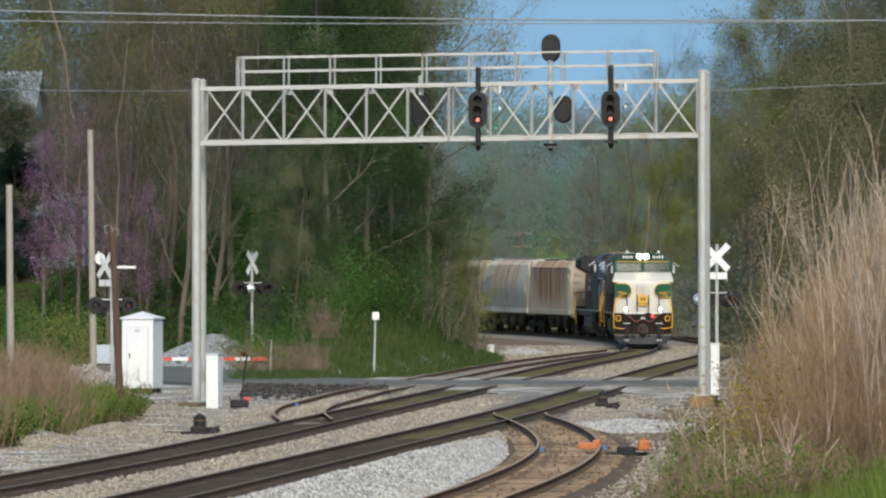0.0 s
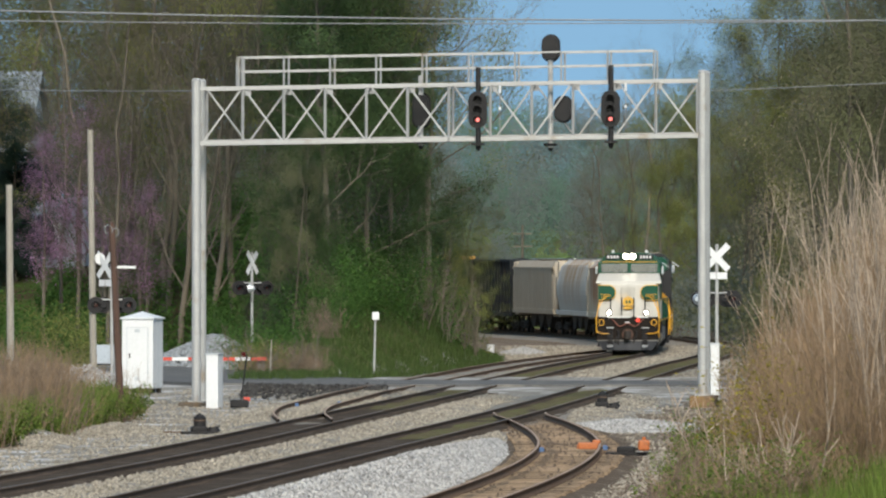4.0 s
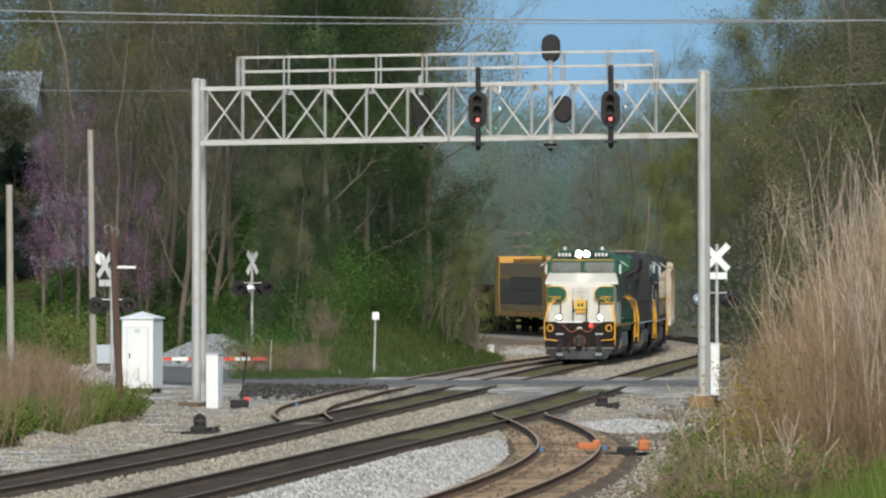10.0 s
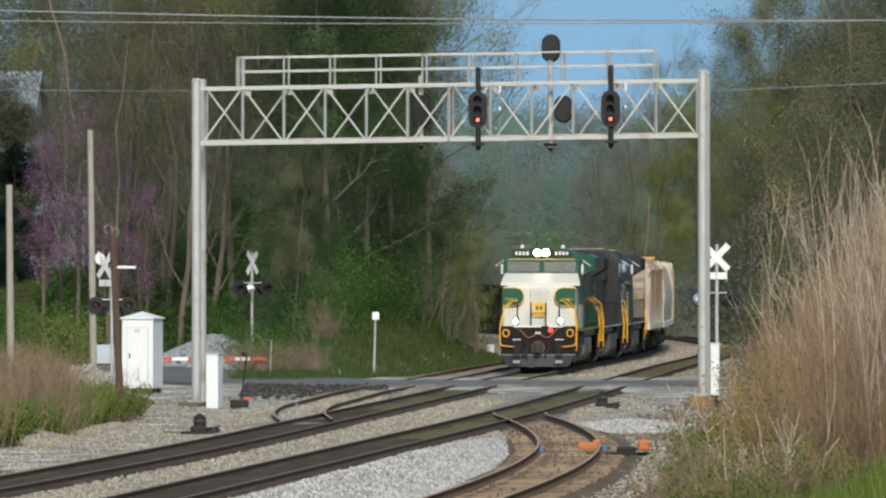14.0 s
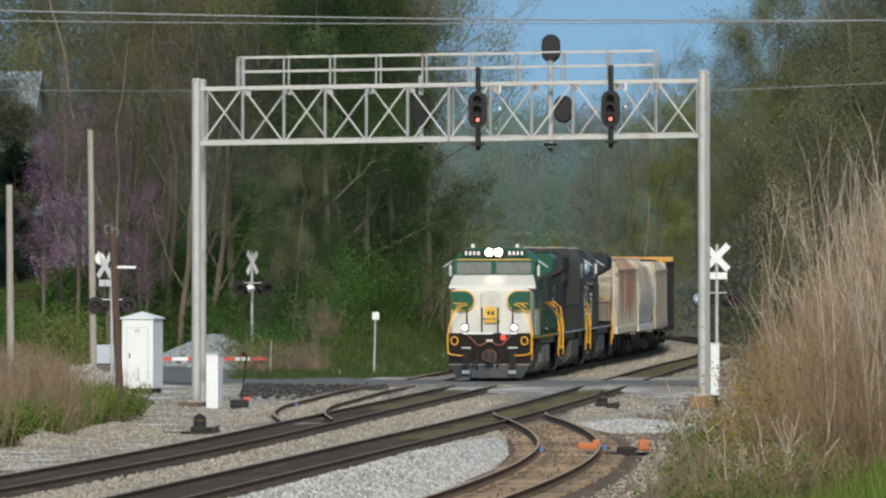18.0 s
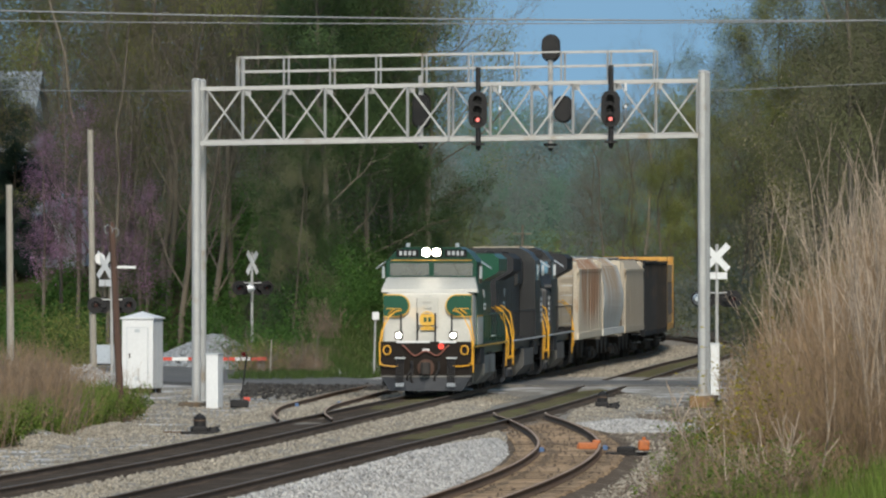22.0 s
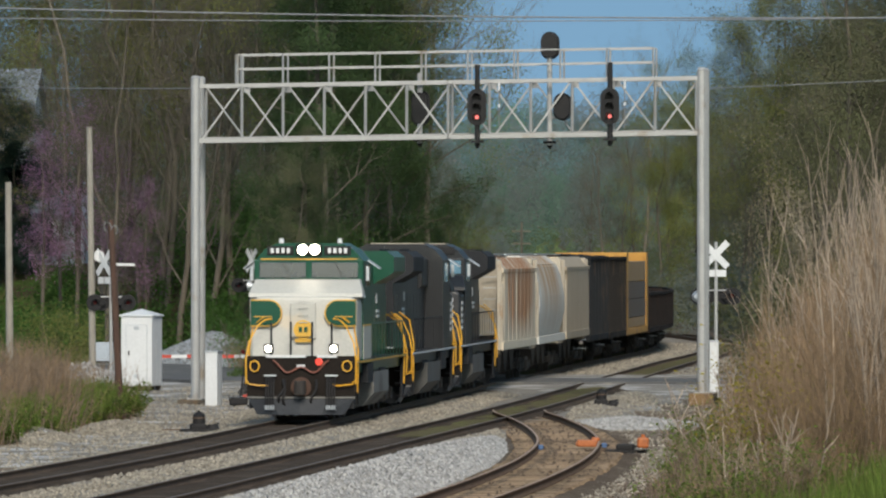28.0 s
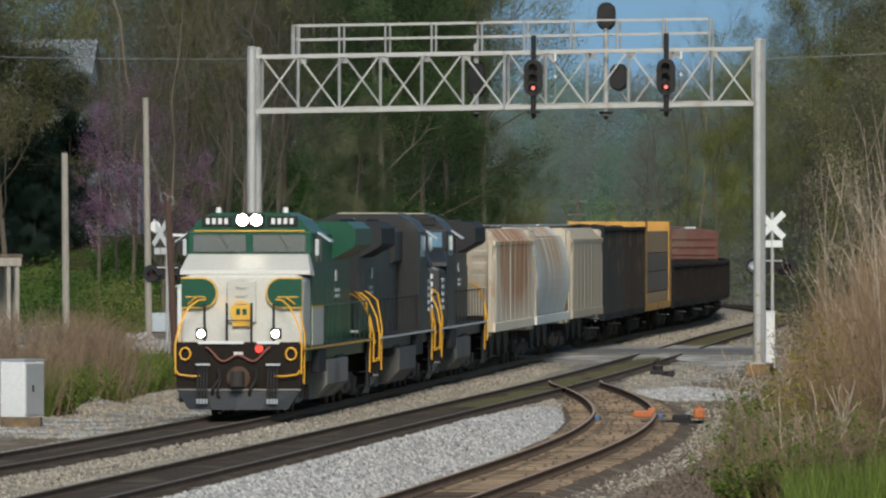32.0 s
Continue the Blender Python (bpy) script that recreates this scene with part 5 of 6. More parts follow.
        em = one("emblem", "gold", c, rod, (9.55, 0, 2.5), (9.63, 0, 2.5), 0.27, n=28, label="round gold emblem")
        one("emblem_plate", "gold", c, box, (9.58, 0, 2.2), (0.06, 0.46, 0.1))
        for dy in (-0.075, 0.075):
            one("emblem_mark", "loco_green", em, box, (9.634, dy, 2.5), (0.008, 0.1, 0.15))
        one("marker_light", "marker_red", c, rod, (10.36, 0.5, 1.62), (10.4, 0.5, 1.62), 0.1, n=16, label="red marker light")
        one("roof_stripe", "gold", c, box, (7.6, 0, 4.455), (0.02, 2.7, 0.03))
        one("door_step", "loco_cream", c, box, (9.56, 0, 2.75), (0.06, 0.7, 1.0), bevel=0.02)
        for k in range(4):
            one("grab_iron", "loco_cream", c, pipe, [(9.62, -0.12, 2.7 + k * 0.2), (9.66, -0.12, 2.7 + k * 0.2), (9.66, 0.12, 2.7 + k * 0.2), (9.62, 0.12, 2.7 + k * 0.2)], 0.012)
    else:
        for k in range(5):
            one("nose_bar", "white_paint", c, box, (9.57, 0, 2.22 + k * 0.22), (0.03, 2.5, 0.13))
        for sy in (-1, 1):
            for k in range(5):
                one("nose_bar", "white_paint", c, box, (8.6, sy * 1.485, 2.2 + k * 0.2), (0.9, 0.02, 0.11))
    return c, wheels


def hopper(color, label, length=17.0, curved=False, ribs=9, group="covered hoppers"):
    """A covered hopper car."""
    c = thing("hopper_car", label, "rail car", group=group)
    h = length / 2 - 0.55
    side = [(-1.1, 1.2), (-1.62, 1.5), (-1.64, 4.0), (-1.25, 4.45), (1.25, 4.45), (1.64, 4.0), (1.62, 1.5), (1.1, 1.2)]
    if curved:
        side = [(-1.2, 1.2)] + [(-1.38 - 0.27 * math.sin(math.pi * k / 10), 1.35 + 2.75 * k / 10) for k in range(11)] + [(-0.9, 4.5), (0.9, 4.5)] + [(1.38 + 0.27 * math.sin(math.pi * k / 10), 4.1 - 2.75 * k / 10) for k in range(11)] + [(1.2, 1.2)]
    bm = bmesh.new()
    prism(bm, side, "x", -h + 0.7, h - 0.7)
    part("body", bm, color, c)
    for s in (-1, 1):
        bm = bmesh.new()
        prism(bm, [(s * (h - 0.72), 1.6), (s * (h - 0.72), 4.4), (s * (h - 0.05), 4.35), (s * (h - 0.6), 2.4)], "y", -1.5, 1.5)
        part("end_slope", bm, "hop_end", c)
        one("end_sill", "hop_end", c, box, (s * (h - 0.7), 0, 1.25), (1.5, 2.9, 0.3), bevel=0.02)
        for sy in (-1, 1):
            one("corner_post", "hop_end", c, box, (s * (h - 0.06), sy * 1.5, 2.8), (0.12, 0.14, 3.1))
            one("end_ladder", "hop_end", c, box, (s * (h - 0.35), sy * 1.6, 2.4), (0.45, 0.05, 2.3))
            for k in range(7):
                one("rung", "aluminium", c, bar, (s * (h + 0.02), sy * 1.4, 1.5 + k * 0.38), (s * (h + 0.02), sy * 0.95, 1.5 + k * 0.38), 0.025)
        one("coupler", "underframe", c, box, (s * (h + 0.3), 0, 0.9), (0.75, 0.28, 0.3), bevel=0.03)
    for sy in (-1, 1):
        one("side_sill", color, c, box, (0, sy * 1.6, 1.38), (2 * h - 0.2, 0.1, 0.28), bevel=0.015)
        one("top_sill", color, c, box, (0, sy * (1.3 if curved else 1.62), 4.0 if not curved else 4.12), (2 * h - 0.2, 0.07, 0.14), bevel=0.015)
        if not curved:
            for k in range(ribs):
                x = -h + 0.8 + k * (2 * h - 1.6) / (ribs - 1)
                one("rib", color, c, box, (x, sy * 1.638, 2.7), (0.06, 0.008, 2.45))
    one("running_board", "aluminium", c, box, (0, 0, 4.55), (2 * h, 0.9, 0.05))
    for k in range(5):
        one("roof_hatch", color, c, box, (-h + 2.5 + k * (2 * h - 5) / 4, 0, 4.52), (1.6, 0.7, 0.1), bevel=0.02)
    for k in (-1, 0, 1):
        bm = bmesh.new()
        prism(bm, [(k * 3.6 - 1.7, 1.25), (k * 3.6 - 0.4, 0.4), (k * 3.6 + 0.4, 0.4), (k * 3.6 + 1.7, 1.25)], "y", -1.1, 1.1)
        part("discharge_bay", bm, "underframe", c)
    truck(c, h - 1.6, (-0.89, 0.89))
    truck(c, -h + 1.6, (-0.89, 0.89))
    return c


def open_car(color, label, length=16.0, top=3.4, floor=1.1, ribs=13, load=None, kind_name="gondola_car"):
    """A gondola or open coal hopper with outside ribs."""
    c = thing(kind_name, label, "rail car", group="open cars")
    h = length / 2 - 0.5
    for sy in (-1, 1):
        one("side_wall", color, c, box, (0, sy * 1.55, (top + floor) / 2), (2 * h, 0.05, top - floor))
        one("top_rail", color, c, box, (0, sy * 1.58, top), (2 * h, 0.16, 0.14), bevel=0.015)
        one("side_sill", color, c, box, (0, sy * 1.56, floor), (2 * h, 0.16, 0.26), bevel=0.015)
        for k in range(ribs):
            x = -h + 0.1 + k * (2 * h - 0.2) / (ribs - 1)
            one("rib", color, c, box, (x, sy * 1.61, (top + floor) / 2), (0.12, 0.08, top - floor - 0.1))
    for s in (-1, 1):
        one("end_wall", color, c, box, (s * h, 0, (top + floor) / 2), (0.06, 3.0, top - floor))
        for k in range(4):
            one("end_rib", color, c, box, (s * (h + 0.06), 0, floor + 0.3 + k * (top - floor - 0.4) / 3), (0.08, 3.0, 0.1))
        one("coupler", "underframe", c, box, (s * (h + 0.3), 0, 0.9), (0.75, 0.28, 0.3), bevel=0.03)
        bm = bmesh.new()
        for k in range(6):
            bar(bm, (s * (h + 0.1), 1.45, floor - 0.4 + k * 0.35), (s * (h + 0.1), 1.0, floor - 0.4 + k * 0.35), 0.025)
        part("ladder", bm, "aluminium", c)
    one("floor", color, c, box, (0, 0, floor), (2 * h, 3.0, 0.2))
    if load:
        bm = bmesh.new()
        bmesh.ops.create_grid(bm, x_segments=30, y_segments=8, size=1, matrix=Matrix.Diagonal((h - 0.1, 1.4, 1, 1)))
        for v in bm.verts:
            v.co.z = top - 0.2 + 0.25 * noise.noise(v.co * 0.8) + 0.25 * (1 - (v.co.y / 1.4) ** 2)
        part("load", bm, load, c)
    truck(c, h - 1.5, (-0.89, 0.89))
    truck(c, -h + 1.5, (-0.89, 0.89))
    return c


def box_car(color, label, length=17.5, top=4.6, panels=10, door=True):
    c = thing("box_car", label, "rail car", group="box cars")
    h = length / 2 - 0.5
    bm = bmesh.new()
    prism(bm, [(-1.5, 1.05), (-1.5, top - 0.25), (0, top), (1.5, top - 0.25), (1.5, 1.05)], "x", -h, h)
    part("body", bm, color, c)
    for sy in (-1, 1):
        for k in range(panels):
            x = -h + 0.15 + k * (2 * h - 0.3) / (panels - 1)
            one("rib", color, c, box, (x, sy * 1.53, (top + 0.8) / 2), (0.1, 0.07, top - 1.5))
        one("side_sill", color, c, box, (0, sy * 1.53, 1.05), (2 * h, 0.1, 0.36), bevel=0.015)
        if door:
            one("sliding_door", color, c, box, (0, sy * 1.59, (top + 0.9) / 2), (3.0, 0.07, top - 1.5), bevel=0.015)
    for s in (-1, 1):
        for k in range(7):
            one("end_corrugation", color, c, box, (s * (h + 0.03), 0, 1.35 + k * (top - 2) / 6), (0.08, 2.8, 0.2), bevel=0.03)
        one("coupler", "underframe", c, box, (s * (h + 0.3), 0, 0.9), (0.75, 0.28, 0.3), bevel=0.03)
    one("roof", "aluminium" if color != "car_yellow" else color, c, box, (0, 0, top - 0.06), (2 * h + 0.1, 0.6, 0.1))
    truck(c, h - 1.8, (-0.89, 0.89))
    truck(c, -h + 1.8, (-0.89, 0.89))
    return c


def beam_car(label, length=22.0):
    """A yellow bulkhead car: flat deck, end bulkheads and a centre frame with wrapped load."""
    c = thing("bulkhead_car", label, "rail car", group="flat cars")
    h = length / 2 - 0.5
    one("deck", "car_yellow", c, box, (0, 0, 1.15), (2 * h, 3.16, 0.3), bevel=0.02)
    one("top_beam", "car_yellow", c, box, (0, 0, 4.42), (2 * h, 0.9, 0.22), bevel=0.02)
    one("center_web", "car_yellow", c, box, (0, 0, 2.9), (2 * h, 0.12, 3.3))
    for s in (-1, 1):
        one("bulkhead", "car_yellow", c, box, (s * (h - 0.1), 0, 2.95), (0.2, 3.2, 3.5), bevel=0.03)
        for sy in (-1, 1):
            one("bulkhead_flange", "car_yellow", c, box, (s * (h - 1.0), sy * 1.57, 2.95), (1.9, 0.06, 3.5), bevel=0.015)
        for k in range(5):
            one("bulkhead_rib", "car_yellow", c, box, (s * (h + 0.03), -1.2 + k * 0.6, 2.95), (0.1, 0.12, 3.3))
        one("coupler", "underframe", c, box, (s * (h + 0.3), 0, 0.9), (0.75, 0.28, 0.3), bevel=0.03)
        for k in range(12):
            x = -h + 1 + k * (2 * h - 2) / 11
            one("stake", "car_yellow", c, bar, (x, s * 0.1, 4.4), (x, s * 0.5, 1.3), 0.08)
        for k in range(5):
            x = -h + 2 + (k + 0.5) * (2 * h - 4) / 5
            for z0, z1, m in ((1.32, 1.74, "lumber"), (1.77, 2.6, "lumber_wrap"), (2.62, 3.38, "lumber_wrap"), (3.41, 4.3, "lumber")):
                one("lumber_pack", m, c, box, (x, s * 0.94, (z0 + z1) / 2), ((2 * h - 4) / 5 - 0.03, 1.24, z1 - z0), bevel=0.02)
    truck(c, h - 1.8, (-0.89, 0.89))
    truck(c, -h + 1.8, (-0.89, 0.89))
    return c


lead, lead_wheels = loco("green", "green and cream wide-cab diesel locomotive with gold trim and lit headlights")
black_a, wheels_a = loco("black", "black diesel locomotive running long hood first")
black_b, wheels_b = loco("black", "black diesel locomotive with white nose bars, cab first")
# thing, length, bogie distance from its middle, runs backwards
TRAIN = [(lead, 22.95, 6.75, False), (black_a, 22.95, 6.75, True), (black_b, 22.95, 6.75, False),
         (hopper("hop_tan", "pale tan covered hopper car with broad rust streaks", 21.5), 21.5, 8.5, False),
         (hopper("hop_white", "white covered hopper car with rounded sides", 21.0, curved=True), 21.0, 8.2, False),
         (hopper("hop_beige", "dusty beige covered hopper car", 20.5), 20.5, 8.0, False),
         (open_car("car_black", "blue-black ribbed coal hopper car", 17.2, top=4.4, load="car_black", kind_name="coal_car"), 17.2, 6.2, False),
         (open_car("car_dusty", "brown-black ribbed coal hopper car, dusty", 17.2, top=4.4, load="car_dusty", kind_name="coal_car"), 17.2, 6.2, False),
         (beam_car("yellow bulkhead car loaded with packs of lumber", 24.6), 24.6, 10.0, False)]
low = open_car("car_brown", "dark brown low gondola car", 17.4, top=2.8)
TRAIN.append((low, 17.4, 6.4, False))
for _ in range(6):
    TRAIN.append((copy_thing(low, Matrix()), 17.4, 6.4, False))
TRAIN.append((box_car("car_maroon", "maroon box car with ribbed sides", 17.5, top=4.6), 17.5, 6.4, False))

# arc length of the line, from near to far
LY = np.arange(120.0, 1000.0, 0.5)
LX = main_left(LY)
LS = np.concatenate([[0], np.cumsum(np.hypot(np.diff(LX), np.diff(LY)))])


def on_line(s):
    y = np.interp(s, LS, LY)
    return Vector((float(main_left(y)), float(y), float(grade(y))))


def s_at(y):
    return float(np.interp(y, LY, LS))


# nose of the lead locomotive: seconds, distance along the line
def nose_s(t):
    return s_at(507.75 - 8.4197 * t - 0.00456 * t * t)


def car_pose(mid, base, back):
    a, b = on_line(mid - base), on_line(mid + base)
    d = (b - a) if back else (a - b)
    return Matrix.Translation((a + b) / 2) @ Matrix.Rotation(math.atan2(d.y, d.x), 4, "Z")


def motions():
    """All that moves: the train rolls along its line, the lead locomotive's wheels turn."""
    offset = 0.0
    times = [k * 1.0 for k in range(33)]
    for car, length, base, back in TRAIN:
        walk(car, [(t, car_pose(float(nose_s(t)) + offset + length / 2, base, back)) for t in times])
        offset += length
    # the wheels of the nearer cars turn with their travel
    for car, length, base, back in TRAIN[:8]:
        for bogie in car.children:
            if not bogie.name.startswith("truck"):
                continue
            for w in bogie.children:
                if w.name.startswith("wheelset"):
                    rest = w.matrix_basis.copy()
                    rows = []
                    for k in range(0, 961, 2):
                        t = k / 30
                        turn = -(float(nose_s(t)) - float(nose_s(0))) / 0.5 * (-1 if back else 1)
                        rows.append((t, rest @ Matrix.Rotation(turn, 4, "Y")))
                    walk(w, rows)

# ---------------------------------------------------------------- trees
def tubes(lines, name, material):
    """One mesh of tapering tubes from (points, radii, sides)."""
    V, Fq, base = [], [], 0
    for pts, rad, n in lines:
        pts = np.asarray(pts, float)
        d = np.gradient(pts, axis=0)
        d /= np.linalg.norm(d, axis=1)[:, None] + 1e-9
        ref = np.array([0.31, 0.95, 0.05])
        u = np.cross(d, ref)
        u /= np.linalg.norm(u, axis=1)[:, None] + 1e-9
        w = np.cross(d, u)
        a = np.arange(n) * 2 * np.pi / n
        ring = pts[:, None] + np.asarray(rad)[:, None, None] * (np.cos(a)[None, :, None] * u[:, None] + np.sin(a)[None, :, None] * w[:, None])
        V.append(ring.reshape(-1, 3))
        k = np.arange(len(pts) - 1)[:, None] * n
        j = np.arange(n)
        i, i2 = (k + j).ravel() + base, (k + (j + 1) % n).ravel() + base
        Fq.append(np.stack([i, i2, i2 + n, i + n], -1))
        base += len(pts) * n
    me = quick(name, np.concatenate(V), np.concatenate(Fq), material)
    me.shade_smooth()
    return me


def blades(rng, n, jitter=0.34):
    """Two axes for each leaf, lying roughly across the direction n."""
    n = n / (np.linalg.norm(n, axis=1)[:, None] + 1e-9) + rng.normal(0, jitter, n.shape)
    u = np.cross(n, rng.normal(0, 1, n.shape))
    u /= np.linalg.norm(u, axis=1)[:, None] + 1e-9
    w = np.cross(n, u)
    w /= np.linalg.norm(w, axis=1)[:, None] + 1e-9
    return u, w


def leaves(rng, centres, count, spread, size, name, material, core=None):
    """Many small leaf blades round the given centres, turned outwards from the core or upwards."""
    c = centres[rng.integers(0, len(centres), count)] + rng.normal(0, spread, (count, 3))
    out = np.tile((0.0, 0.0, 1.0), (count, 1)) + rng.normal(0, 0.5, (count, 3)) if core is None else c - np.asarray(core)
    u, w = blades(rng, out)
    s = size * rng.uniform(0.5, 1.4, (count, 1))
    v = np.stack([c - u * s, c + w * s * 0.55, c + u * s, c - w * s * 0.55], 1).reshape(-1, 3)
    return quick(name, v, np.arange(count * 4).reshape(-1, 4), material)


def grow(rng, height, r0, limbs=14, first=0.25, reach=0.36, rise=0.75, twigs=6, fine=5, wob=0.035):
    """Trunk, limbs, branches and twigs of a tree; returns tubes and the tips."""
    lines, tips = [], []
    k = 9
    t = np.linspace(0, 1, k)
    bend = np.cumsum(rng.normal(0, wob * height / 3, (k, 2)), axis=0) * t[:, None]
    trunk = np.column_stack([bend, t * height])
    lines.append((trunk, r0 * (1 - 0.85 * t) + 0.015, 8))

    def branch(p, d, length, r, level):
        m = 6 if level == 1 else 4
        pts = [p]
        for _ in range(m - 1):
            d = d + rng.normal(0, 0.16, 3) + np.array([0, 0, 0.10])
            d = d / np.linalg.norm(d)
            pts.append(pts[-1] + d * length / (m - 1))
        pts = np.array(pts)
        lines.append((pts, np.linspace(r, r * 0.25, m), 5 if level == 1 else 3))
        if level == 3:
            tips.extend(pts[1:])
            return
        n = twigs if level == 1 else fine
        for _ in range(n):
            f = rng.uniform(0.25, 1.0) * (m - 1)
            i = min(int(f), m - 2)
            q = pts[i] + (pts[i + 1] - pts[i]) * (f - i)
            e = d + rng.normal(0, 0.55, 3)
            branch(q, e / np.linalg.norm(e), length * rng.uniform(0.3, 0.55), r * 0.42, level + 1)
        tips.append(pts[-1])
    for i in range(limbs):
        f = first + (1 - first) * (i + rng.uniform(0, 0.8)) / limbs
        f = min(f, 0.98)
        p = np.array([np.interp(f, t, trunk[:, j]) for j in range(3)])
        a = i * 2.4 + rng.uniform(-0.5, 0.5)
        d = np.array([math.cos(a), math.sin(a), rise * rng.uniform(0.7, 1.5)])
        branch(p, d / np.linalg.norm(d), height * reach * rng.uniform(0.7, 1.15) * (1.15 - 0.6 * f), r0 * 0.34 * (1.2 - f), 1)
    return lines, np.array(tips)


def tree_kind(name, label, seed, height, r0, leaf, count, size, spread, bark="bark", **kw):
    rng = np.random.default_rng(seed)
    lines, tips = grow(rng, height, r0, **kw)
    t = thing(name, label, "tree", group="trees of the wood")
    tr = new("trunk", tubes(lines, "trunk", bark))
    tr.parent = t
    if count:
        cr = new("crown", leaves(rng, tips, count, spread, size, "crown", leaf, (0, 0, height * 0.45)))
        cr.parent = t
    return t


KINDS = {
    "twiggy": tree_kind("bare_tree", "grey bare tree forking low into many fine limbs", 18, 17, 0.13, "leaf_olive", 9000, 0.03, 0.14, "bark_pale", first=0.1, reach=0.5, rise=1.5, limbs=16, twigs=8, fine=8, wob=0.10),
    "slender": tree_kind("bare_tree", "slender bare tree with a mist of olive buds", 19, 16, 0.085, "leaf_brown", 14000, 0.03, 0.16, "bark", first=0.08, reach=0.32, rise=1.4, limbs=20, twigs=7, fine=8, wob=0.09),
    "bare": tree_kind("bare_tree", "tall bare grey tree with sparse olive buds", 11, 19, 0.125, "leaf_brown", 10000, 0.03, 0.16, "bark", fine=8, rise=1.2, wob=0.08),
    "reach": tree_kind("bare_tree", "wide bare tree with pale twigs and first yellow-green buds", 20, 18, 0.13, "leaf_spring", 9000, 0.022, 0.18, "bark_pale", first=0.3, reach=0.42, rise=0.95, limbs=16, twigs=8, fine=8, wob=0.06),
    "olive": tree_kind("deciduous_tree", "tree with thin olive spring foliage", 13, 17, 0.11, "leaf_olive", 54000, 0.04, 0.3, "bark", first=0.2, wob=0.07),
    "spring": tree_kind("deciduous_tree", "tree with fresh yellow-green spring foliage", 14, 17, 0.11, "leaf_spring", 54000, 0.04, 0.3, "bark", first=0.2, wob=0.07),
    "dark": tree_kind("ivy_tree", "tree wrapped in dark green ivy", 15, 18, 0.15, "leaf_dark", 60000, 0.05, 0.36, "bark", first=0.08, reach=0.2, limbs=18, rise=0.5),
    "conifer": tree_kind("conifer_tree", "dark blue-green conifer with drooping boughs", 21, 13, 0.16, "leaf_conifer", 110000, 0.075, 0.3, "bark", first=0.04, reach=0.36, limbs=40, rise=0.02, fine=4),
    "redbud": tree_kind("redbud_tree", "slender tree with purple-pink spring blossom", 16, 9, 0.09, "leaf_redbud", 10000, 0.033, 0.22, "bark", first=0.3, rise=1.4, reach=0.26),
    "willow": tree_kind("deciduous_tree", "loose tree with pale yellow-green leaves", 17, 16, 0.11, "leaf_spring", 60000, 0.036, 0.32, "bark_pale", first=0.15, reach=0.42),
}


def plant(kind, x, y, scale, turn, used=set()):
    if kind not in ("redbud", "conifer") and -24.0 < x * 492 / y < -19.2 and y < 497:
        return None
    m = Matrix.Translation((x, y, float(ground_z(x, y)) - 0.25)) @ Matrix.Rotation(turn, 4, "Z") @ Matrix.Diagonal((scale, scale, scale, 1))
    if kind in used:
        return copy_thing(KINDS[kind], m)
    used.add(kind)
    KINDS[kind].matrix_basis = m
    return KINDS[kind]


rng = random.Random(5)
# the wood on the bank
for row, (y, kinds) in enumerate(((402, "slender slender dark twiggy"), (412, "dark bare slender olive"), (426, "olive dark slender spring"), (446, "olive spring twiggy slender"), (470, "olive bare spring bare"), (500, "olive olive spring bare"))):
    ks = kinds.split()
    x = -26 + row * 0.9
    edge = float(bank_edge(y)) - (6.0 if y < 440 else 8.5)
    while x < edge:
        yy = y + rng.uniform(-4, 4)
        if not (x < -6.5 and yy < 448) and not (x < -4.0 and yy < 428):
            k = rng.choice(ks)
            plant(k, x, yy, rng.uniform(0.85, 1.2), rng.uniform(0, 6.3))
        x += rng.uniform(2.0, 3.2)
for x, y, k, sc in ((-5.0, 416, "dark", 0.95), (-3.4, 432, "dark", 0.95), (-4.6, 430, "dark", 1.0), (-6.0, 420, "dark", 0.8), (-2.4, 440, "dark", 0.9), (-3.3, 452, "dark", 1.05), (-4.6, 458, "olive", 1.05), (-2.7, 472, "olive", 1.2), (-2.2, 480, "spring", 1.15), (-5.6, 462, "spring", 1.1), (-3.0, 470, "dark", 1.1), (-2.1, 462, "dark", 0.7), (-5.6, 404, "dark", 0.42), (-6.2, 402, "olive", 0.5), (-4.6, 436, "spring", 1.1), (-0.6, 475, "reach", 1.15), (-3.2, 446, "reach", 1.05), (-21.4, 484, "conifer", 0.6), (-22.4, 482, "conifer", 0.63), (-21.0, 480, "conifer", 0.5), (-24.1, 484, "conifer", 1.2), (-25.8, 482, "conifer", 1.3), (-22.8, 478, "conifer", 0.5)):
    plant(k, x, y, sc, rng.uniform(0, 6.3))
for x, y, k, sc in ((0.5, 494, "olive", 0.42), (-0.4, 502, "olive", 0.48), (-1.4, 490, "dark", 0.45), (-0.1, 484, "dark", 0.36), (-2.4, 506, "olive", 0.6), (0.9, 488, "spring", 0.34)):
    plant(k, x, y, sc, rng.uniform(0, 6.3))
for x, y, sc in ((1.7, 470, 0.3), (0.9, 462, 0.32), (2.2, 480, 0.24), (1.2, 476, 0.36)):
    plant("willow", x, y, sc, rng.uniform(0, 6.3))
for x, y, s in ((-18.6, 454, 1.1), (-17.1, 455, 1.12), (-15.0, 453, 0.98), (-13.7, 450, 0.78)):
    plant("redbud", x, y, s, rng.uniform(0, 6.3))
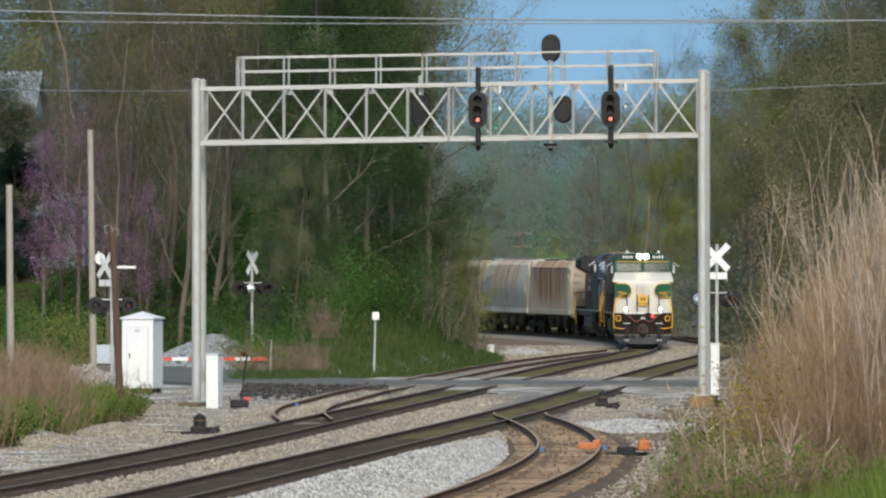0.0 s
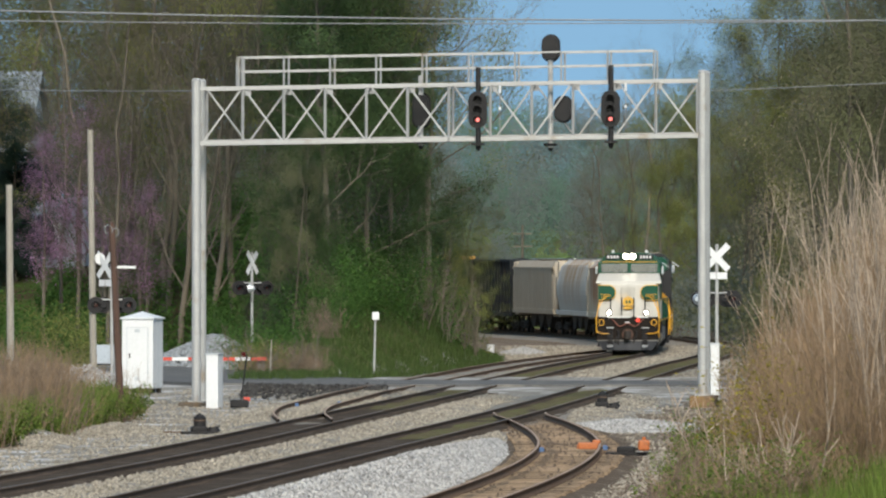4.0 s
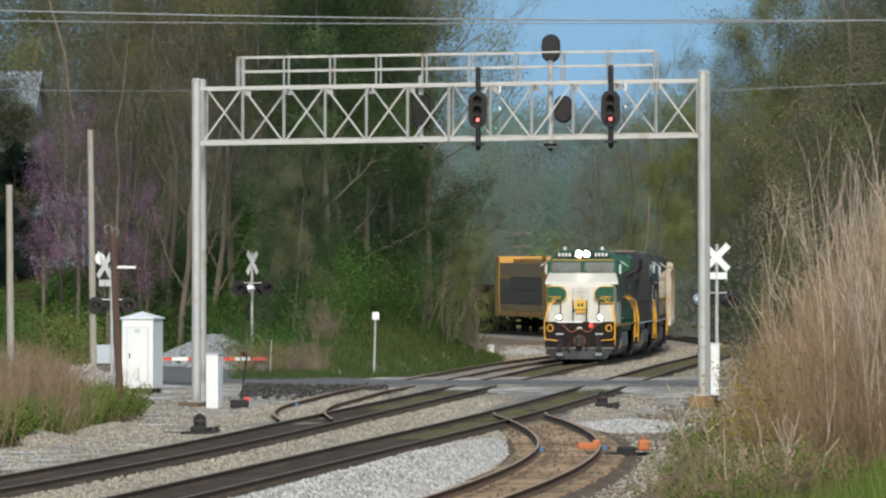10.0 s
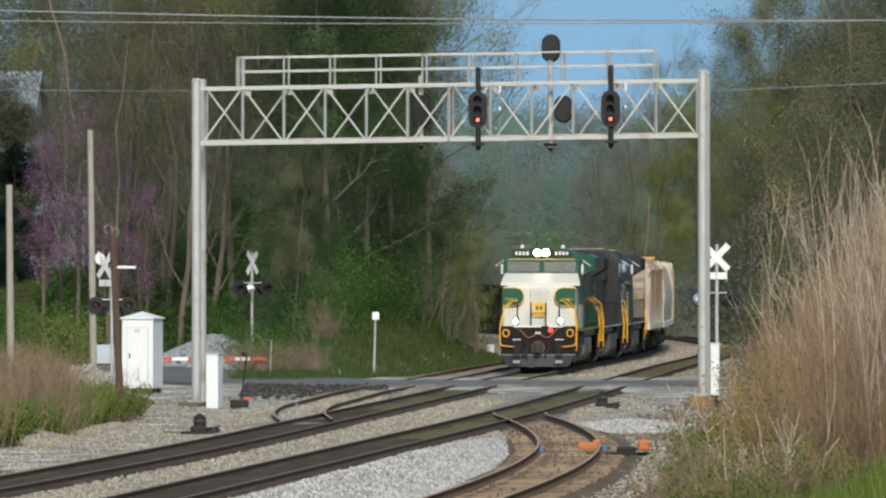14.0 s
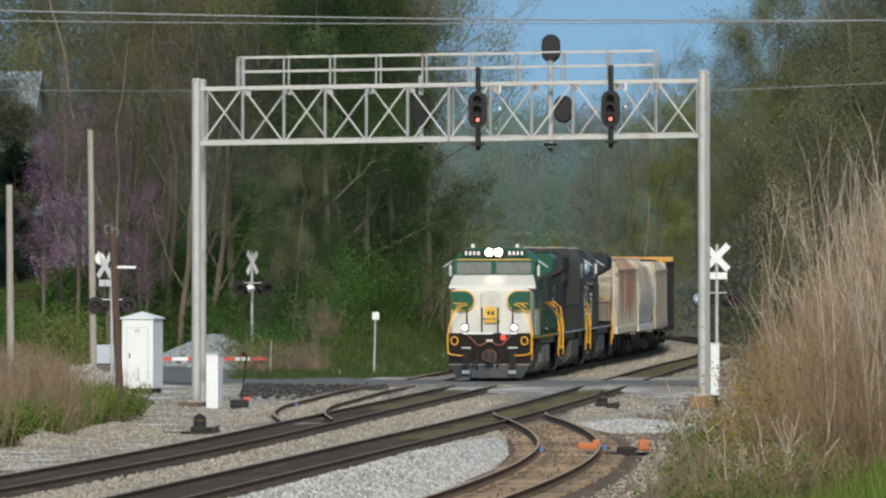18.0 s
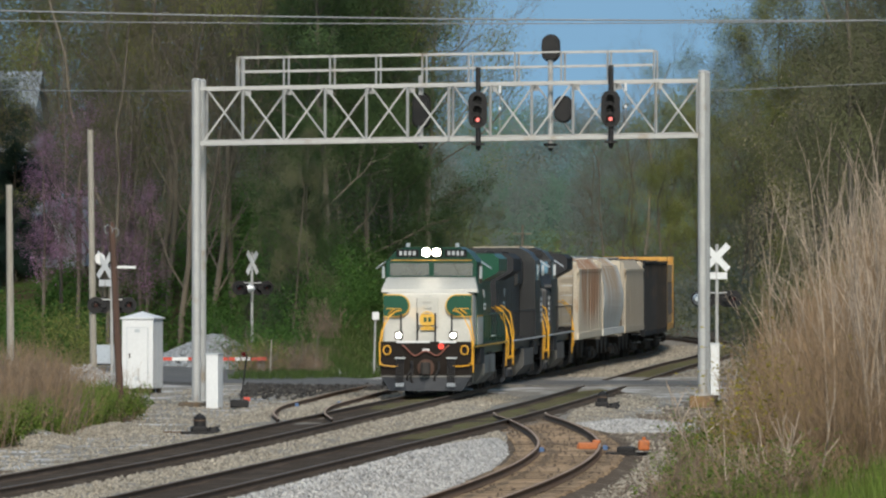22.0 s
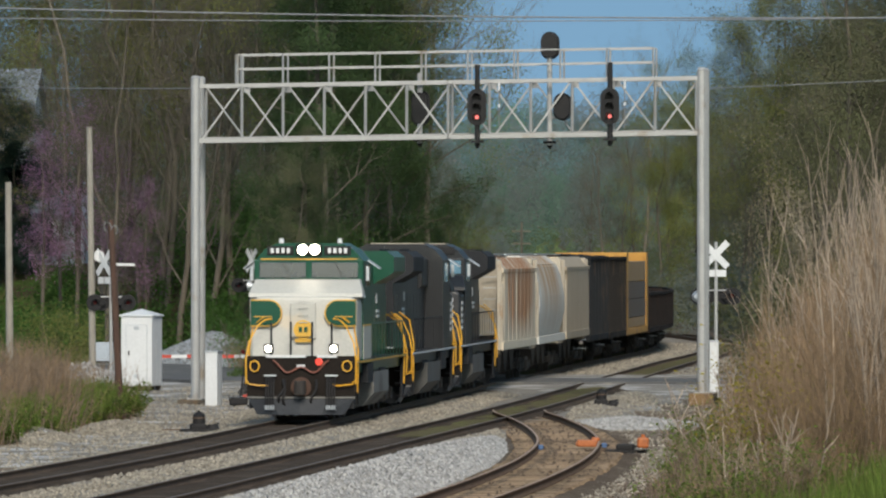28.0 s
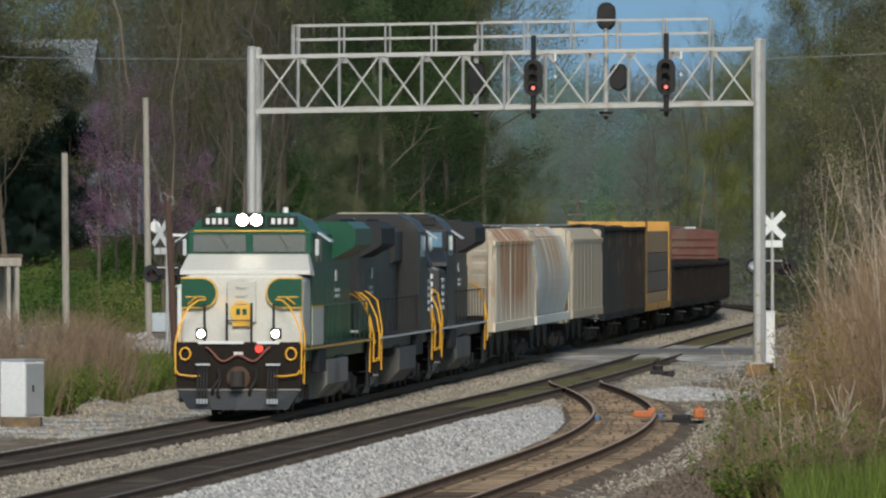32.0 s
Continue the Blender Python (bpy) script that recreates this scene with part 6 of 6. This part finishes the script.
for x in np.arange(-34, -9, 2.4):
    plant(rng.choice(["bare", "twiggy", "olive", "spring", "spring", "slender"]), float(x) + rng.uniform(-0.8, 0.8), 462 + rng.uniform(0, 22), rng.uniform(0.95, 1.25), rng.uniform(0, 6.3))
# tall bare trees standing at the front of the wood
for x, y, k, sc in ((-12.2, 452, "twiggy", 1.0), (-11.0, 446, "bare", 1.0), (-9.6, 450, "twiggy", 1.1), (-8.3, 444, "slender", 1.05), (-7.2, 448, "twiggy", 0.95), (-6.1, 438, "bare", 1.0), (-5.2, 442, "twiggy", 1.05), (-5.4, 446, "slender", 1.1), (-4.6, 452, "twiggy", 1.0), (-3.9, 442, "bare", 0.95), (-3.2, 450, "twiggy", 0.9), (-19.6, 462, "twiggy", 0.95), (-17.9, 459, "bare", 0.9), (-16.2, 463, "twiggy", 1.0), (-14.2, 458, "slender", 1.0), (-13.3, 466, "twiggy", 1.05)):
    plant(k, x, y, sc, rng.uniform(0, 6.3))
# the wood across the tracks
for y, x0, kinds in ((352, 14.5, "slender willow willow"), (372, 15.5, "willow olive twiggy"), (400, 17.5, "twiggy olive slender"), (440, 19.5, "bare spring olive"), (490, 21.0, "slender twiggy bare"), (540, 20.8, "slender bare twiggy olive"), (580, 19.8, "bare slender olive twiggy"), (630, 21.3, "olive bare slender")):
    x = x0
    while x < x0 + 16:
        plant(rng.choice(kinds.split()), x + rng.uniform(-0.5, 0.5), y + rng.uniform(-6, 6), rng.uniform(0.8, 1.1), rng.uniform(0, 6.3))
        x += rng.uniform(1.4, 2.5)
# trees round the far end of the curve
for x, y, k, sc in ((21.6, 590, "willow", 1.1), (22.4, 575, "spring", 1.1), (23.4, 545, "willow", 1.1), (25.0, 560, "spring", 1.15), (19.0, 562, "willow", 1.0), (20.0, 578, "spring", 1.0), (17.2, 606, "willow", 0.85), (14.6, 640, "spring", 0.72), (16.4, 620, "slender", 0.9), (13.2, 660, "slender", 0.85), (12.2, 670, "bare", 0.72), (14.2, 690, "twiggy", 0.8), (11.4, 690, "slender", 0.75), (17.2, 650, "spring", 0.82), (16.0, 690, "bare", 0.8), (10.6, 705, "slender", 0.62), (20.2, 610, "bare", 0.95), (18.4, 604, "slender", 0.8), (20.4, 596, "olive", 0.95), (20.0, 628, "twiggy", 1.0), (20.2, 640, "olive", 1.0), (19.8, 642, "willow", 0.85), (17.3, 655, "spring", 0.7), (21.0, 630, "willow", 1.0)):
    plant(k, x, y, sc, rng.uniform(0, 6.3))


def far_wood(name, label, seed, y0, y1, x0, x1, count, tree_h, leaf, size, per):
    """Distant woodland as one mass of ragged crowns, each in one of the tones, of many leaves turned to the light."""
    r = np.random.default_rng(seed)
    tx, ty = r.uniform(x0, x1, count), r.uniform(y0, y1, count)
    h = tree_h * r.uniform(0.7, 1.2, count)
    base = np.stack([tx, ty, ground_z(tx, ty)], 1)
    tones = leaf.split()
    tone = r.integers(0, len(tones), count)
    c, hh = np.repeat(base, per, 0), np.repeat(h, per)
    d = r.normal(0, 1, (count * per, 3))
    d /= np.linalg.norm(d, axis=1)[:, None]
    lump = 1 + 0.3 * np.sin(d[:, :1] * 5 + c[:, :1]) * np.sin(d[:, 2:] * 6 + c[:, 1:2]) + 0.15 * np.sin(d[:, :1] * 14 + c[:, 1:2]) * np.sin(d[:, 2:] * 17)
    rad = r.uniform(0.3, 1.0, (count * per, 1)) ** 0.4
    c = c + d * rad * lump * np.stack([hh * 0.32, hh * 0.32, hh * 0.5], 1)
    c[:, 2] += hh * 0.46
    n = len(c)
    u, w = blades(r, d * 0.45 + np.array([0, -0.55, 0.7]), 0.16)
    s = size * r.uniform(0.5, 1.3, (n, 1))
    v = np.stack([c - u * s, c + w * s * 0.7, c + u * s, c - w * s * 0.7], 1).reshape(-1, 3)
    me = quick(name, v, np.arange(n * 4).reshape(-1, 4), tones[0])
    for q in tones[1:]:
        me.materials.append(M[q])
    me.polygons.foreach_set("material_index", np.repeat(tone, per).astype(np.int32))
    me.shade_smooth()
    return tagged(new(name, me), label, "woodland", kind="stuff")


# The haze over the hill is carried by these leaf tones.
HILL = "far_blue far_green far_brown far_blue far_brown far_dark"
far_wood("far_woods", "woodland on a distant hill, blue-green haze put into its leaf colours", 31, 1150, 1420, -14, 62, 150, 13.5, HILL, 0.16, 3000)
far_wood("far_woods", "woodland farther along the hill, blue-green haze put into its leaf colours", 37, 1150, 1500, -120, -16, 110, 13.5, HILL, 0.4, 300)
far_wood("far_woods", "woodland on the shoulder of the hill, blue-green haze put into its leaf colours", 38, 1150, 1500, 64, 160, 110, 13.5, HILL, 0.4, 300)
far_wood("far_woods", "darker trees at the foot of the hill, tinted with blue-green haze", 39, 1055, 1140, -8, 58, 26, 12, "far_dark far_blue far_green", 0.14, 2600)
far_wood("far_woods", "soft green woodland beyond the curve, tinted with haze", 32, 900, 1050, -20, 60, 110, 10, "far_olive far_blue far_twig far_brown", 0.11, 2600)
far_wood("far_woods", "low green thicket beyond the curve, tinted with haze", 33, 700, 880, -20, 40, 230, 5.6, "far_olive far_twig far_twig", 0.08, 1500)
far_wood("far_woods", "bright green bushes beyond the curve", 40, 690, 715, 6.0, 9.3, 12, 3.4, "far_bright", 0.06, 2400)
far_wood("far_woods", "olive and brown thicket behind the second track", 34, 570, 700, 13, 44, 190, 4.5, "leaf_olive far_twig leaf_brown", 0.07, 900)
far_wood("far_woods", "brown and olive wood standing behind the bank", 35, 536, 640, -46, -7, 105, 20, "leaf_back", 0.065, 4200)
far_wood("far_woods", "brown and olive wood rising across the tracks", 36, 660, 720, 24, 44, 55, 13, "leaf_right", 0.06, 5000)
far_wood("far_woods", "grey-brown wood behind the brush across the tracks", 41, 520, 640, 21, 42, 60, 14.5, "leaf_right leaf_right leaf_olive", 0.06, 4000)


def bush_cloud(name, label, seed, spots, leaf, count, size, spread, category="bush"):
    r = np.random.default_rng(seed)
    c = np.array([(x, y, float(ground_z(x, y)) + z) for x, y, z in spots])
    ob = new(name, leaves(r, c, count, spread, size, name, leaf))
    return tagged(ob, label, category, kind="stuff")


r = np.random.default_rng(39)
spots = []
while len(spots) < 120:
    y = r.uniform(425, 520)
    spots.append((float(bank_edge(y)) - r.uniform(3.3 if y < 448 else 1.2, 6.0), y, r.uniform(0.1, 2.6)))
bush_cloud("undergrowth", "green bushes leaning over the edge of the bank", 45, spots[:75], "leaf_bush", 34000, 0.055, 0.5)
bush_cloud("undergrowth", "olive bushes leaning over the edge of the bank", 46, spots[75:], "leaf_olive", 20000, 0.05, 0.55)
r = np.random.default_rng(40)
spots = []
while len(spots) < 260:
    y = r.uniform(372, 440)
    x = float(bank_edge(y)) - r.uniform(4.0, 11)
    if x > -7.2 and not (x < -3.5 and y < 396):
        spots.append((x, y, r.uniform(0.1, 1.5)))
shrubs = [(r.uniform(-17.5, -13.2), r.uniform(378, 404), r.uniform(0.2, 2.3)) for _ in range(30)]
bush_cloud("undergrowth", "yellow-green shrubs beside the road", 49, shrubs, "leaf_spring", 11000, 0.045, 0.4)
side = [(r.uniform(-11.0, -4.5), r.uniform(434, 458), r.uniform(0.1, 2.0)) for _ in range(70)]
bush_cloud("undergrowth", "bright green bushes at the foot of the tall trees", 48, side, "leaf_bush", 34000, 0.055, 0.5)
front = [(float(bank_edge(q)) - r.uniform(3.2, 7.0), q, r.uniform(0.1, 1.9)) for q in r.uniform(390, 448, 90)]
bush_cloud("undergrowth", "bright green bushes at the top of the grassy slope", 47, front, "leaf_bush", 36000, 0.05, 0.45)
bush_cloud("undergrowth", "fresh green undergrowth on the wooded bank", 41, spots, "leaf_bush", 60000, 0.06, 0.55)
spots = [(r.uniform(-24, -8), r.uniform(448, 475), r.uniform(0.1, 2.2)) for _ in range(160)]
bush_cloud("undergrowth", "green undergrowth at the foot of the wood", 42, spots, "leaf_bush", 40000, 0.09, 0.5)
spots = [(r.uniform(11.5, 21), r.uniform(362, 400), r.uniform(0.2, 3.6)) for _ in range(120)]
bush_cloud("undergrowth", "olive undergrowth beside the road", 43, spots, "leaf_olive", 36000, 0.085, 0.6)
spots = [(r.uniform(-7, 3), r.uniform(395, 440), r.uniform(0.5, 3.4)) for _ in range(120)]
spots = [q for q in spots if q[0] < float(bank_edge(q[1])) - 4.2][:34]
bush_cloud("undergrowth", "brown bare undergrowth on the wooded bank", 44, spots, "leaf_brown", 22000, 0.05, 0.6)


# ---------------------------------------------------------------- brush and grass
def stems(seed, n, height, radius, lean, area, twigs, name, material, fan=0.45):
    """A clump of thin upright stems with side twigs."""
    r = np.random.default_rng(seed)
    lines, side, tips = [], [], []
    for _ in range(n):
        p = np.array([r.normal(0, area), r.normal(0, area), -0.1])
        h = height * r.uniform(0.5, 1.05)
        d = np.array([r.normal(0, lean), r.normal(0, lean), 1.0])
        pts = [p]
        for k in range(6):
            d = d + r.normal(0, 0.06, 3)
            d /= np.linalg.norm(d)
            pts.append(pts[-1] + d * h / 6)
        pts = np.array(pts)
        lines.append((pts, np.linspace(radius, radius * 0.3, 7), 3))
        for _ in range(twigs):
            f = r.uniform(0.2, 0.95) * 6
            i = min(int(f), 5)
            q = pts[i] + (pts[i + 1] - pts[i]) * (f - i)
            e = d + r.normal(0, fan, 3)
            e /= np.linalg.norm(e)
            l2 = h * r.uniform(0.12, 0.3)
            e2 = e + r.normal(0, 0.2, 3)
            pp = np.array([q, q + e * l2 * 0.5, q + e * l2 * 0.5 + e2 * l2 * 0.5])
            side.append((pp, np.array([0.5, 0.35, 0.15]) * radius, 3))
            tips.append(pp[2])
    return tubes(lines, name, material), tubes(side, "twig_spray", material), np.array(tips)


def brush_kind(seed, label, n, height, radius, lean, area, twigs, material, leaf=None, count=0, size=0.03, fan=0.45):
    me, spray, tips = stems(seed, n, height, radius, lean, area, twigs, "stem_tuft", material, fan)
    t = thing("brush_clump", label, "brush", group="brush on the bank")
    for q in (new("stem_tuft", me), new("twig_spray", spray)):
        q.parent = t
        q["kind"] = "stuff"
    if leaf:
        lv = new("foliage", leaves(np.random.default_rng(seed), tips, count, 0.06, size, "foliage", leaf))
        lv.parent = t
    return t


BRUSH = [brush_kind(51, "clump of tall brown bare stems", 34, 5.0, 0.013, 0.10, 0.45, 14, "twig", fan=0.27),
         brush_kind(52, "clump of tall pale straw-coloured stems", 9, 5.6, 0.022, 0.08, 0.5, 6, "twig_pale", fan=0.26),
         brush_kind(53, "tangle of brown twigs with yellow new leaves", 30, 4.0, 0.012, 0.17, 0.45, 9, "twig", "leaf_yellow", 800, 0.055),
         brush_kind(54, "tangle of low brown twigs with green leaves", 70, 2.2, 0.010, 0.28, 0.5, 9, "twig", "grass_bright", 2600, 0.04),
         brush_kind(55, "clump of tall reddish brown dry weeds", 64, 2.7, 0.015, 0.13, 0.5, 7, "twig_red"),
         brush_kind(56, "bright green leafy bush", 40, 1.1, 0.008, 0.3, 0.4, 8, "twig", "grass_bright", 3600, 0.045),
         brush_kind(57, "few thick pale curved saplings", 5, 3.2, 0.034, 0.28, 0.5, 6, "twig_pale"),
         brush_kind(58, "slim grey leaning saplings with a mist of buds", 4, 3.4, 0.03, 0.22, 0.6, 14, "bark_pale", "leaf_olive", 700, 0.03)]
used = set()
rng = random.Random(9)


def brush(k, x, y, s):
    m = Matrix.Translation((x, y, float(ground_z(x, y)))) @ Matrix.Rotation(rng.uniform(0, 6.3), 4, "Z") @ Matrix.Diagonal((0.6 + 0.4 * s, 0.6 + 0.4 * s, s, 1))
    if k in used:
        return copy_thing(BRUSH[k], m)
    used.add(k)
    BRUSH[k].matrix_basis = m
    return BRUSH[k]


def foot(y):
    """Where the brushy bank begins."""
    return 5.3 + (y - 198) * 0.0336


for k in range(170):
    y = rng.uniform(176, 286)
    o = rng.uniform(0, 1) ** 0.85 * 5.0
    tall = float(np.interp(o, [0, 0.4, 1.0, 2.0, 3.2, 5.0], [1.5, 2.4, 3.8, 4.9, 5.7, 6.2])) * rng.uniform(0.72, 1.06)
    kind = rng.choice(([0, 0, 0, 1] if o > 1.8 else [0, 0, 1, 0, 2]) if o > 0.6 else [3, 4, 4, 5])
    brush(kind, foot(y) + 0.75 + o, y, tall / (5.0, 5.6, 4.2, 2.6, 2.8, 2.6)[kind])
for k in range(15):
    y = rng.uniform(186, 246)
    o = rng.uniform(0.4, 1.5)
    brush(2, foot(y) + 0.5 + o, y, rng.uniform(0.62, 0.86) + 0.16 * o)
for k in range(26):
    y = rng.uniform(165, 225)
    brush(rng.choice([3, 4, 5, 5]), foot(y) + rng.uniform(0.0, 2.0), y, rng.uniform(0.6, 1.0))
for k in range(16):
    y = rng.uniform(172, 250)
    brush(6, foot(y) + rng.uniform(0.9, 2.2), y, rng.uniform(0.6, 0.9))


for k in range(56):
    y = rng.uniform(250, 298)
    x = float(np.interp(y, [240, 253, 287, 300], [-12.2, -11.5, -9.7, -9.7])) - rng.uniform(0, 1) ** 1.5 * 3.0
    kind = rng.choice([4, 4, 5, 0, 5, 5])
    brush(kind, x, y, rng.uniform(0.75, 1.25) * float(np.interp(x / y, [-0.0454, -0.0396, -0.0367, -0.0338], [1.35, 1.0, 0.55, 0.22])) if kind == 4 else rng.uniform(0.35, 0.55) if kind == 0 else rng.uniform(0.7, 1.2))


for k in range(9):
    y = rng.uniform(262, 296)
    brush(0, y * rng.uniform(-0.0455, -0.0392), y, rng.uniform(0.5, 0.68))
for k in range(18):
    y = rng.uniform(380, 402)
    brush(rng.choice([3, 4, 4, 7]), -7.7 + rng.uniform(0, 3.1), y, rng.uniform(0.55, 1.0))


for k in range(40):
    y = rng.uniform(166, 240)
    o = rng.uniform(-0.3, 1.3)
    k6 = rng.choice([5, 5, 5, 5, 6])
    brush(k6, foot(y) + 0.3 + o + (0.5 if k6 == 6 else 0), y, rng.uniform(0.7, 1.2))


for k in range(9):
    y = rng.uniform(436, 474)
    brush(7, float(bank_edge(y)) - rng.uniform(0.9, 4.0), y, rng.uniform(0.9, 1.6))


def grass_patch(name, label, seed, xs, ys, n, h, material, test=None):
    """Many upright blades."""
    r = np.random.default_rng(seed)
    x, y = r.uniform(*xs, n), r.uniform(*ys, n)
    if test is not None:
        keep = test(x, y)
        x, y = x[keep], y[keep]
    n = len(x)
    z = ground_z(x, y)
    hh = h * r.uniform(0.4, 1.2, n)
    a = r.uniform(0, 6.3, n)
    w = 0.014 + 0.008 * r.uniform(0, 1, n)
    tip = np.stack([x + r.normal(0, 0.22, n) * hh, y + r.normal(0, 0.22, n) * hh, z + hh], 1)
    p = np.stack([x - w * np.cos(a), y - w * np.sin(a), z - 0.02], 1)
    q = np.stack([x + w * np.cos(a), y + w * np.sin(a), z - 0.02], 1)
    v = np.stack([p, q, tip], 1).reshape(-1, 3)
    ob = new(name, quick(name, v, np.arange(n * 3).reshape(-1, 3), material))
    return tagged(ob, label, "grass", kind="stuff")


def left_weeds(x, y):
    return (x < main_left(y) - 3.2) & (x < np.interp(y, [240, 253, 287, 300], [-12.2, -11.4, -9.5, -9.6]))


grass_patch("dry_weeds", "tall dry straw-coloured weeds beside the track", 61, (-18, -7.5), (232, 300), 5000, 0.9, "dry_grass", left_weeds)
grass_patch("green_weeds", "green weeds growing beside the track", 62, (-14, -8.5), (250, 292), 44000, 1.15, "grass_bright", left_weeds)
grass_patch("bank_grass", "bright green grass on the slope", 63, (-8, 7), (362, 540), 110000, 0.35, "grass_bank", lambda x, y: (x < bank_edge(y) + 0.2) & (x > bank_edge(y) - 6))
grass_patch("bank_grass", "rough grass on the brushy bank", 64, (3.5, 13), (158, 320), 110000, 0.85, "grass_bright", lambda x, y: x > np.interp(y, [100, 187, 268, 320], [3.4, 5.4, 8.4, 11.0]))


# ---------------------------------------------------------------- loose stone
def bed_z(o):
    return np.interp(np.abs(o), [0, 0.9, 1.75, 3.0], [-0.18, -0.175, -0.2, -0.42])


r = np.random.default_rng(70)
n = 58000
y = 150 + 186 * r.uniform(0, 1, n) ** 1.5
o = r.uniform(-2.9, 2.9, n)
keep = np.abs(o) > 1.1
x = main_left(y) + o
stones("loose_ballast", "grey crushed stones on the main track bed", 71, np.stack([x, y, bed_z(o)], 1)[keep], 0.055, "stone")
y = 150 + 186 * r.uniform(0, 1, n) ** 1.5
o = r.uniform(-2.9, 2.9, n)
keep = (np.abs(o) > 1.1) & (np.abs(main_right(y) + o - spur(y)) > 1.4)
x = main_right(y) + o
stones("loose_ballast", "grey crushed stones on the second track bed", 72, np.stack([x, y, bed_z(o)], 1)[keep], 0.055, "stone")
y = 148 + 148 * r.uniform(0, 1, 48000) ** 1.2
f = r.uniform(0, 1, 48000)
lo, hi = main_right(y) + 1.5, spur(y) - 1.35
x = lo + f * (hi - lo)
keep = hi - lo > 0.3
z = -0.36 + np.minimum(f, 1 - f) * np.clip(hi - lo, 0, 3) * 0.45
stones("loose_ballast", "white crushed stones heaped between the tracks", 73, np.stack([x, y, z], 1)[keep], 0.06, "stone_white")
n = 26000
y = 225 + 120 * r.uniform(0, 1, n)
x = r.uniform(-13, 9.5, n)
keep = ground_z(x, y) < -0.1
keep &= (np.abs(x - main_left(y)) > 2.6) & (np.abs(x - main_right(y)) > 2.6) & (np.abs(x - spur(y)) > 1.4)
keep &= (x < spur(y) + 1.4) | (r.uniform(0, 1, n) < 0.45)
stones("loose_gravel", "scattered grey gravel over the yard", 74, np.stack([x, y, ground_z(x, y)], 1)[keep], 0.055, "stone")
n = 36000
y = 346 + 190 * r.uniform(0, 1, n) ** 1.3
x = main_left(y) + r.uniform(-2.6, 7.2, n) - np.clip(y - 430, 0, 60) / 60 * r.uniform(0, 6, n)

keep = (np.abs(x - main_left(y)) > 1.0) & (np.abs(x - main_right(y)) > 1.0) & (np.abs(np.abs(x - siding(y)) - 0.75) > 0.15)
stones("loose_ballast", "pale crushed stones beyond the road", 78, np.stack([x, y, grade(y) - 0.2], 1)[keep], 0.075, "stone")
n = 5000
y = 166 + 80 * r.uniform(0, 1, n)
x = spur(y) + r.choice([-1, 1], n) * r.uniform(1.35, 2.6, n)
stones("loose_gravel", "dirty stones along the diverging track", 75, np.stack([x, y, np.full(n, -0.33)], 1), 0.06, "stone")
n = 9000
y = 160 + 60 * r.uniform(0, 1, n)
x = r.uniform(1.5, 7.5, n)
keep = (x > spur(y) + 1.4)
stones("loose_clods", "dark clods of earth beside the diverging track", 76, np.stack([x, y, np.full(n, -0.35)], 1)[keep], 0.07, "clod")
n = 2600
y = 343.5 + r.normal(0, 3.4, n)
x = -7.0 + 5.0 * r.uniform(0, 1, n) ** 1.5
y -= np.clip(x + 4, 0, 3) * -0.6
stones("loose_rubble", "dark broken asphalt along the road edge", 79, np.stack([x, y, ground_z(x, y) + r.uniform(-0.05, 0.04, n)], 1), 0.09, "stone_dark")
n = 700
y = 176 + 100 * r.uniform(0, 1, n) ** 0.6
x = spur(y) + r.uniform(-1.25, 1.25, n)
keep = np.abs(np.abs(x - spur(y)) - 0.75) > 0.1
stones("loose_clods", "dirty stones scattered over the old ties", 80, np.stack([x, y, np.full(n, -0.165)], 1)[keep], 0.04, "clod")
n = 9000
y = r.uniform(280, 345, n)
o = r.uniform(-2.3, 2.3, n)
x = siding(y) + o
keep = (np.abs(np.abs(o) - 0.75) > 0.12) & (np.abs(x - main_left(y)) > 1.5)
stones("loose_ballast", "pale stones over the siding", 77, np.stack([x, y, bed_z(o / 0.8) + 0.03], 1)[keep], 0.06, "stone")
motions()
